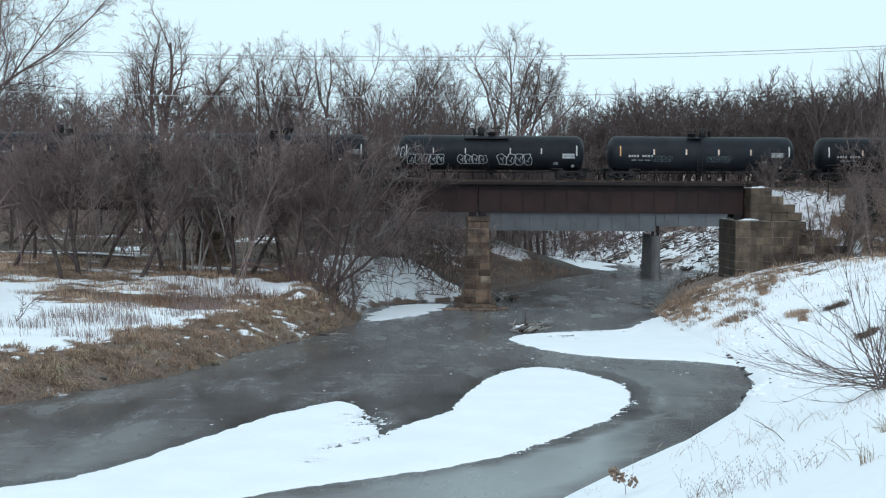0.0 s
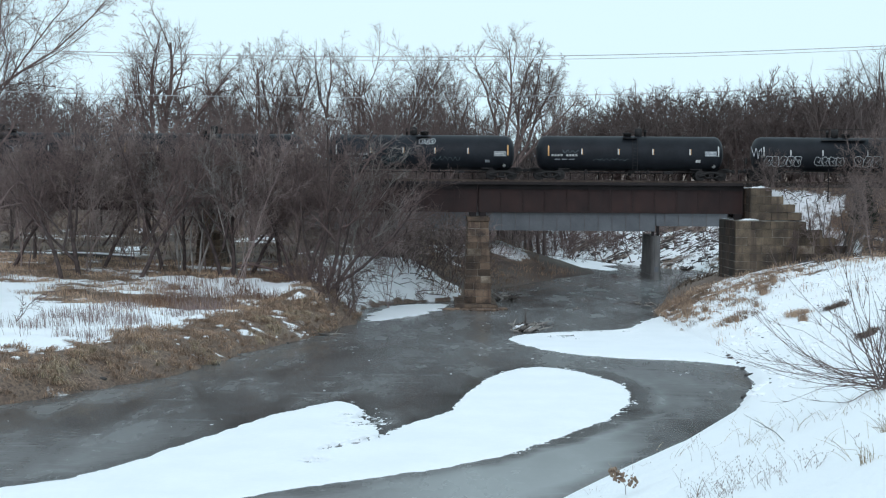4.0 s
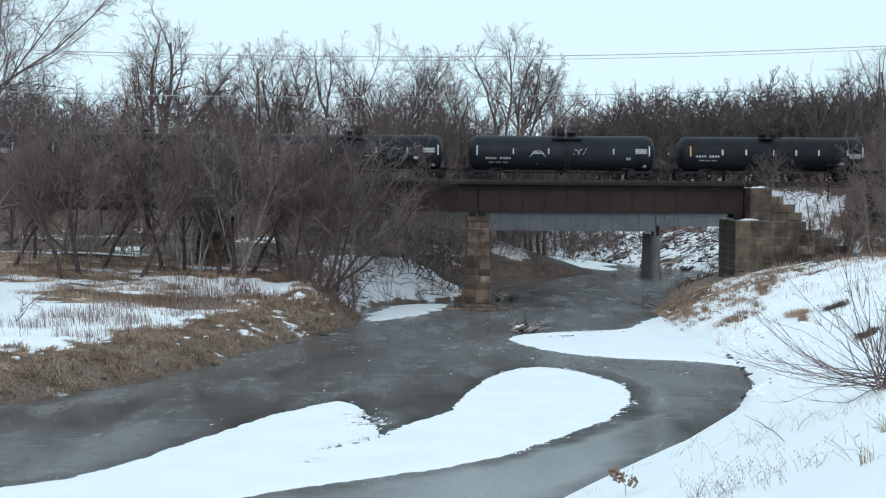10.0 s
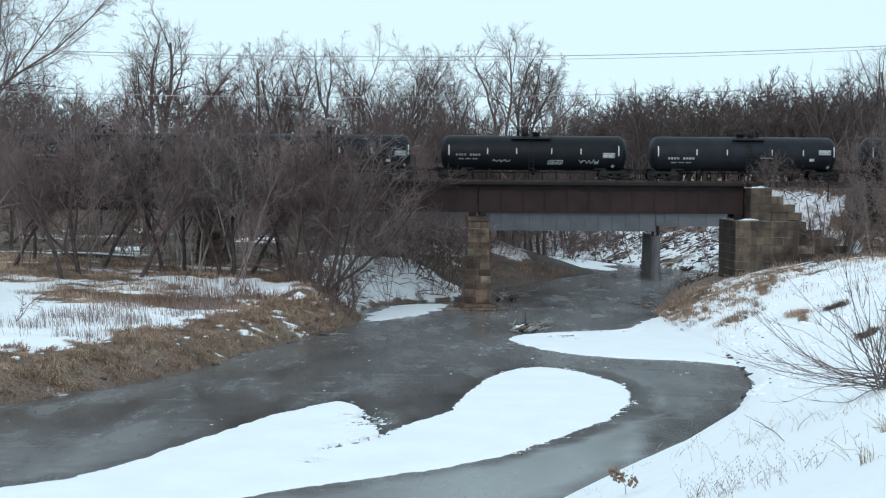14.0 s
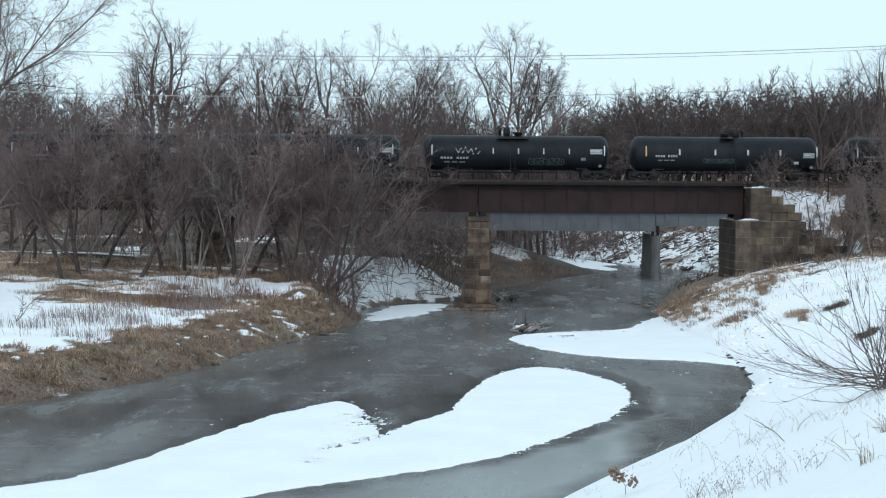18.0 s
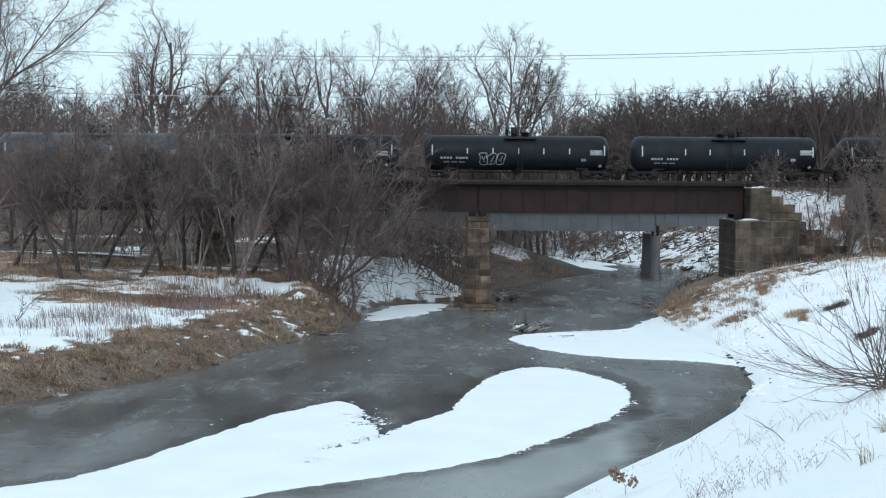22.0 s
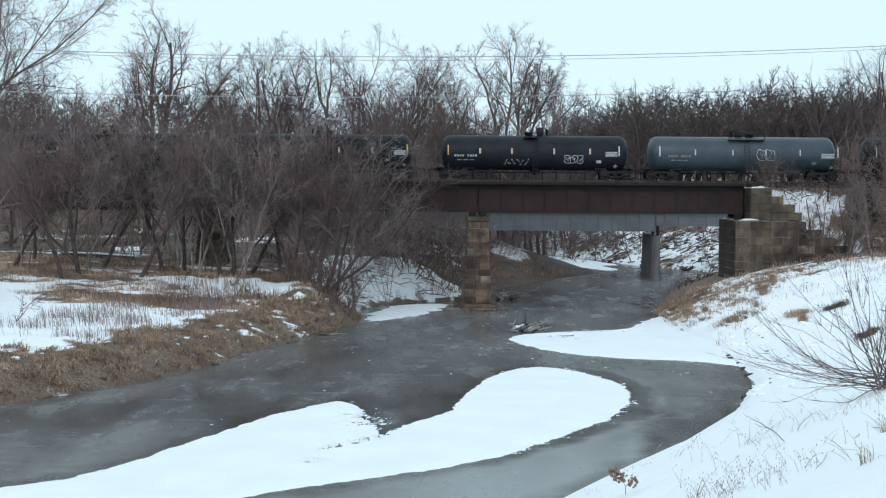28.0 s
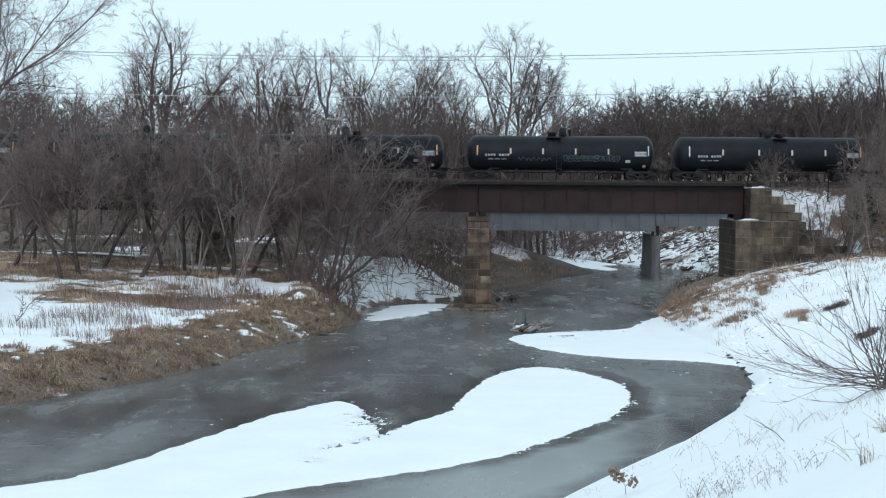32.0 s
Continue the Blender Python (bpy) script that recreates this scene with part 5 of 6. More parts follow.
def tank_patch(x0, x1, z0, z1, lift=0.006):
    """A painted or stuck rectangle that follows the shell."""
    s, n = Shape(), max(2, int((z1 - z0) / 0.12) + 1)
    for k in range(n + 1):
        z = z0 + (z1 - z0) * k / n
        s.v += [on_tank(x0, z, lift), on_tank(x1, z, lift)]
    s.f = [(2 * k, 2 * k + 1, 2 * k + 3, 2 * k + 2) for k in range(n)]
    return s


def ribbon(s, pts, w, lift):
    for (xa, za), (xb, zb) in zip(pts[:-1], pts[1:]):
        d = math.hypot(xb - xa, zb - za) or 1e-6
        nx, nz = -(zb - za) / d * w / 2, (xb - xa) / d * w / 2
        i = len(s.v)
        s.v += [on_tank(xa - nx, za - nz, lift), on_tank(xb - nx, zb - nz, lift), on_tank(xb + nx, zb + nz, lift), on_tank(xa + nx, za + nz, lift)]
        s.f.append((i, i + 1, i + 2, i + 3))


def graffiti(x0, x1, z0, z1, style, seed):
    """Spray-paint shapes: bubble outlines, a loose scrawl, a burst of strokes or a hook."""
    rng, s = random.Random(seed), Shape()
    w, h = x1 - x0, z1 - z0
    if style == "letters":
        n = max(2, round(w / max(0.45, h * 0.75)))
        for k in range(n):
            cx, cz, rx, rz = x0 + w * (k + 0.5) / n, (z0 + z1) / 2, w / n * 0.52, h * 0.5
            ph, pts = rng.uniform(0, 6), []
            for j in range(17):
                a = 2 * math.pi * j / 16
                q = 1 + 0.22 * math.sin(2 * a + ph) + 0.14 * math.sin(5 * a + ph * 2)
                pts.append((cx + rx * q * math.copysign(abs(math.cos(a)) ** 0.6, math.cos(a)), cz + rz * min(1.05, q) * math.copysign(abs(math.sin(a)) ** 0.6, math.sin(a))))
            ribbon(s, pts, 0.055, 0.008 + 0.0015 * (k % 3))
            a = rng.uniform(-0.6, 0.6)
            ribbon(s, [(cx - rx * 0.4, cz + rz * a), (cx, cz - rz * 0.2), (cx + rx * 0.35, cz + rz * 0.45), (cx + rx * 0.2, cz - rz * 0.55)], 0.05, 0.013)
    elif style == "scrawl":
        n = max(8, int(w / 0.13))
        pts = [(x0 + w * k / n + rng.uniform(-0.06, 0.06), (z0 + z1) / 2 + (h / 2) * math.sin(k * 1.9 + seed) * rng.uniform(0.5, 1.0)) for k in range(n + 1)]
        ribbon(s, pts, 0.05, 0.009)
    elif style == "burst":
        cx, cz = (x0 + x1) / 2, z0 + h * 0.62
        for k in range(6):
            a = math.pi * (0.02 + 0.19 * k)
            ribbon(s, [(cx, cz), (cx + w * 0.3 * math.cos(a), cz + h * 0.22 * math.sin(a)), (cx + w * 0.5 * math.cos(a), cz + h * 0.2 * math.sin(a) - h * 0.2)], 0.06, 0.008 + 0.001 * k)
        ribbon(s, [(cx, z0), (cx, z1)], 0.07, 0.016)
    else:
        ribbon(s, [(x0, z1), (x1, z1), (x1, z0)], 0.07, 0.009)
    return s


def tank_fittings(car, i):
    strips, mark, tags, cap, dome = MARKS.get(i, PLAIN)
    tall_amber = i in (3, 4, 5, 9, 15, 16, 17, 1, 0, 18, 19, 20)
    for k, x in enumerate(strips):
        if k in (0, len(strips) - 1):
            part("reflector", tank_patch(x - 0.055, x + 0.055, -0.25, 0.62), AMBER_MARK if tall_amber and (k + i) % 2 else WHITE_MARK, car)
        else:
            part("reflector", tank_patch(x - 0.05, x + 0.05, -0.12, 0.36), WHITE_MARK, car)
            if tall_amber:
                part("reflector", tank_patch(x + 0.052, x + 0.10, -0.12, 0.36), AMBER_MARK, car, "amber reflective strip")
    if mark:
        x0, x1, z, tone = mark
        n = 9
        for k in range(n):
            if k == 4:
                continue
            a = x0 + (x1 - x0) * k / n
            part("stencil", tank_patch(a, a + (x1 - x0) / n * 0.72, z - 0.09, z + 0.09), STENCIL if tone == "w" else STENCIL_DULL, car)
        for k in range(3):
            a = x0 + (x1 - x0) * (0.12 + 0.27 * k)
            part("stencil", tank_patch(a, a + (x1 - x0) * 0.2, z - 0.40, z - 0.30), GREY_MARK, car)
    for k, (x0, x1, z0, z1, tone, style) in enumerate(tags):
        m = SPRAY_WHITE if tone == "white" else SPRAY_TEAL
        part("graffiti", graffiti(x0, x1, z0, z1, style, i * 7 + k), m, car, "white sprayed graffiti" if tone == "white" else "faded teal graffiti")
    x0, x1, z = cap
    part("data_panel", tank_patch(x0, x1, z - 0.22, z + 0.22), GREY_MARK, car)
    for k in range(3):
        part("stencil", tank_patch(x0 + 0.06, x1 - 0.08 - 0.12 * (k % 2), z - 0.15 + 0.13 * k, z - 0.09 + 0.13 * k, 0.010), WHITE_MARK if i % 3 else SPRAY_WHITE, car)
    d = Shape()
    xd, zd = x1 - 0.15, -1.12
    d.v = [on_tank(xd - 0.17, zd, 0.02), on_tank(xd, zd - 0.16, 0.02), on_tank(xd + 0.17, zd, 0.02), on_tank(xd, zd + 0.17, 0.02)]
    d.f = [(0, 1, 2, 3)]
    part("placard", d, WHITE_MARK, car, "white diamond placard")
    part("data_panel", tank_patch(x0 - 0.75, x0 - 0.35, z - 0.75, z - 0.52), WHITE_MARK if i % 2 else GREY_MARK, car)
    # fittings on top
    a, b = dome
    top = TANK_C + TANK_R
    mid = (a + b) / 2
    flip = 1 if i % 2 else -1
    paint = STEEL_DIRTY
    part("valve_housing", cached("valve_housing", lambda: Shape().lathe([(-0.05, 0.31), (0.62, 0.31), (0.67, 0.26), (0.70, 0.05)], "z", 18), paint, True), paint, car, at=(mid + flip * 0.45, 0, top))
    part("manway", cached("manway", lambda: Shape().lathe([(-0.05, 0.33), (0.2, 0.33), (0.2, 0.42), (0.29, 0.42), (0.32, 0.2), (0.33, 0.03)], "z", 18), paint, True), paint, car, at=(mid - flip * 0.5, 0, top))
    part("relief_valve", cached("relief_valve", lambda: Shape().lathe([(-0.05, 0.09), (0.32, 0.09), (0.32, 0.14), (0.56, 0.14), (0.58, 0.03)], "z", 12), paint, True), paint, car, at=(mid + flip * 1.05, 0.1, top))
    if b - a > 2.3:
        for s in (-1, 1):
            part("platform", Shape().box(a, b, s * 0.95 - 0.35, s * 0.95 + 0.35, top - 0.32, top - 0.27), paint, car, "steel grating platform")
            part("platform_rail", Shape().tube([(a, s * 1.28, top - 0.3), (a, s * 1.28, top + 0.66), (b, s * 1.28, top + 0.66), (b, s * 1.28, top - 0.3)], 0.022, 5)
                 .tube([(a, s * 1.28, top + 0.2), (b, s * 1.28, top + 0.2)], 0.018, 5).tube([(mid, s * 1.28, top - 0.3), (mid, s * 1.28, top + 0.66)], 0.018, 5), paint, car)
    else:
        part("platform", cached("platform_small", lambda: Shape().box(-0.62, 0.62, -1.25, -0.55, TANK_C + 1.28, TANK_C + 1.32), paint), paint, car, at=(mid - flip * 0.4, 0, 0))
    lad = Shape()
    for x in (-0.2, 0.2):
        lad.tube([(x, -1.1, top - 0.38), (x, -1.46, TANK_C + 0.7), (x, -1.60, TANK_C), (x, -1.60, 0.85)], 0.02, 5)
    for k in range(9):
        z = 0.95 + 0.3 * k
        y = -1.60 if z < TANK_C else -math.sqrt(max(0.4, 1.62 ** 2 - (z - TANK_C) ** 2))
        lad.tube([(-0.2, y, z), (0.2, y, z)], 0.014, 4)
    part("ladder", lad if "ladder" not in cache else cache["ladder"], paint, car, at=(mid, 0, 0))
    # underside
    part("outlet", cached("outlet", lambda: Shape().lathe([(0.42, 0.14), (0.62, 0.2), (0.72, 0.42), (0.9, 0.5)], "z", 14).box(-0.35, -0.2, -0.5, 0.5, 0.55, 0.66), paint), paint, car, at=(0.05, 0, 0))
    part("brake_pipe", cached("brake_pipe", lambda: Shape().tube([(-5.6, -0.5, 0.72), (-2.2, -0.5, 0.66), (2.6, -0.5, 0.68), (5.6, -0.5, 0.72)], 0.035, 6).box(2.9, 3.7, -0.75, -0.35, 0.55, 0.8, 0.03)
         .box(-3.9, -3.7, -0.6, -0.4, 0.58, 0.95).box(1.5, 1.62, -0.6, -0.4, 0.58, 0.95), paint), paint, car)
    for s in (-1, 1):
        e = part("end_platform", cached("end_platform", lambda: Shape().box(-0.55, 0.1, -1.35, 1.35, 0.98, 1.05).tube([(0.0, -1.33, 1.02), (0.0, -1.33, 1.95), (0.0, -1.1, 2.0)], 0.02, 5)
                 .tube([(0.0, 1.33, 1.02), (0.0, 1.33, 1.95), (0.0, 1.1, 2.0)], 0.02, 5).tube([(-0.5, -1.36, 0.98), (-0.5, -1.36, 0.55), (0.0, -1.36, 0.55), (0.0, -1.36, 0.98)], 0.02, 5), paint), paint, car)
        e.matrix_basis = pose(s * 8.35, 0, 0, 0, 0, 0 if s > 0 else 180)
    part("brake_wheel", cached("brake_wheel", lambda: Shape().lathe([(-0.03, 0.27), (0.0, 0.3), (0.03, 0.27)], "x", 14), paint), paint, car, at=(-8.42, 0.35, 1.75))


for i, car in enumerate(CARS):
    tank_fittings(car, i)


# ---------------------------------------------------------------- cables over the valley
def cable(x0, z0, xm, zm, x1, z1, y, r):
    pts = []
    for k in range(41):
        x = -70 + 140 * k / 40
        c = ((z1 - zm) / (x1 - xm) - (z0 - zm) / (x0 - xm)) / (x1 - x0)
        b = (z0 - zm) / (x0 - xm) - c * (x0 - xm)
        pts.append((x, y + 0.02 * x, zm + b * (x - xm) + c * (x - xm) ** 2))
    return solo("cable", Shape().tube(pts, r, 5), CABLE, label="thin grey overhead cable sagging across the river", category="cable", group="overhead cables")


cable(-18.9, 15.77, 0.3, 15.59, 18.8, 16.21, 60.0, 0.017)
cable(-18.9, 15.70, 0.3, 15.50, 18.8, 16.13, 60.6, 0.012)
cable(-18.9, 13.98, -2.1, 13.86, 18.8, 14.54, 60.0, 0.016)


# ---------------------------------------------------------------- grass
def blades(name, spots, mat, label, length=(0.35, 0.75), width=0.02, per=9, spread=0.25, droop=0.5, seed=3, lean=(0.0, 0.0), category="grass"):
    """Tufts of curved blades, all in one mesh."""
    rng, v, f = random.Random(seed), [], []
    for x, y, z in spots:
        for _ in range(per):
            a, L = rng.uniform(0, 6.28), rng.uniform(*length)
            bx, by = x + rng.gauss(0, spread), y + rng.gauss(0, spread)
            dx, dy = math.cos(a) * droop * rng.uniform(0.3, 1) + lean[0], math.sin(a) * droop * rng.uniform(0.3, 1) + lean[1]
            w = width * rng.uniform(0.6, 1.3)
            px, py = -dy, dx
            q = math.hypot(px, py) or 1
            px, py = px / q * w, py / q * w
            i = len(v)
            zz = z - 0.05
            m = (bx + dx * L * 0.35, by + dy * L * 0.35, zz + L * 0.62)
            e = (bx + dx * L, by + dy * L, zz + L * (1 - 0.35 * math.hypot(dx, dy)))
            v += [(bx - px, by - py, zz), (bx + px, by + py, zz), (m[0] + px * 0.7, m[1] + py * 0.7, m[2]), (m[0] - px * 0.7, m[1] - py * 0.7, m[2]), e]
            f += [(i, i + 1, i + 2, i + 3), (i + 3, i + 2, i + 4)]
    me = bpy.data.meshes.new(name)
    me.from_pydata(v, [], f)
    me.materials.append(mat)
    return tagged(new(name, me), label, category, kind="stuff")


def scatter(n, x0, x1, y0, y1, keep, seed):
    """Random places on the ground for which keep(dl, dr, cover, x, y) is true."""
    r = np.random.RandomState(seed)
    X, Y = r.uniform(x0, x1, n), r.uniform(y0, y1, n)
    dl, dr = -shore_distance(X, Y, LEFT_SHORE), shore_distance(X, Y, RIGHT_SHORE)
    ok = keep(dl, dr, bare_cover(X, Y), X, Y)
    X, Y = X[ok], Y[ok]
    return list(zip(X.tolist(), Y.tolist(), ground_height(X, Y).tolist()))


def tussocks(name, spots, mat, label, per, length, width, seed, lean=(0.55, -0.40)):
    """Hummocks of long blades that arch over and hang down the bank."""
    rng, v, f = random.Random(seed), [], []
    for x, y, z in spots:
        s, tilt = rng.uniform(0.55, 1.35), rng.gauss(0, 0.5)
        lx, ly = lean[0] * math.cos(tilt) - lean[1] * math.sin(tilt), lean[0] * math.sin(tilt) + lean[1] * math.cos(tilt)
        for _ in range(per):
            a, L, k = rng.uniform(0, 6.28), rng.uniform(*length) * s, rng.uniform(0.15, 0.95)
            bx, by = x + rng.gauss(0, 0.13 * s), y + rng.gauss(0, 0.13 * s)
            dx, dy = math.cos(a) * k + lx, math.sin(a) * k + ly
            q, w = math.hypot(dx, dy) or 1, width * rng.uniform(0.6, 1.3)
            px, py = -dy / q * w, dx / q * w
            fall, i = min(q, 1.2), len(v)
            for g, h, t in ((0.0, -0.06, 1.0), (0.20, 0.33, 1.0), (0.56, 0.52 - 0.20 * fall, 0.75)):
                v += [(bx + dx * L * g - px * t, by + dy * L * g - py * t, z + L * h), (bx + dx * L * g + px * t, by + dy * L * g + py * t, z + L * h)]
            v.append((bx + dx * L * 0.86, by + dy * L * 0.86, z + L * (0.62 - 0.66 * fall)))
            f += [(i, i + 1, i + 3, i + 2), (i + 2, i + 3, i + 5, i + 4), (i + 4, i + 5, i + 6)]
    me = bpy.data.meshes.new(name)
    me.from_pydata(v, [], f)
    me.materials.append(mat)
    return tagged(new(name, me), label, "grass", kind="stuff")


tussocks("grass", scatter(6500, -30, -3, 56, 112, lambda dl, dr, c, X, Y: (dl > 0.1) & (dl < 8.5) & (c > 0.45) & (wobble(X, Y, 0.45, 3) < 0.35), 1), GRASS_DARK,
         "matted brown dead grass in hummocks on the river bank", 15, (0.25, 0.6), 0.012, 1)
tussocks("grass", scatter(6500, -30, -3, 56, 112, lambda dl, dr, c, X, Y: (dl > 0.1) & (dl < 8) & (c > 0.42) & (wobble(X, Y, 0.9, 2) + wobble(X, Y, 0.45, 3) > 0.25), 2), GRASS,
         "long tan dry grass arching over the river bank", 13, (0.3, 0.75), 0.012, 2)
tussocks("grass", scatter(2600, -30, -3, 56, 112, lambda dl, dr, c, X, Y: (dl > 0.0) & (dl < 3.2) & (wobble(X, Y, 0.75, 6) > 0.3), 9), GRASS_PALE,
         "pale straw-coloured grass hanging over the bank edge", 18, (0.5, 1.0), 0.015, 9)
blades("grass", scatter(9000, -40, -4, 88, 121, lambda dl, dr, c, X, Y: (dl > 3) & (c > 0.40 + 0.25 * wobble(X, Y, 0.8, 6)), 3), GRASS,
       "brown dry grass under the bare trees", (0.15, 0.5), 0.018, 6, 0.3, 0.9, 3)
blades("weeds", scatter(1900, -26, -12, 76, 104, lambda dl, dr, c, X, Y: (dl > 5.5) & (dl < 13) & (wobble(X, Y, 0.55, 8) > -0.1), 4), TWIG_RED,
       "stiff dead weed stalks standing in snow", (0.4, 1.1), 0.016, 4, 0.3, 0.5, 4, (-0.25, -0.1), category="weeds")
blades("weeds", scatter(1300, -27, -9, 95, 109, lambda dl, dr, c, X, Y: (dl > 4.5) & (wobble(X, Y, 0.5, 3) > 0.1), 14), material("russet_stalks", (0.20, 0.105, 0.06), (0.11, 0.06, 0.04), 0.9, bump=0),
       "russet dead grass stalks on the flood plain", (0.35, 0.95), 0.014, 6, 0.35, 0.6, 15, category="weeds")
blades("grass", scatter(2200, 16.5, 46, 88, 119, lambda dl, dr, c, X, Y: (dr > 0.4) & (c > 0.16 + 0.5 * wobble(X, Y, 1.2, 4)), 5), GRASS,
       "tan dry grass poking through snow on the bank", (0.2, 0.7), 0.017, 6, 0.35, 1.0, 5, (-0.3, -0.2))
blades("grass", scatter(1500, 17, 36, 90, 119, lambda dl, dr, c, X, Y: (dr > 0.8) & (wobble(X, Y, 0.6, 7) > 0.35), 55), GRASS_DARK,
       "thin brown grass stems scattered through the snow slope", (0.25, 0.9), 0.011, 4, 0.4, 0.8, 56, (-0.2, -0.1))
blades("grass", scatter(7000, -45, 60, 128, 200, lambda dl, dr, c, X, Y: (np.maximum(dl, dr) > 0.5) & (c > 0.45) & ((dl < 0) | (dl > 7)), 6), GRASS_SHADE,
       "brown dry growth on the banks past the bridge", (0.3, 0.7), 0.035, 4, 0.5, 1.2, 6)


def spots_round(places, n, seed):
    """Random ground places scattered round (x, y, reach) centres."""
    r = random.Random(seed)
    out = []
    for x, y, s in places:
        for _ in range(n):
            px, py = x + r.gauss(0, s), y + r.gauss(0, 0.9 * s)
            out.append((px, py, ground_z(px, py)))
    return out


SLOPE = [(23.6, 103.0, 0.5), (20.4, 96.3, 0.6), (19.4, 95.0, 0.5), (19.2, 99.5, 0.8), (19.5, 105.7, 0.9), (21.8, 100.2, 0.6), (21.0, 103.2, 0.8), (18.3, 103.0, 0.6), (20.2, 108.0, 0.9), (22.6, 106.5, 0.9), (24.5, 109.0, 1.0), (18.2, 116.0, 0.8), (19.6, 117.0, 0.8), (18.9, 113.5, 0.8), (21.0, 115.0, 1.0), (17.7, 106.0, 0.5), (17.6, 111.5, 0.6), (17.9, 115.0, 0.7), (19.8, 112.5, 0.9), (22.0, 112.0, 0.9), (18.6, 109.0, 0.7), (26.5, 111.0, 1.0)]
tussocks("grass", spots_round(SLOPE, 11, 71), GRASS, "tan matted grass tufts breaking through the snow slope", 14, (0.35, 0.75), 0.014, 72, (-0.5, -0.45))
tussocks("grass", spots_round(SLOPE, 6, 73), GRASS_DARK, "brown dead weeds among the tufts on the slope", 12, (0.35, 0.8), 0.014, 74, (-0.4, -0.4))
tussocks("grass", spots_round([(24.7, 89.0, 0.26), (25.3, 88.8, 0.2), (22.2, 73.2, 0.22), (22.6, 73.4, 0.2)], 24, 75), material("matted_weeds", (0.20, 0.15, 0.12), (0.09, 0.065, 0.052), 0.9, bump=0),
         "flattened mat of dead brown weeds on the snow", 14, (0.3, 0.6), 0.013, 76, (-0.7, -0.35))
tussocks("grass", spots_round([(23.1, 90.0, 0.28), (22.7, 90.4, 0.2)], 16, 77), GRASS, "round tan tussock of dry grass in the snow", 16, (0.4, 0.7), 0.012, 78, (-0.3, -0.2))


def stalks(name, spots, mat, label, length, radius, per, seed, bend=0.8, heads=False):
    """Thin curved stalks with a few side shoots, in small loose groups."""
    rng, sh = random.Random(seed), Shape()
    for x, y, z in spots:
        for _ in range(rng.randint(1, per)):
            a, L = rng.uniform(0, 6.28), rng.uniform(*length)
            p = Vector((x + rng.gauss(0, 0.14), y + rng.gauss(0, 0.14), z - 0.05))
            d = Vector((math.cos(a) * rng.uniform(0.1, bend), math.sin(a) * rng.uniform(0.1, bend), 1)).normalized()
            pts = [p.copy()]
            for k in range(4):
                p = p + d * L / 4
                pts.append(p.copy())
                d = (d + Vector((math.cos(a) * 0.28 * bend, math.sin(a) * 0.28 * bend, rng.gauss(-0.06, 0.06)))).normalized()
            sh.tube(pts, [radius * (1 - 0.16 * k) for k in range(5)], 3, False, True)
            if heads:
                for _ in range(rng.randint(0, 2)):
                    q = pts[rng.randint(2, 4)]
                    e = q + Vector((rng.gauss(0, 0.07), rng.gauss(0, 0.07), rng.uniform(0.0, 0.1)))
                    sh.tube([q, e], [radius * 0.7] * 2, 3, False, True)
                    sh.tube([e, e + Vector((0.008, 0, 0.03))], [radius * 1.5] * 2, 4, True)
    return solo(name, sh, mat, label=label, category="weeds", kind="stuff")


stalks("grass", scatter(190, 4, 24, 19, 84, lambda dl, dr, c, X, Y: (dr > 0.8) & (wobble(X, Y, 0.7, 5) > 0.2), 7), GRASS_PALE,
       "sparse pale grass stalks bent over the snow", (0.25, 0.85), 0.006, 4, 7, 0.9)
stalks("weeds", scatter(110, 3.5, 12, 17, 48, lambda dl, dr, c, X, Y: (dr > 1.0) & (wobble(X, Y, 1.0, 1) > 0.0), 8), TWIG_RED,
       "thin dead weed stems with small seed heads", (0.2, 0.6), 0.0045, 4, 8, 0.7, True)
stalks("weeds", scatter(46, 4.3, 6.4, 21.5, 26.5, lambda dl, dr, c, X, Y: dr > 1, 31), TWIG_RED,
       "dead brown weed stems rising from the snow", (0.15, 0.5), 0.004, 4, 32, 0.8, True)


stalks("grass", scatter(130, 6.0, 13, 18, 33, lambda dl, dr, c, X, Y: (dr > 1.5) & (wobble(X, Y, 0.9, 9) > 0.0), 33), GRASS_PALE,
       "pale bent grass on the near snow slope", (0.3, 0.9), 0.005, 4, 34, 1.2)


def grass_clump(x, y, s, seed, mat=GRASS):
    rng, sh = random.Random(seed), Shape()
    for _ in range(110 if s > 0.5 else 22):
        a, L, k = rng.uniform(0, 6.28), rng.uniform(0.45, 1.0) * s, rng.uniform(0.05, 0.75)
        b = Vector((rng.gauss(0, 0.16 * s), rng.gauss(0, 0.16 * s), -0.05))
        d = Vector((math.cos(a) * k - 0.15, math.sin(a) * k, 0))
        p1, p2 = b + d * L * 0.35 + Vector((0, 0, L * 0.6)), b + d * L + Vector((0, 0, L * (0.95 - 0.45 * k)))
        sh.tube([b, p1, p2], [0.012 * s, 0.010 * s, 0.003], 3, caps=False)
    o = solo("grass_clump", sh, mat, label="tan tuft of dry grass standing in snow", category="grass", group="grass tufts on the bank")
    o.location = (x, y, ground_z(x, y))


for k, (x, y, s) in enumerate(((23.1, 100.8, 1.3), (19.9, 94.3, 0.6), (22.4, 87.0, 0.9), (19.2, 102.2, 0.8), (21.8, 97.2, 0.65),
                               (18.2, 104.0, 1.2), (24.6, 104.5, 1.2), (19.0, 108.0, 1.2), (6.1, 19.9, 0.4), (7.2, 22.6, 0.4))):
    grass_clump(x, y, s, 200 + k, GRASS if y > 60 else GRASS_PALE)


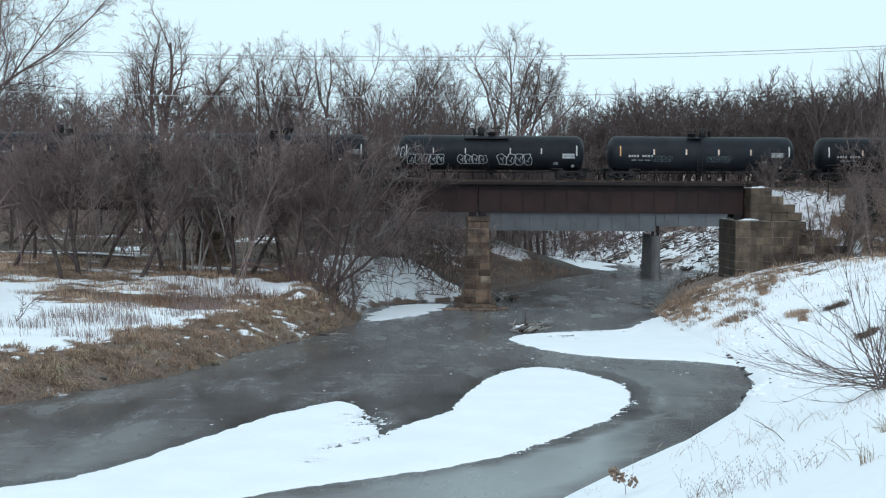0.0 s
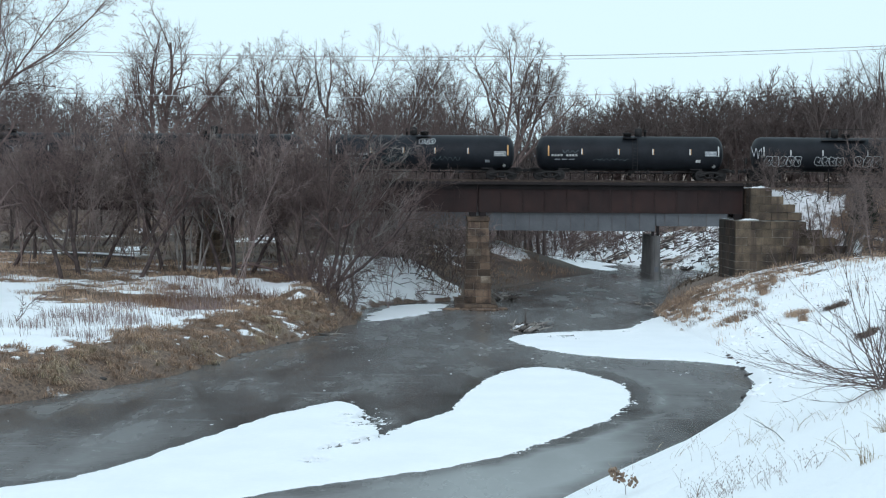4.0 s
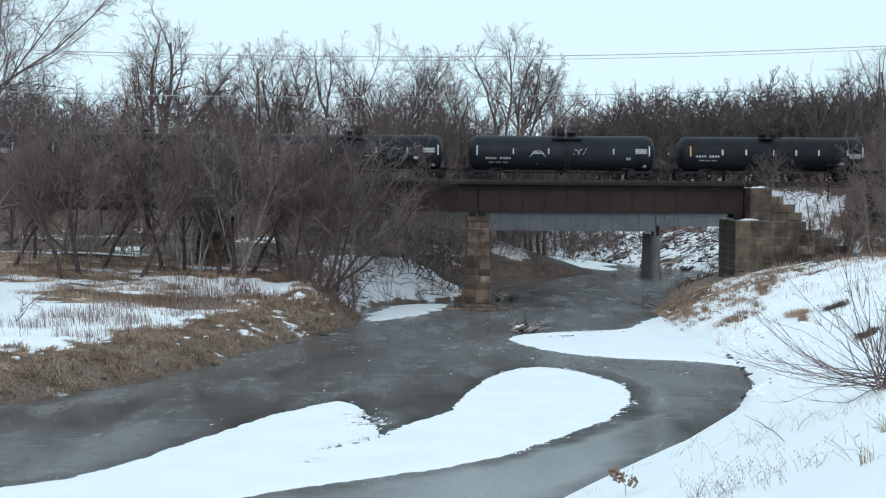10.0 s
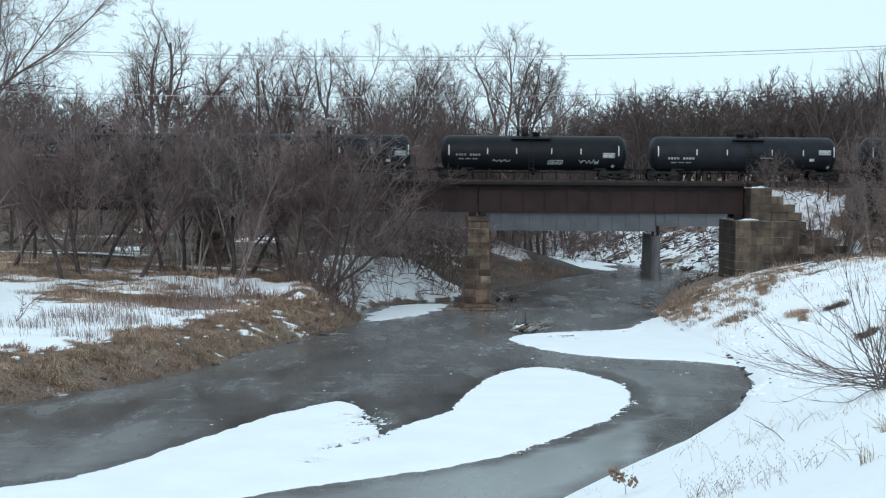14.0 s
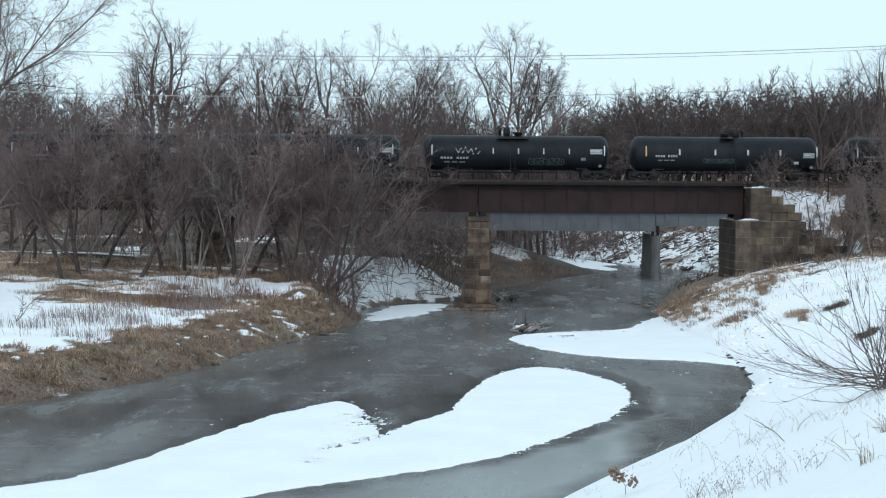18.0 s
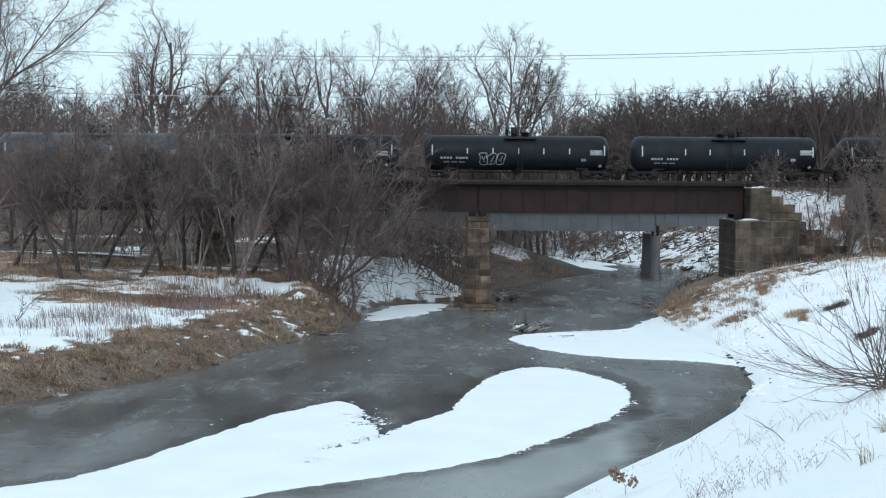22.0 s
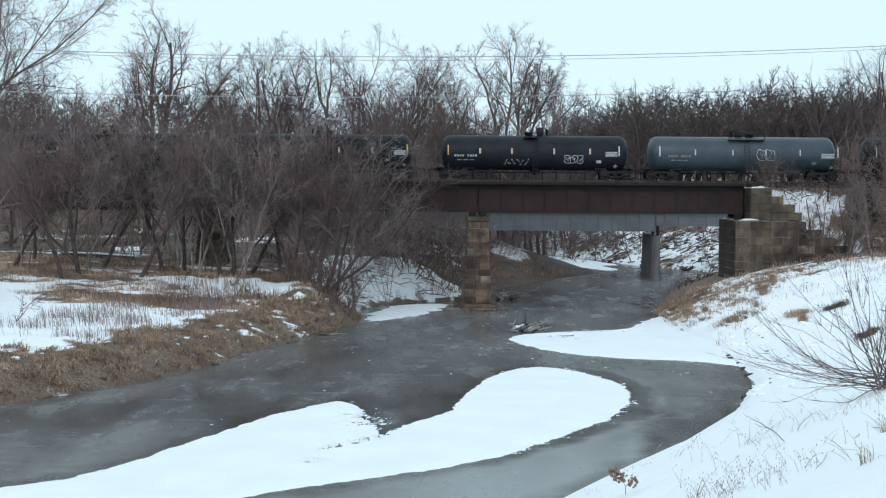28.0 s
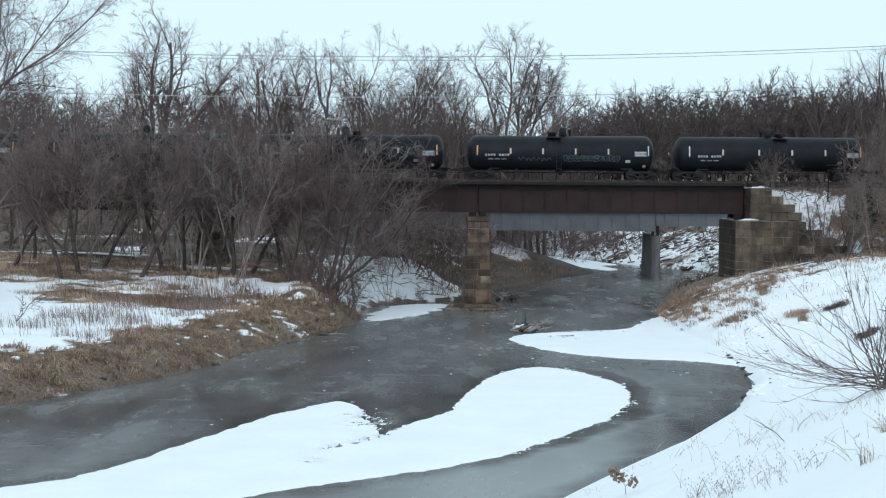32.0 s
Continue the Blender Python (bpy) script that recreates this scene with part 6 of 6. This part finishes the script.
# snow left on the masonry ledges
def ledge_snow(x0, x1, y0, y1, z, h, seed):
    rng, sh = random.Random(seed), Shape()
    n = 9
    for k in range(n + 1):
        f = k / n
        t = h * math.sin(math.pi * (0.08 + 0.84 * f)) * rng.uniform(0.7, 1.2)
        x = x0 + (x1 - x0) * f
        sh.v += [(x, y0 + rng.uniform(0, 0.05), z), (x, (y0 + y1) / 2, z + t), (x, y1, z)]
    for k in range(n):
        i = 3 * k
        sh.f += [(i, i + 3, i + 4, i + 1), (i + 1, i + 4, i + 5, i + 2)]
    sh.f += [(0, 1, 2), (3 * n, 3 * n + 2, 3 * n + 1)]
    solo("snow_cap", sh, SNOW, True, label="small drift of snow on a stone ledge", category="snow", group="snow on ledges")


ledge_snow(24.72, 25.3, 120.8, 124.6, 7.63, 0.20, 1)
ledge_snow(25.0, 26.6, 118.4, 118.72, 7.63, 0.15, 2)
ledge_snow(26.0, 27.6, 118.75, 119.6, 10.36, 0.16, 3)

# ---------------------------------------------------------------- bush and weeds on the near bank
def near_bush(x, y):
    rng = random.Random(21)
    b = thing("bush", (x, y, ground_z(x, y)), label="bare multi-stemmed bush with long arching twigs in snow", category="bush")
    for k in range(58):
        f, low = (k + rng.random()) / 58, k < 20
        a = math.pi * ((1.0 - 0.11 * rng.random()) if low else 1.08 - 0.86 * f)
        L = rng.uniform(1.7, 4.2) * (1.15 if a > 2.3 else (1.0 if a > 1.3 else 0.8))
        d = Vector((math.cos(a), rng.uniform(-0.55, 0.55), rng.uniform(-0.02, 0.30) if low else abs(math.sin(a)) * 0.8 + rng.uniform(-0.1, 0.15))).normalized()
        p, pts = Vector((rng.gauss(0.06, 0.14), rng.gauss(0, 0.14), rng.uniform(-0.08, 0.45))), []
        sag = rng.gauss(0.03, 0.03)
        for j in range(9):
            pts.append(p.copy())
            d = (d + Vector((rng.gauss(0, 0.08), rng.gauss(0, 0.10), rng.gauss(sag + (0.028 * (j - 2) if low else 0), 0.08)))).normalized()
            p = p + d * L / 8
        r0 = rng.uniform(0.009, 0.018)
        sh = Shape().tube(pts, [r0 * (1 - 0.8 * j / 8) for j in range(9)], 5)
        for _ in range(rng.randint(3, 9)):
            j = rng.randint(2, 7)
            q, e = pts[j], (pts[j] - pts[j - 1]).normalized()
            e = (e + Vector((rng.gauss(0, 0.35), rng.gauss(0, 0.35), rng.gauss(0.18, 0.3)))).normalized()
            l = rng.uniform(0.2, 1.0)
            sh.tube([q, q + e * l * 0.5, q + e * l + Vector((0, 0, 0.08))], [r0 * 0.45, r0 * 0.32, r0 * 0.16], 4)
        part("stem", sh, BARK_TWIG, b)
    part("trunk", Shape().tube([(0.12, 0, -0.2), (0.16, 0, 0.8), (0.12, 0.05, 2.0), (0.2, 0.1, 3.6)], [0.085, 0.07, 0.05, 0.02], 7), BARK_TWIG, b)


near_bush(11.2, 35.6)


def leafy_weed(x, y):
    rng = random.Random(8)
    w = thing("weed", (x, y, ground_z(x, y)), label="dead weed with curled brown leaves beside the ice", category="weed")
    pts = [Vector((0.02, 0, -0.1)), Vector((0.0, 0, 0.25)), Vector((-0.12, 0, 0.5)), Vector((-0.32, 0, 0.72))]
    part("stem", Shape().tube(pts, [0.008, 0.007, 0.006, 0.004], 5).tube([pts[1], Vector((0.14, 0, 0.42)), Vector((0.18, 0, 0.58))], [0.006, 0.005, 0.003], 5), BARK, w)
    for k in range(56):
        c = pts[2].lerp(pts[3], rng.random()) if k < 40 else Vector((0.16, 0, rng.uniform(0.32, 0.55)))
        c = c + Vector((rng.gauss(0, 0.06), rng.gauss(0, 0.06), rng.gauss(-0.05, 0.06)))
        u = Vector((rng.gauss(0, 1), rng.gauss(0, 1), -1.2)).normalized() * rng.uniform(0.08, 0.15)
        s = u.orthogonal().normalized() * u.length * 0.42
        n = u.cross(s).normalized() * 0.02
        sh = Shape()
        ring = [c, c + u * 0.35 + s + n, c + u * 0.75 + s * 0.7 + n, c + u, c + u * 0.75 - s * 0.7 + n, c + u * 0.35 - s + n, c + u * 0.5 - n]
        sh.v = [tuple(p) for p in ring]
        sh.f = [(0, 1, 6), (1, 2, 6), (2, 3, 6), (3, 4, 6), (4, 5, 6), (5, 0, 6)]
        part("leaf", sh, DEAD_LEAF, w)


leafy_weed(4.25, 32.2)
t = thing("fallen_twig", (7.34, 29.5, 4.5), label="dark forked twig standing out of the snow slope", category="twig")
part("stem", Shape().tube([(0.1, 0, -0.12), (0, 0, 0.0), (-0.14, 0.02, 0.17), (-0.30, 0.0, 0.33), (-0.46, -0.02, 0.42), (-0.64, 0, 0.53), (-0.80, 0.02, 0.60), (-0.96, 0, 0.70)],
                          [0.010, 0.010, 0.009, 0.009, 0.008, 0.007, 0.005, 0.003], 5)
     .tube([(-0.46, -0.02, 0.42), (-0.62, 0, 0.44), (-0.74, 0, 0.52)], [0.006, 0.005, 0.003], 4).tube([(-0.64, 0, 0.53), (-0.70, 0, 0.62)], [0.005, 0.002], 4), DEADWOOD, t)


# ---------------------------------------------------------------- driftwood, logs and stones
def driftwood(x, y, n, size, seed, label, z=0.0, lift=0.6, stout=1.0):
    rng = random.Random(seed)
    d = thing("driftwood", (x, y, z), label=label, category="driftwood", group="driftwood on the ice")
    for k in range(n):
        a = rng.uniform(0, 6.28)
        L, r = size * rng.uniform(0.5, 1.2), size * rng.uniform(0.025, 0.07) * stout
        p = Vector((rng.gauss(0, size * 0.25), rng.gauss(0, size * 0.25), r))
        e = p + Vector((math.cos(a) * L, math.sin(a) * L, rng.uniform(0, lift) * L * 0.6))
        m = p.lerp(e, 0.5) + Vector((0, 0, rng.uniform(-0.02, 0.12) * L))
        sh = Shape().tube([p, m, e], [r, r * 0.8, r * 0.35], 6)
        sh.tube([m, m + Vector((rng.gauss(0, 0.2), rng.gauss(0, 0.2), rng.uniform(0.1, 0.4))) * L], [r * 0.5, r * 0.2], 5)
        part("branch", sh, DRIFT_PALE if k % 2 else DEADWOOD, d)
    return d


pile = driftwood(5.75, 98.9, 30, 1.45, 1, "tangled pile of pale driftwood dusted with snow on the ice", lift=0.85, stout=1.25)
part("stub", Shape().tube([(0.05, 0, 0.1), (0.12, 0, 0.8), (0.1, 0.05, 1.55)], [0.10, 0.07, 0.03], 6), DEADWOOD, pile)
for dx, dz, r in ((-0.5, 0.35, 0.2), (-0.2, 0.45, 0.13), (0.4, 0.3, 0.12)):
    part("snow_cap", Shape().tube([(dx - 1.5 * r, -0.3, dz - 0.1), (dx, -0.25, dz + 0.05), (dx + 1.6 * r, -0.2, dz + 0.12)], [r * 0.3, r * 0.6, r * 0.2], 7), SNOW, pile, smooth=True)
driftwood(5.3, 127.6, 8, 1.5, 2, "dark drift logs lodged against the stone pier", lift=0.8, stout=1.9)
driftwood(6.5, 127.8, 7, 1.1, 12, "broken branches frozen in beside the pier", lift=1.0, stout=1.6)
driftwood(11.3, 118.4, 4, 0.8, 3, "small broken branches frozen into the ice", lift=0.2)
driftwood(3.0, 99.5, 3, 0.6, 4, "short stick frozen into the ice", lift=0.2)
driftwood(-8.3, 96.0, 5, 1.1, 5, "pale broken sticks at the bank edge", lift=0.2)
driftwood(29.0, 166.0, 6, 2.0, 6, "driftwood heap on the far bank", z=0.6)
driftwood(17.5, 121.0, 6, 1.6, 16, "driftwood caught at the foot of the bank", z=0.1, lift=0.3)
for k, (x0, y0, x1, y1, r) in enumerate(((-33.0, 121.5, -26.5, 120.3, 0.22), (31.0, 114.5, 27.0, 113.2, 0.11))):
    z0, z1 = ground_z(x0, y0), ground_z(x1, y1)
    lg = thing("log", (x0, y0, 0), label="fallen log topped with snow on the ground", category="log", group="fallen logs")
    part("trunk", Shape().tube([(0, 0, z0 + r), ((x1 - x0) / 2, (y1 - y0) / 2, (z0 + z1) / 2 + r * 1.2), (x1 - x0, y1 - y0, z1 + r)], [r * 1.1, r, r * 0.7], 8), DEADWOOD, lg)
    part("snow_cap", Shape().tube([(0.1, 0, z0 + r * 1.75), ((x1 - x0) / 2, (y1 - y0) / 2, (z0 + z1) / 2 + r * 1.95), (x1 - x0, y1 - y0, z1 + r * 1.55)], [r * 0.25, r * 0.6, r * 0.2] if k else [r * 0.6, r * 0.7, r * 0.4], 7), SNOW, lg)


dark_low = [tree_meshes("root_brush", 141 + k, 3.4, 0.045, LOW, BARK_DARK, stems=3, stem_spread=1.0, least=0.012) for k in range(2)]
for k, (x, y, s) in enumerate(((-10.0, 115.0, 1.0), (-8.6, 105.8, 0.7), (-7.4, 107.5, 0.8), (-9.2, 109.0, 1.0), (-8.0, 110.6, 0.9), (-10.2, 106.5, 0.7), 
                               (-7.9, 102.5, 0.6), (-9.4, 103.6, 0.9), (-8.2, 104.6, 1.0), (-7.6, 106.2, 0.9), (-10.6, 107.6, 1.1), (-8.8, 107.0, 1.0), (-7.2, 104.0, 0.7), (-3.6, 128.5, 1.2), (-2.4, 129.5, 1.3), (-0.6, 130, 1.3), (-4.6, 130.5, 1.2), (-6.5, 131, 1.1), (-8.8, 130, 1.0), (0.8, 131, 1.3), (-5.5, 126.5, 0.5), (-7.2, 127.5, 0.6), (29.6, 119.4, 0.5), (31.2, 119.0, 0.6), (32.4, 119.6, 0.5), (33.4, 118.6, 0.7), (28.8, 118.9, 0.4), (30.4, 119.8, 0.45))):
    plant(dark_low[k % 2], x, y, "shrub", rz=k * 71.0, scale=s, label="dark tangled brush and roots at the bank", category="shrub", group="tangled brush on the banks")
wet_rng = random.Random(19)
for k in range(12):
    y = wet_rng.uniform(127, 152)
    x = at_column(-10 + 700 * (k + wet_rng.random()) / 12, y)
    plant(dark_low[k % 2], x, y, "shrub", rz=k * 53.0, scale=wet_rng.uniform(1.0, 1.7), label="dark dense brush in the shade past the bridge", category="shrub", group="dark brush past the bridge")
plant(dark_low[1], at_column(-12, 84), 84, "shrub", rz=40, scale=0.85, label="low bare twigs spreading over the snow", category="shrub", group="tangled brush on the banks")


def bare_sapling(x, y, h, lean, seed):
    plant(limbed_tree("sapling", seed, BARK_TWIG, [(0, 0, -0.2, lean[0], lean[1], h, 0.05, 0)], THIN, h, 0.008), x, y, "sapling",
          label="thin bare sapling on the snowy embankment", category="sapling", group="saplings on the embankment")


plant(limbed_tree("abutment_shrub", 310, BARK_TWIG, reedy(9, 3.1, 0.035, 311, 0.42), THIN[:1] + THIN[2:], least=0.007), at_column(1361, 118.6), 118.6, "shrub", z=10.3, label="pale bare shrub growing at the abutment's top", category="shrub")
edge_kinds = [limbed_tree("edge_tree", 320 + k, BARK_TWIG, reedy(2, 8.5, 0.06, 322 + k, 0.2, -0.05), THIN, least=0.0095) for k in range(2)]
for k, (px, y, s) in enumerate(((1540, 114, 0.8), (1566, 117, 1.0), (1590, 113, 1.1), (1515, 131, 1.2), (1560, 131, 1.3))):
    plant(edge_kinds[k % 2], at_column(px, y), y, rz=67.0 * k, scale=s, label="thin bare trees crowding the embankment", category="tree", group="thin trees on the embankment")
solo("marker_post", Shape().box(32.58, 32.66, 119.2, 119.28, 9.2, 12.0), RUST_DARK, label="thin steel marker post beside the track", category="post")
bare_sapling(30.9, 116.4, 4.2, (0.05, 0), 301)
bare_sapling(at_column(1548, 106), 106, 8.5, (-0.35, 0), 302)
bare_sapling(at_column(1500, 110), 110, 6.0, (0.1, 0), 303)
bare_sapling(at_column(1405, 117.5), 117.5, 3.0, (-0.2, 0), 304)


def frost_flecks():
    """Thin scales of snow and frost frozen onto the ice."""
    rng, sh = random.Random(88), Shape()
    for _ in range(150):
        y = rng.uniform(58, 122)
        x = rng.uniform(-24, 18)
        dl = float(shore_distance(np.array([x]), np.array([y]), LEFT_SHORE)[0])
        dr = float(shore_distance(np.array([x]), np.array([y]), RIGHT_SHORE)[0])
        if dl < 0.5 or dr > -0.3 or rng.random() < 0.35:
            continue
        a, w, i = rng.uniform(0.02, 0.16), rng.uniform(0.02, 0.07), len(sh.v)
        for k in range(6):
            t = k * math.pi / 3
            sh.v.append((x + a * rng.uniform(0.5, 1.1) * math.cos(t), y + w * 1.6 * rng.uniform(0.5, 1.1) * math.sin(t), 0.006))
        sh.v.append((x, y, 0.02))
        sh.f += [(i + k, i + (k + 1) % 6, i + 6) for k in range(6)]
    solo("frost_flecks", sh, SNOW, label="small white scales of frost scattered over the ice", category="frost", kind="stuff")


frost_flecks()
blades("grass", scatter(2600, -2, 18, 126, 168, lambda dl, dr, c, X, Y: (dl > 0.4) & (wobble(X, Y, 0.6, 2) > -0.3), 91), GRASS_DARK,
       "short brown dead growth on the mud bar", (0.25, 0.8), 0.02, 6, 0.4, 1.0, 92, (0.3, -0.2))
br = thing("fallen_branch", (-17.4, 112.0, ground_z(-17.4, 112.0)), label="long arched fallen branch lying on the flood plain", category="branch")
part("trunk", Shape().tube([(0, 0, 0.0), (0.9, -0.2, 0.75), (2.3, -0.4, 0.95), (3.9, -0.6, 0.55), (5.6, -1.0, 0.0)], [0.13, 0.12, 0.11, 0.09, 0.05], 7), BARK_DARK, br)
part("side_branch", Shape().tube([(2.3, -0.4, 0.95), (3.4, -0.2, 1.2), (4.6, 0.1, 1.15)], [0.06, 0.045, 0.02], 5), BARK_DARK, br)


def rocks(name, spots, size, mat, label, seed):
    rng, sh = random.Random(seed), Shape()
    for x, y, z in spots:
        r = rng.uniform(*size)
        i = len(sh.v)
        for a, q in ((-0.5, 0.75), (0.15, 1.0), (0.55, 0.55)):
            for k in range(6):
                w = k * math.pi / 3 + rng.uniform(-0.2, 0.2)
                g = r * q * rng.uniform(0.75, 1.15)
                sh.v.append((x + g * math.cos(w) * 1.3, y + g * math.sin(w), z + a * r * 0.8))
        for b in (0, 6):
            sh.f += [(i + b + k, i + b + (k + 1) % 6, i + b + 6 + (k + 1) % 6, i + b + 6 + k) for k in range(6)]
        sh.f.append(tuple(i + 12 + k for k in range(6)))
    return solo(name, sh, mat, label=label, category="rocks", kind="stuff")


rocks("rocks", scatter(420, 12, 22, 62, 100, lambda dl, dr, c, X, Y: (dr > -0.35) & (dr < 0.35) & (Y > 66) & (Y < 84), 21), (0.07, 0.2), ROCK, "dark stones along the edge of the ice", 1)
rocks("rocks", scatter(700, 15, 34, 64, 112, lambda dl, dr, c, X, Y: (dr > 0.6) & (dr < 14) & (wobble(X, Y, 0.8, 2) > 0.1), 22), (0.03, 0.08), ROCK, "small dark clods half buried in snow", 2)
rocks("snow_clods", scatter(1500, 14, 34, 62, 112, lambda dl, dr, c, X, Y: (dr > 0.5) & (wobble(X, Y, 0.7, 12) > -0.1), 27), (0.08, 0.24), SNOW, "lumps of trodden snow on the slope", 7)
rocks("rocks", scatter(2600, 10, 60, 160, 235, lambda dl, dr, c, X, Y: (dr > 0.2) & (dr < 12) & (wobble(X, Y, 0.5, 2) > -0.2), 23), (0.12, 0.42), ROCK, "tumbled dark rocks on the far snowy bank", 3)


rocks("rocks", scatter(900, 28.6, 37, 112.5, 121, lambda dl, dr, c, X, Y: wobble(X, Y, 1.1, 4) > -0.2, 26), (0.03, 0.11), ROCK, "dark stones and clods on the embankment snow", 11)


def fallen_sticks():
    rng, sh = random.Random(71), Shape()
    spots = scatter(700, 10, 48, 166, 235, lambda dl, dr, c, X, Y: (dr > 0.3) & (dr < 13), 61)[:170]
    spots += scatter(600, 28.5, 36, 114.5, 121, lambda dl, dr, c, X, Y: X > 0, 62)[:340] + scatter(500, -8, 2, 112, 130, lambda dl, dr, c, X, Y: (dl > 1) & (dl < 9), 63)[:70]
    spots += scatter(400, 34, 52, 106, 119, lambda dl, dr, c, X, Y: X > 0, 64)[:90]
    for x, y, z in spots:
        a, L = rng.gauss(0.0, 0.7), rng.uniform(0.6, 2.6) * (1.4 if y > 150 else 0.8)
        d = Vector((math.cos(a) * L, math.sin(a) * L, 0))
        e = Vector((x, y, 0)) + d
        z1 = max(ground_z(e.x, e.y), 0) + rng.uniform(0.02, 0.35)
        r = rng.uniform(0.03, 0.10) if y > 150 else rng.uniform(0.015, 0.05)
        m = Vector((x, y, z + 0.05)).lerp(Vector((e.x, e.y, z1)), 0.5) + Vector((0, 0, rng.uniform(0, 0.15)))
        sh.tube([(x, y, z + 0.02), m, (e.x, e.y, z1)], [r, r * 0.8, r * 0.3], 5)
    solo("fallen_sticks", sh, DEADWOOD, label="fallen dark branches strewn over the snowy banks", category="dead branches", kind="stuff")


fallen_sticks()
rocks("snow_clods", scatter(2600, -24, -8, 60, 104, lambda dl, dr, c, X, Y: (dl > -0.1) & (dl < 0.9) & (wobble(X, Y, 0.5, 3) > 0.55), 29), (0.05, 0.17), SNOW, "scraps of snow along the foot of the bank", 8)
rocks("rocks", scatter(260, -24, -4, 60, 108, lambda dl, dr, c, X, Y: (dl > -0.1) & (dl < 0.5), 24), (0.08, 0.22), ROCK, "dark clods at the foot of the grassy bank", 4)
rocks("snow_clods", scatter(900, -26, -6, 60, 104, lambda dl, dr, c, X, Y: (dl > 0.8) & (dl < 5) & (wobble(X, Y, 0.75, 12) > 0.42), 25), (0.06, 0.22), SNOW, "small remnants of snow on the grassy bank", 5)


for k, (x, y, s) in enumerate(((36.5, 115.5, 0.55), (38.5, 113.0, 0.6), (35.2, 117.2, 0.4), (40.5, 116.0, 0.7), (38.0, 118.5, 0.6), (34.6, 119.8, 0.35), (31.4, 119.3, 0.38), (36.0, 112.0, 0.4))):
    plant(bar_kinds[k % 2], x, y, "shrub", rz=k * 61.0, scale=s, label="tangled bare brush on the embankment slope", category="shrub", group="shrubs on the bank")
for k, (x, y) in enumerate(((14.5, 213), (17, 208), (19.5, 205), (22, 200), (12, 222), (24.5, 197), (27, 194), (16, 217), (29.5, 190), (21, 211))):
    plant(dark_low[k % 2], x, y, "shrub", rz=k * 83.0, scale=1.5 + 0.13 * (k % 4), label="dense dark brush along the far bend", category="shrub", group="brush on the far bank")
for k, (x, y, z) in enumerate(scatter(420, 8, 46, 168, 240, lambda dl, dr, c, X, Y: (dr > 1.5) & (dr < 15), 44)[:28]):
    plant(dark_low[k % 2], x, y, "shrub", rz=k * 47.0, scale=0.8 + 0.16 * (k % 6), label="dark bare brush on the far bank", category="shrub", group="brush on the far bank")


def cedar(x, y, h):
    rng = random.Random(4)
    c = thing("cedar", (x, y, ground_z(x, y)), label="dark green cedar bush on the embankment slope", category="bush")
    part("trunk", Shape().tube([(0, 0, -0.2), (0, 0, h * 0.9)], [0.09, 0.02], 6), BARK_DARK, c)
    sh = Shape()
    for k in range(900):
        f = rng.random() ** 0.7
        rad = h * 0.34 * (1 - f) ** 0.7 * rng.uniform(0.5, 1.05) + 0.05
        a = rng.uniform(0, 6.28)
        p = Vector((rad * math.cos(a), rad * math.sin(a), h * (0.06 + 0.94 * f)))
        d = Vector((math.cos(a), math.sin(a), rng.uniform(0.1, 0.9))).normalized() * rng.uniform(0.12, 0.3)
        sh.tube([p - d * 0.6, p + d * 0.2, p + d], [0.035, 0.045, 0.004], 4, caps=False)
    part("foliage", sh, EVERGREEN, c)


cedar(34.7, 116.0, 3.5)
foot = random.Random(6)
rocks("rocks", [(PIER_X[2] + foot.uniform(-2.7, 2.3), foot.uniform(116.6, 118.2), 0.02) for _ in range(34)], (0.15, 0.45), STONE, "broken brown stones round the pier footing", 9)

def motions():
    times = [0.5 * k for k in range(65)]
    for car, c in zip(CARS, CAR_AT):
        x0 = (c - 784) / PX - 0.06
        walk(car, [(t, pose(x0 + train_shift(t), BRIDGE_Y, RAIL_Z)) for t in times])
    turns = [(k / 15, math.degrees(train_shift(k / 15) / 0.457)) for k in range(481)]
    for car in CARS:
        for tr in car.children:
            for ws in tr.children:
                if ws.name.startswith("wheelset"):
                    x = ws.location.x
                    walk(ws, [(t, pose(x, 0, 0.457, 0, a, 0)) for t, a in turns])


motions()
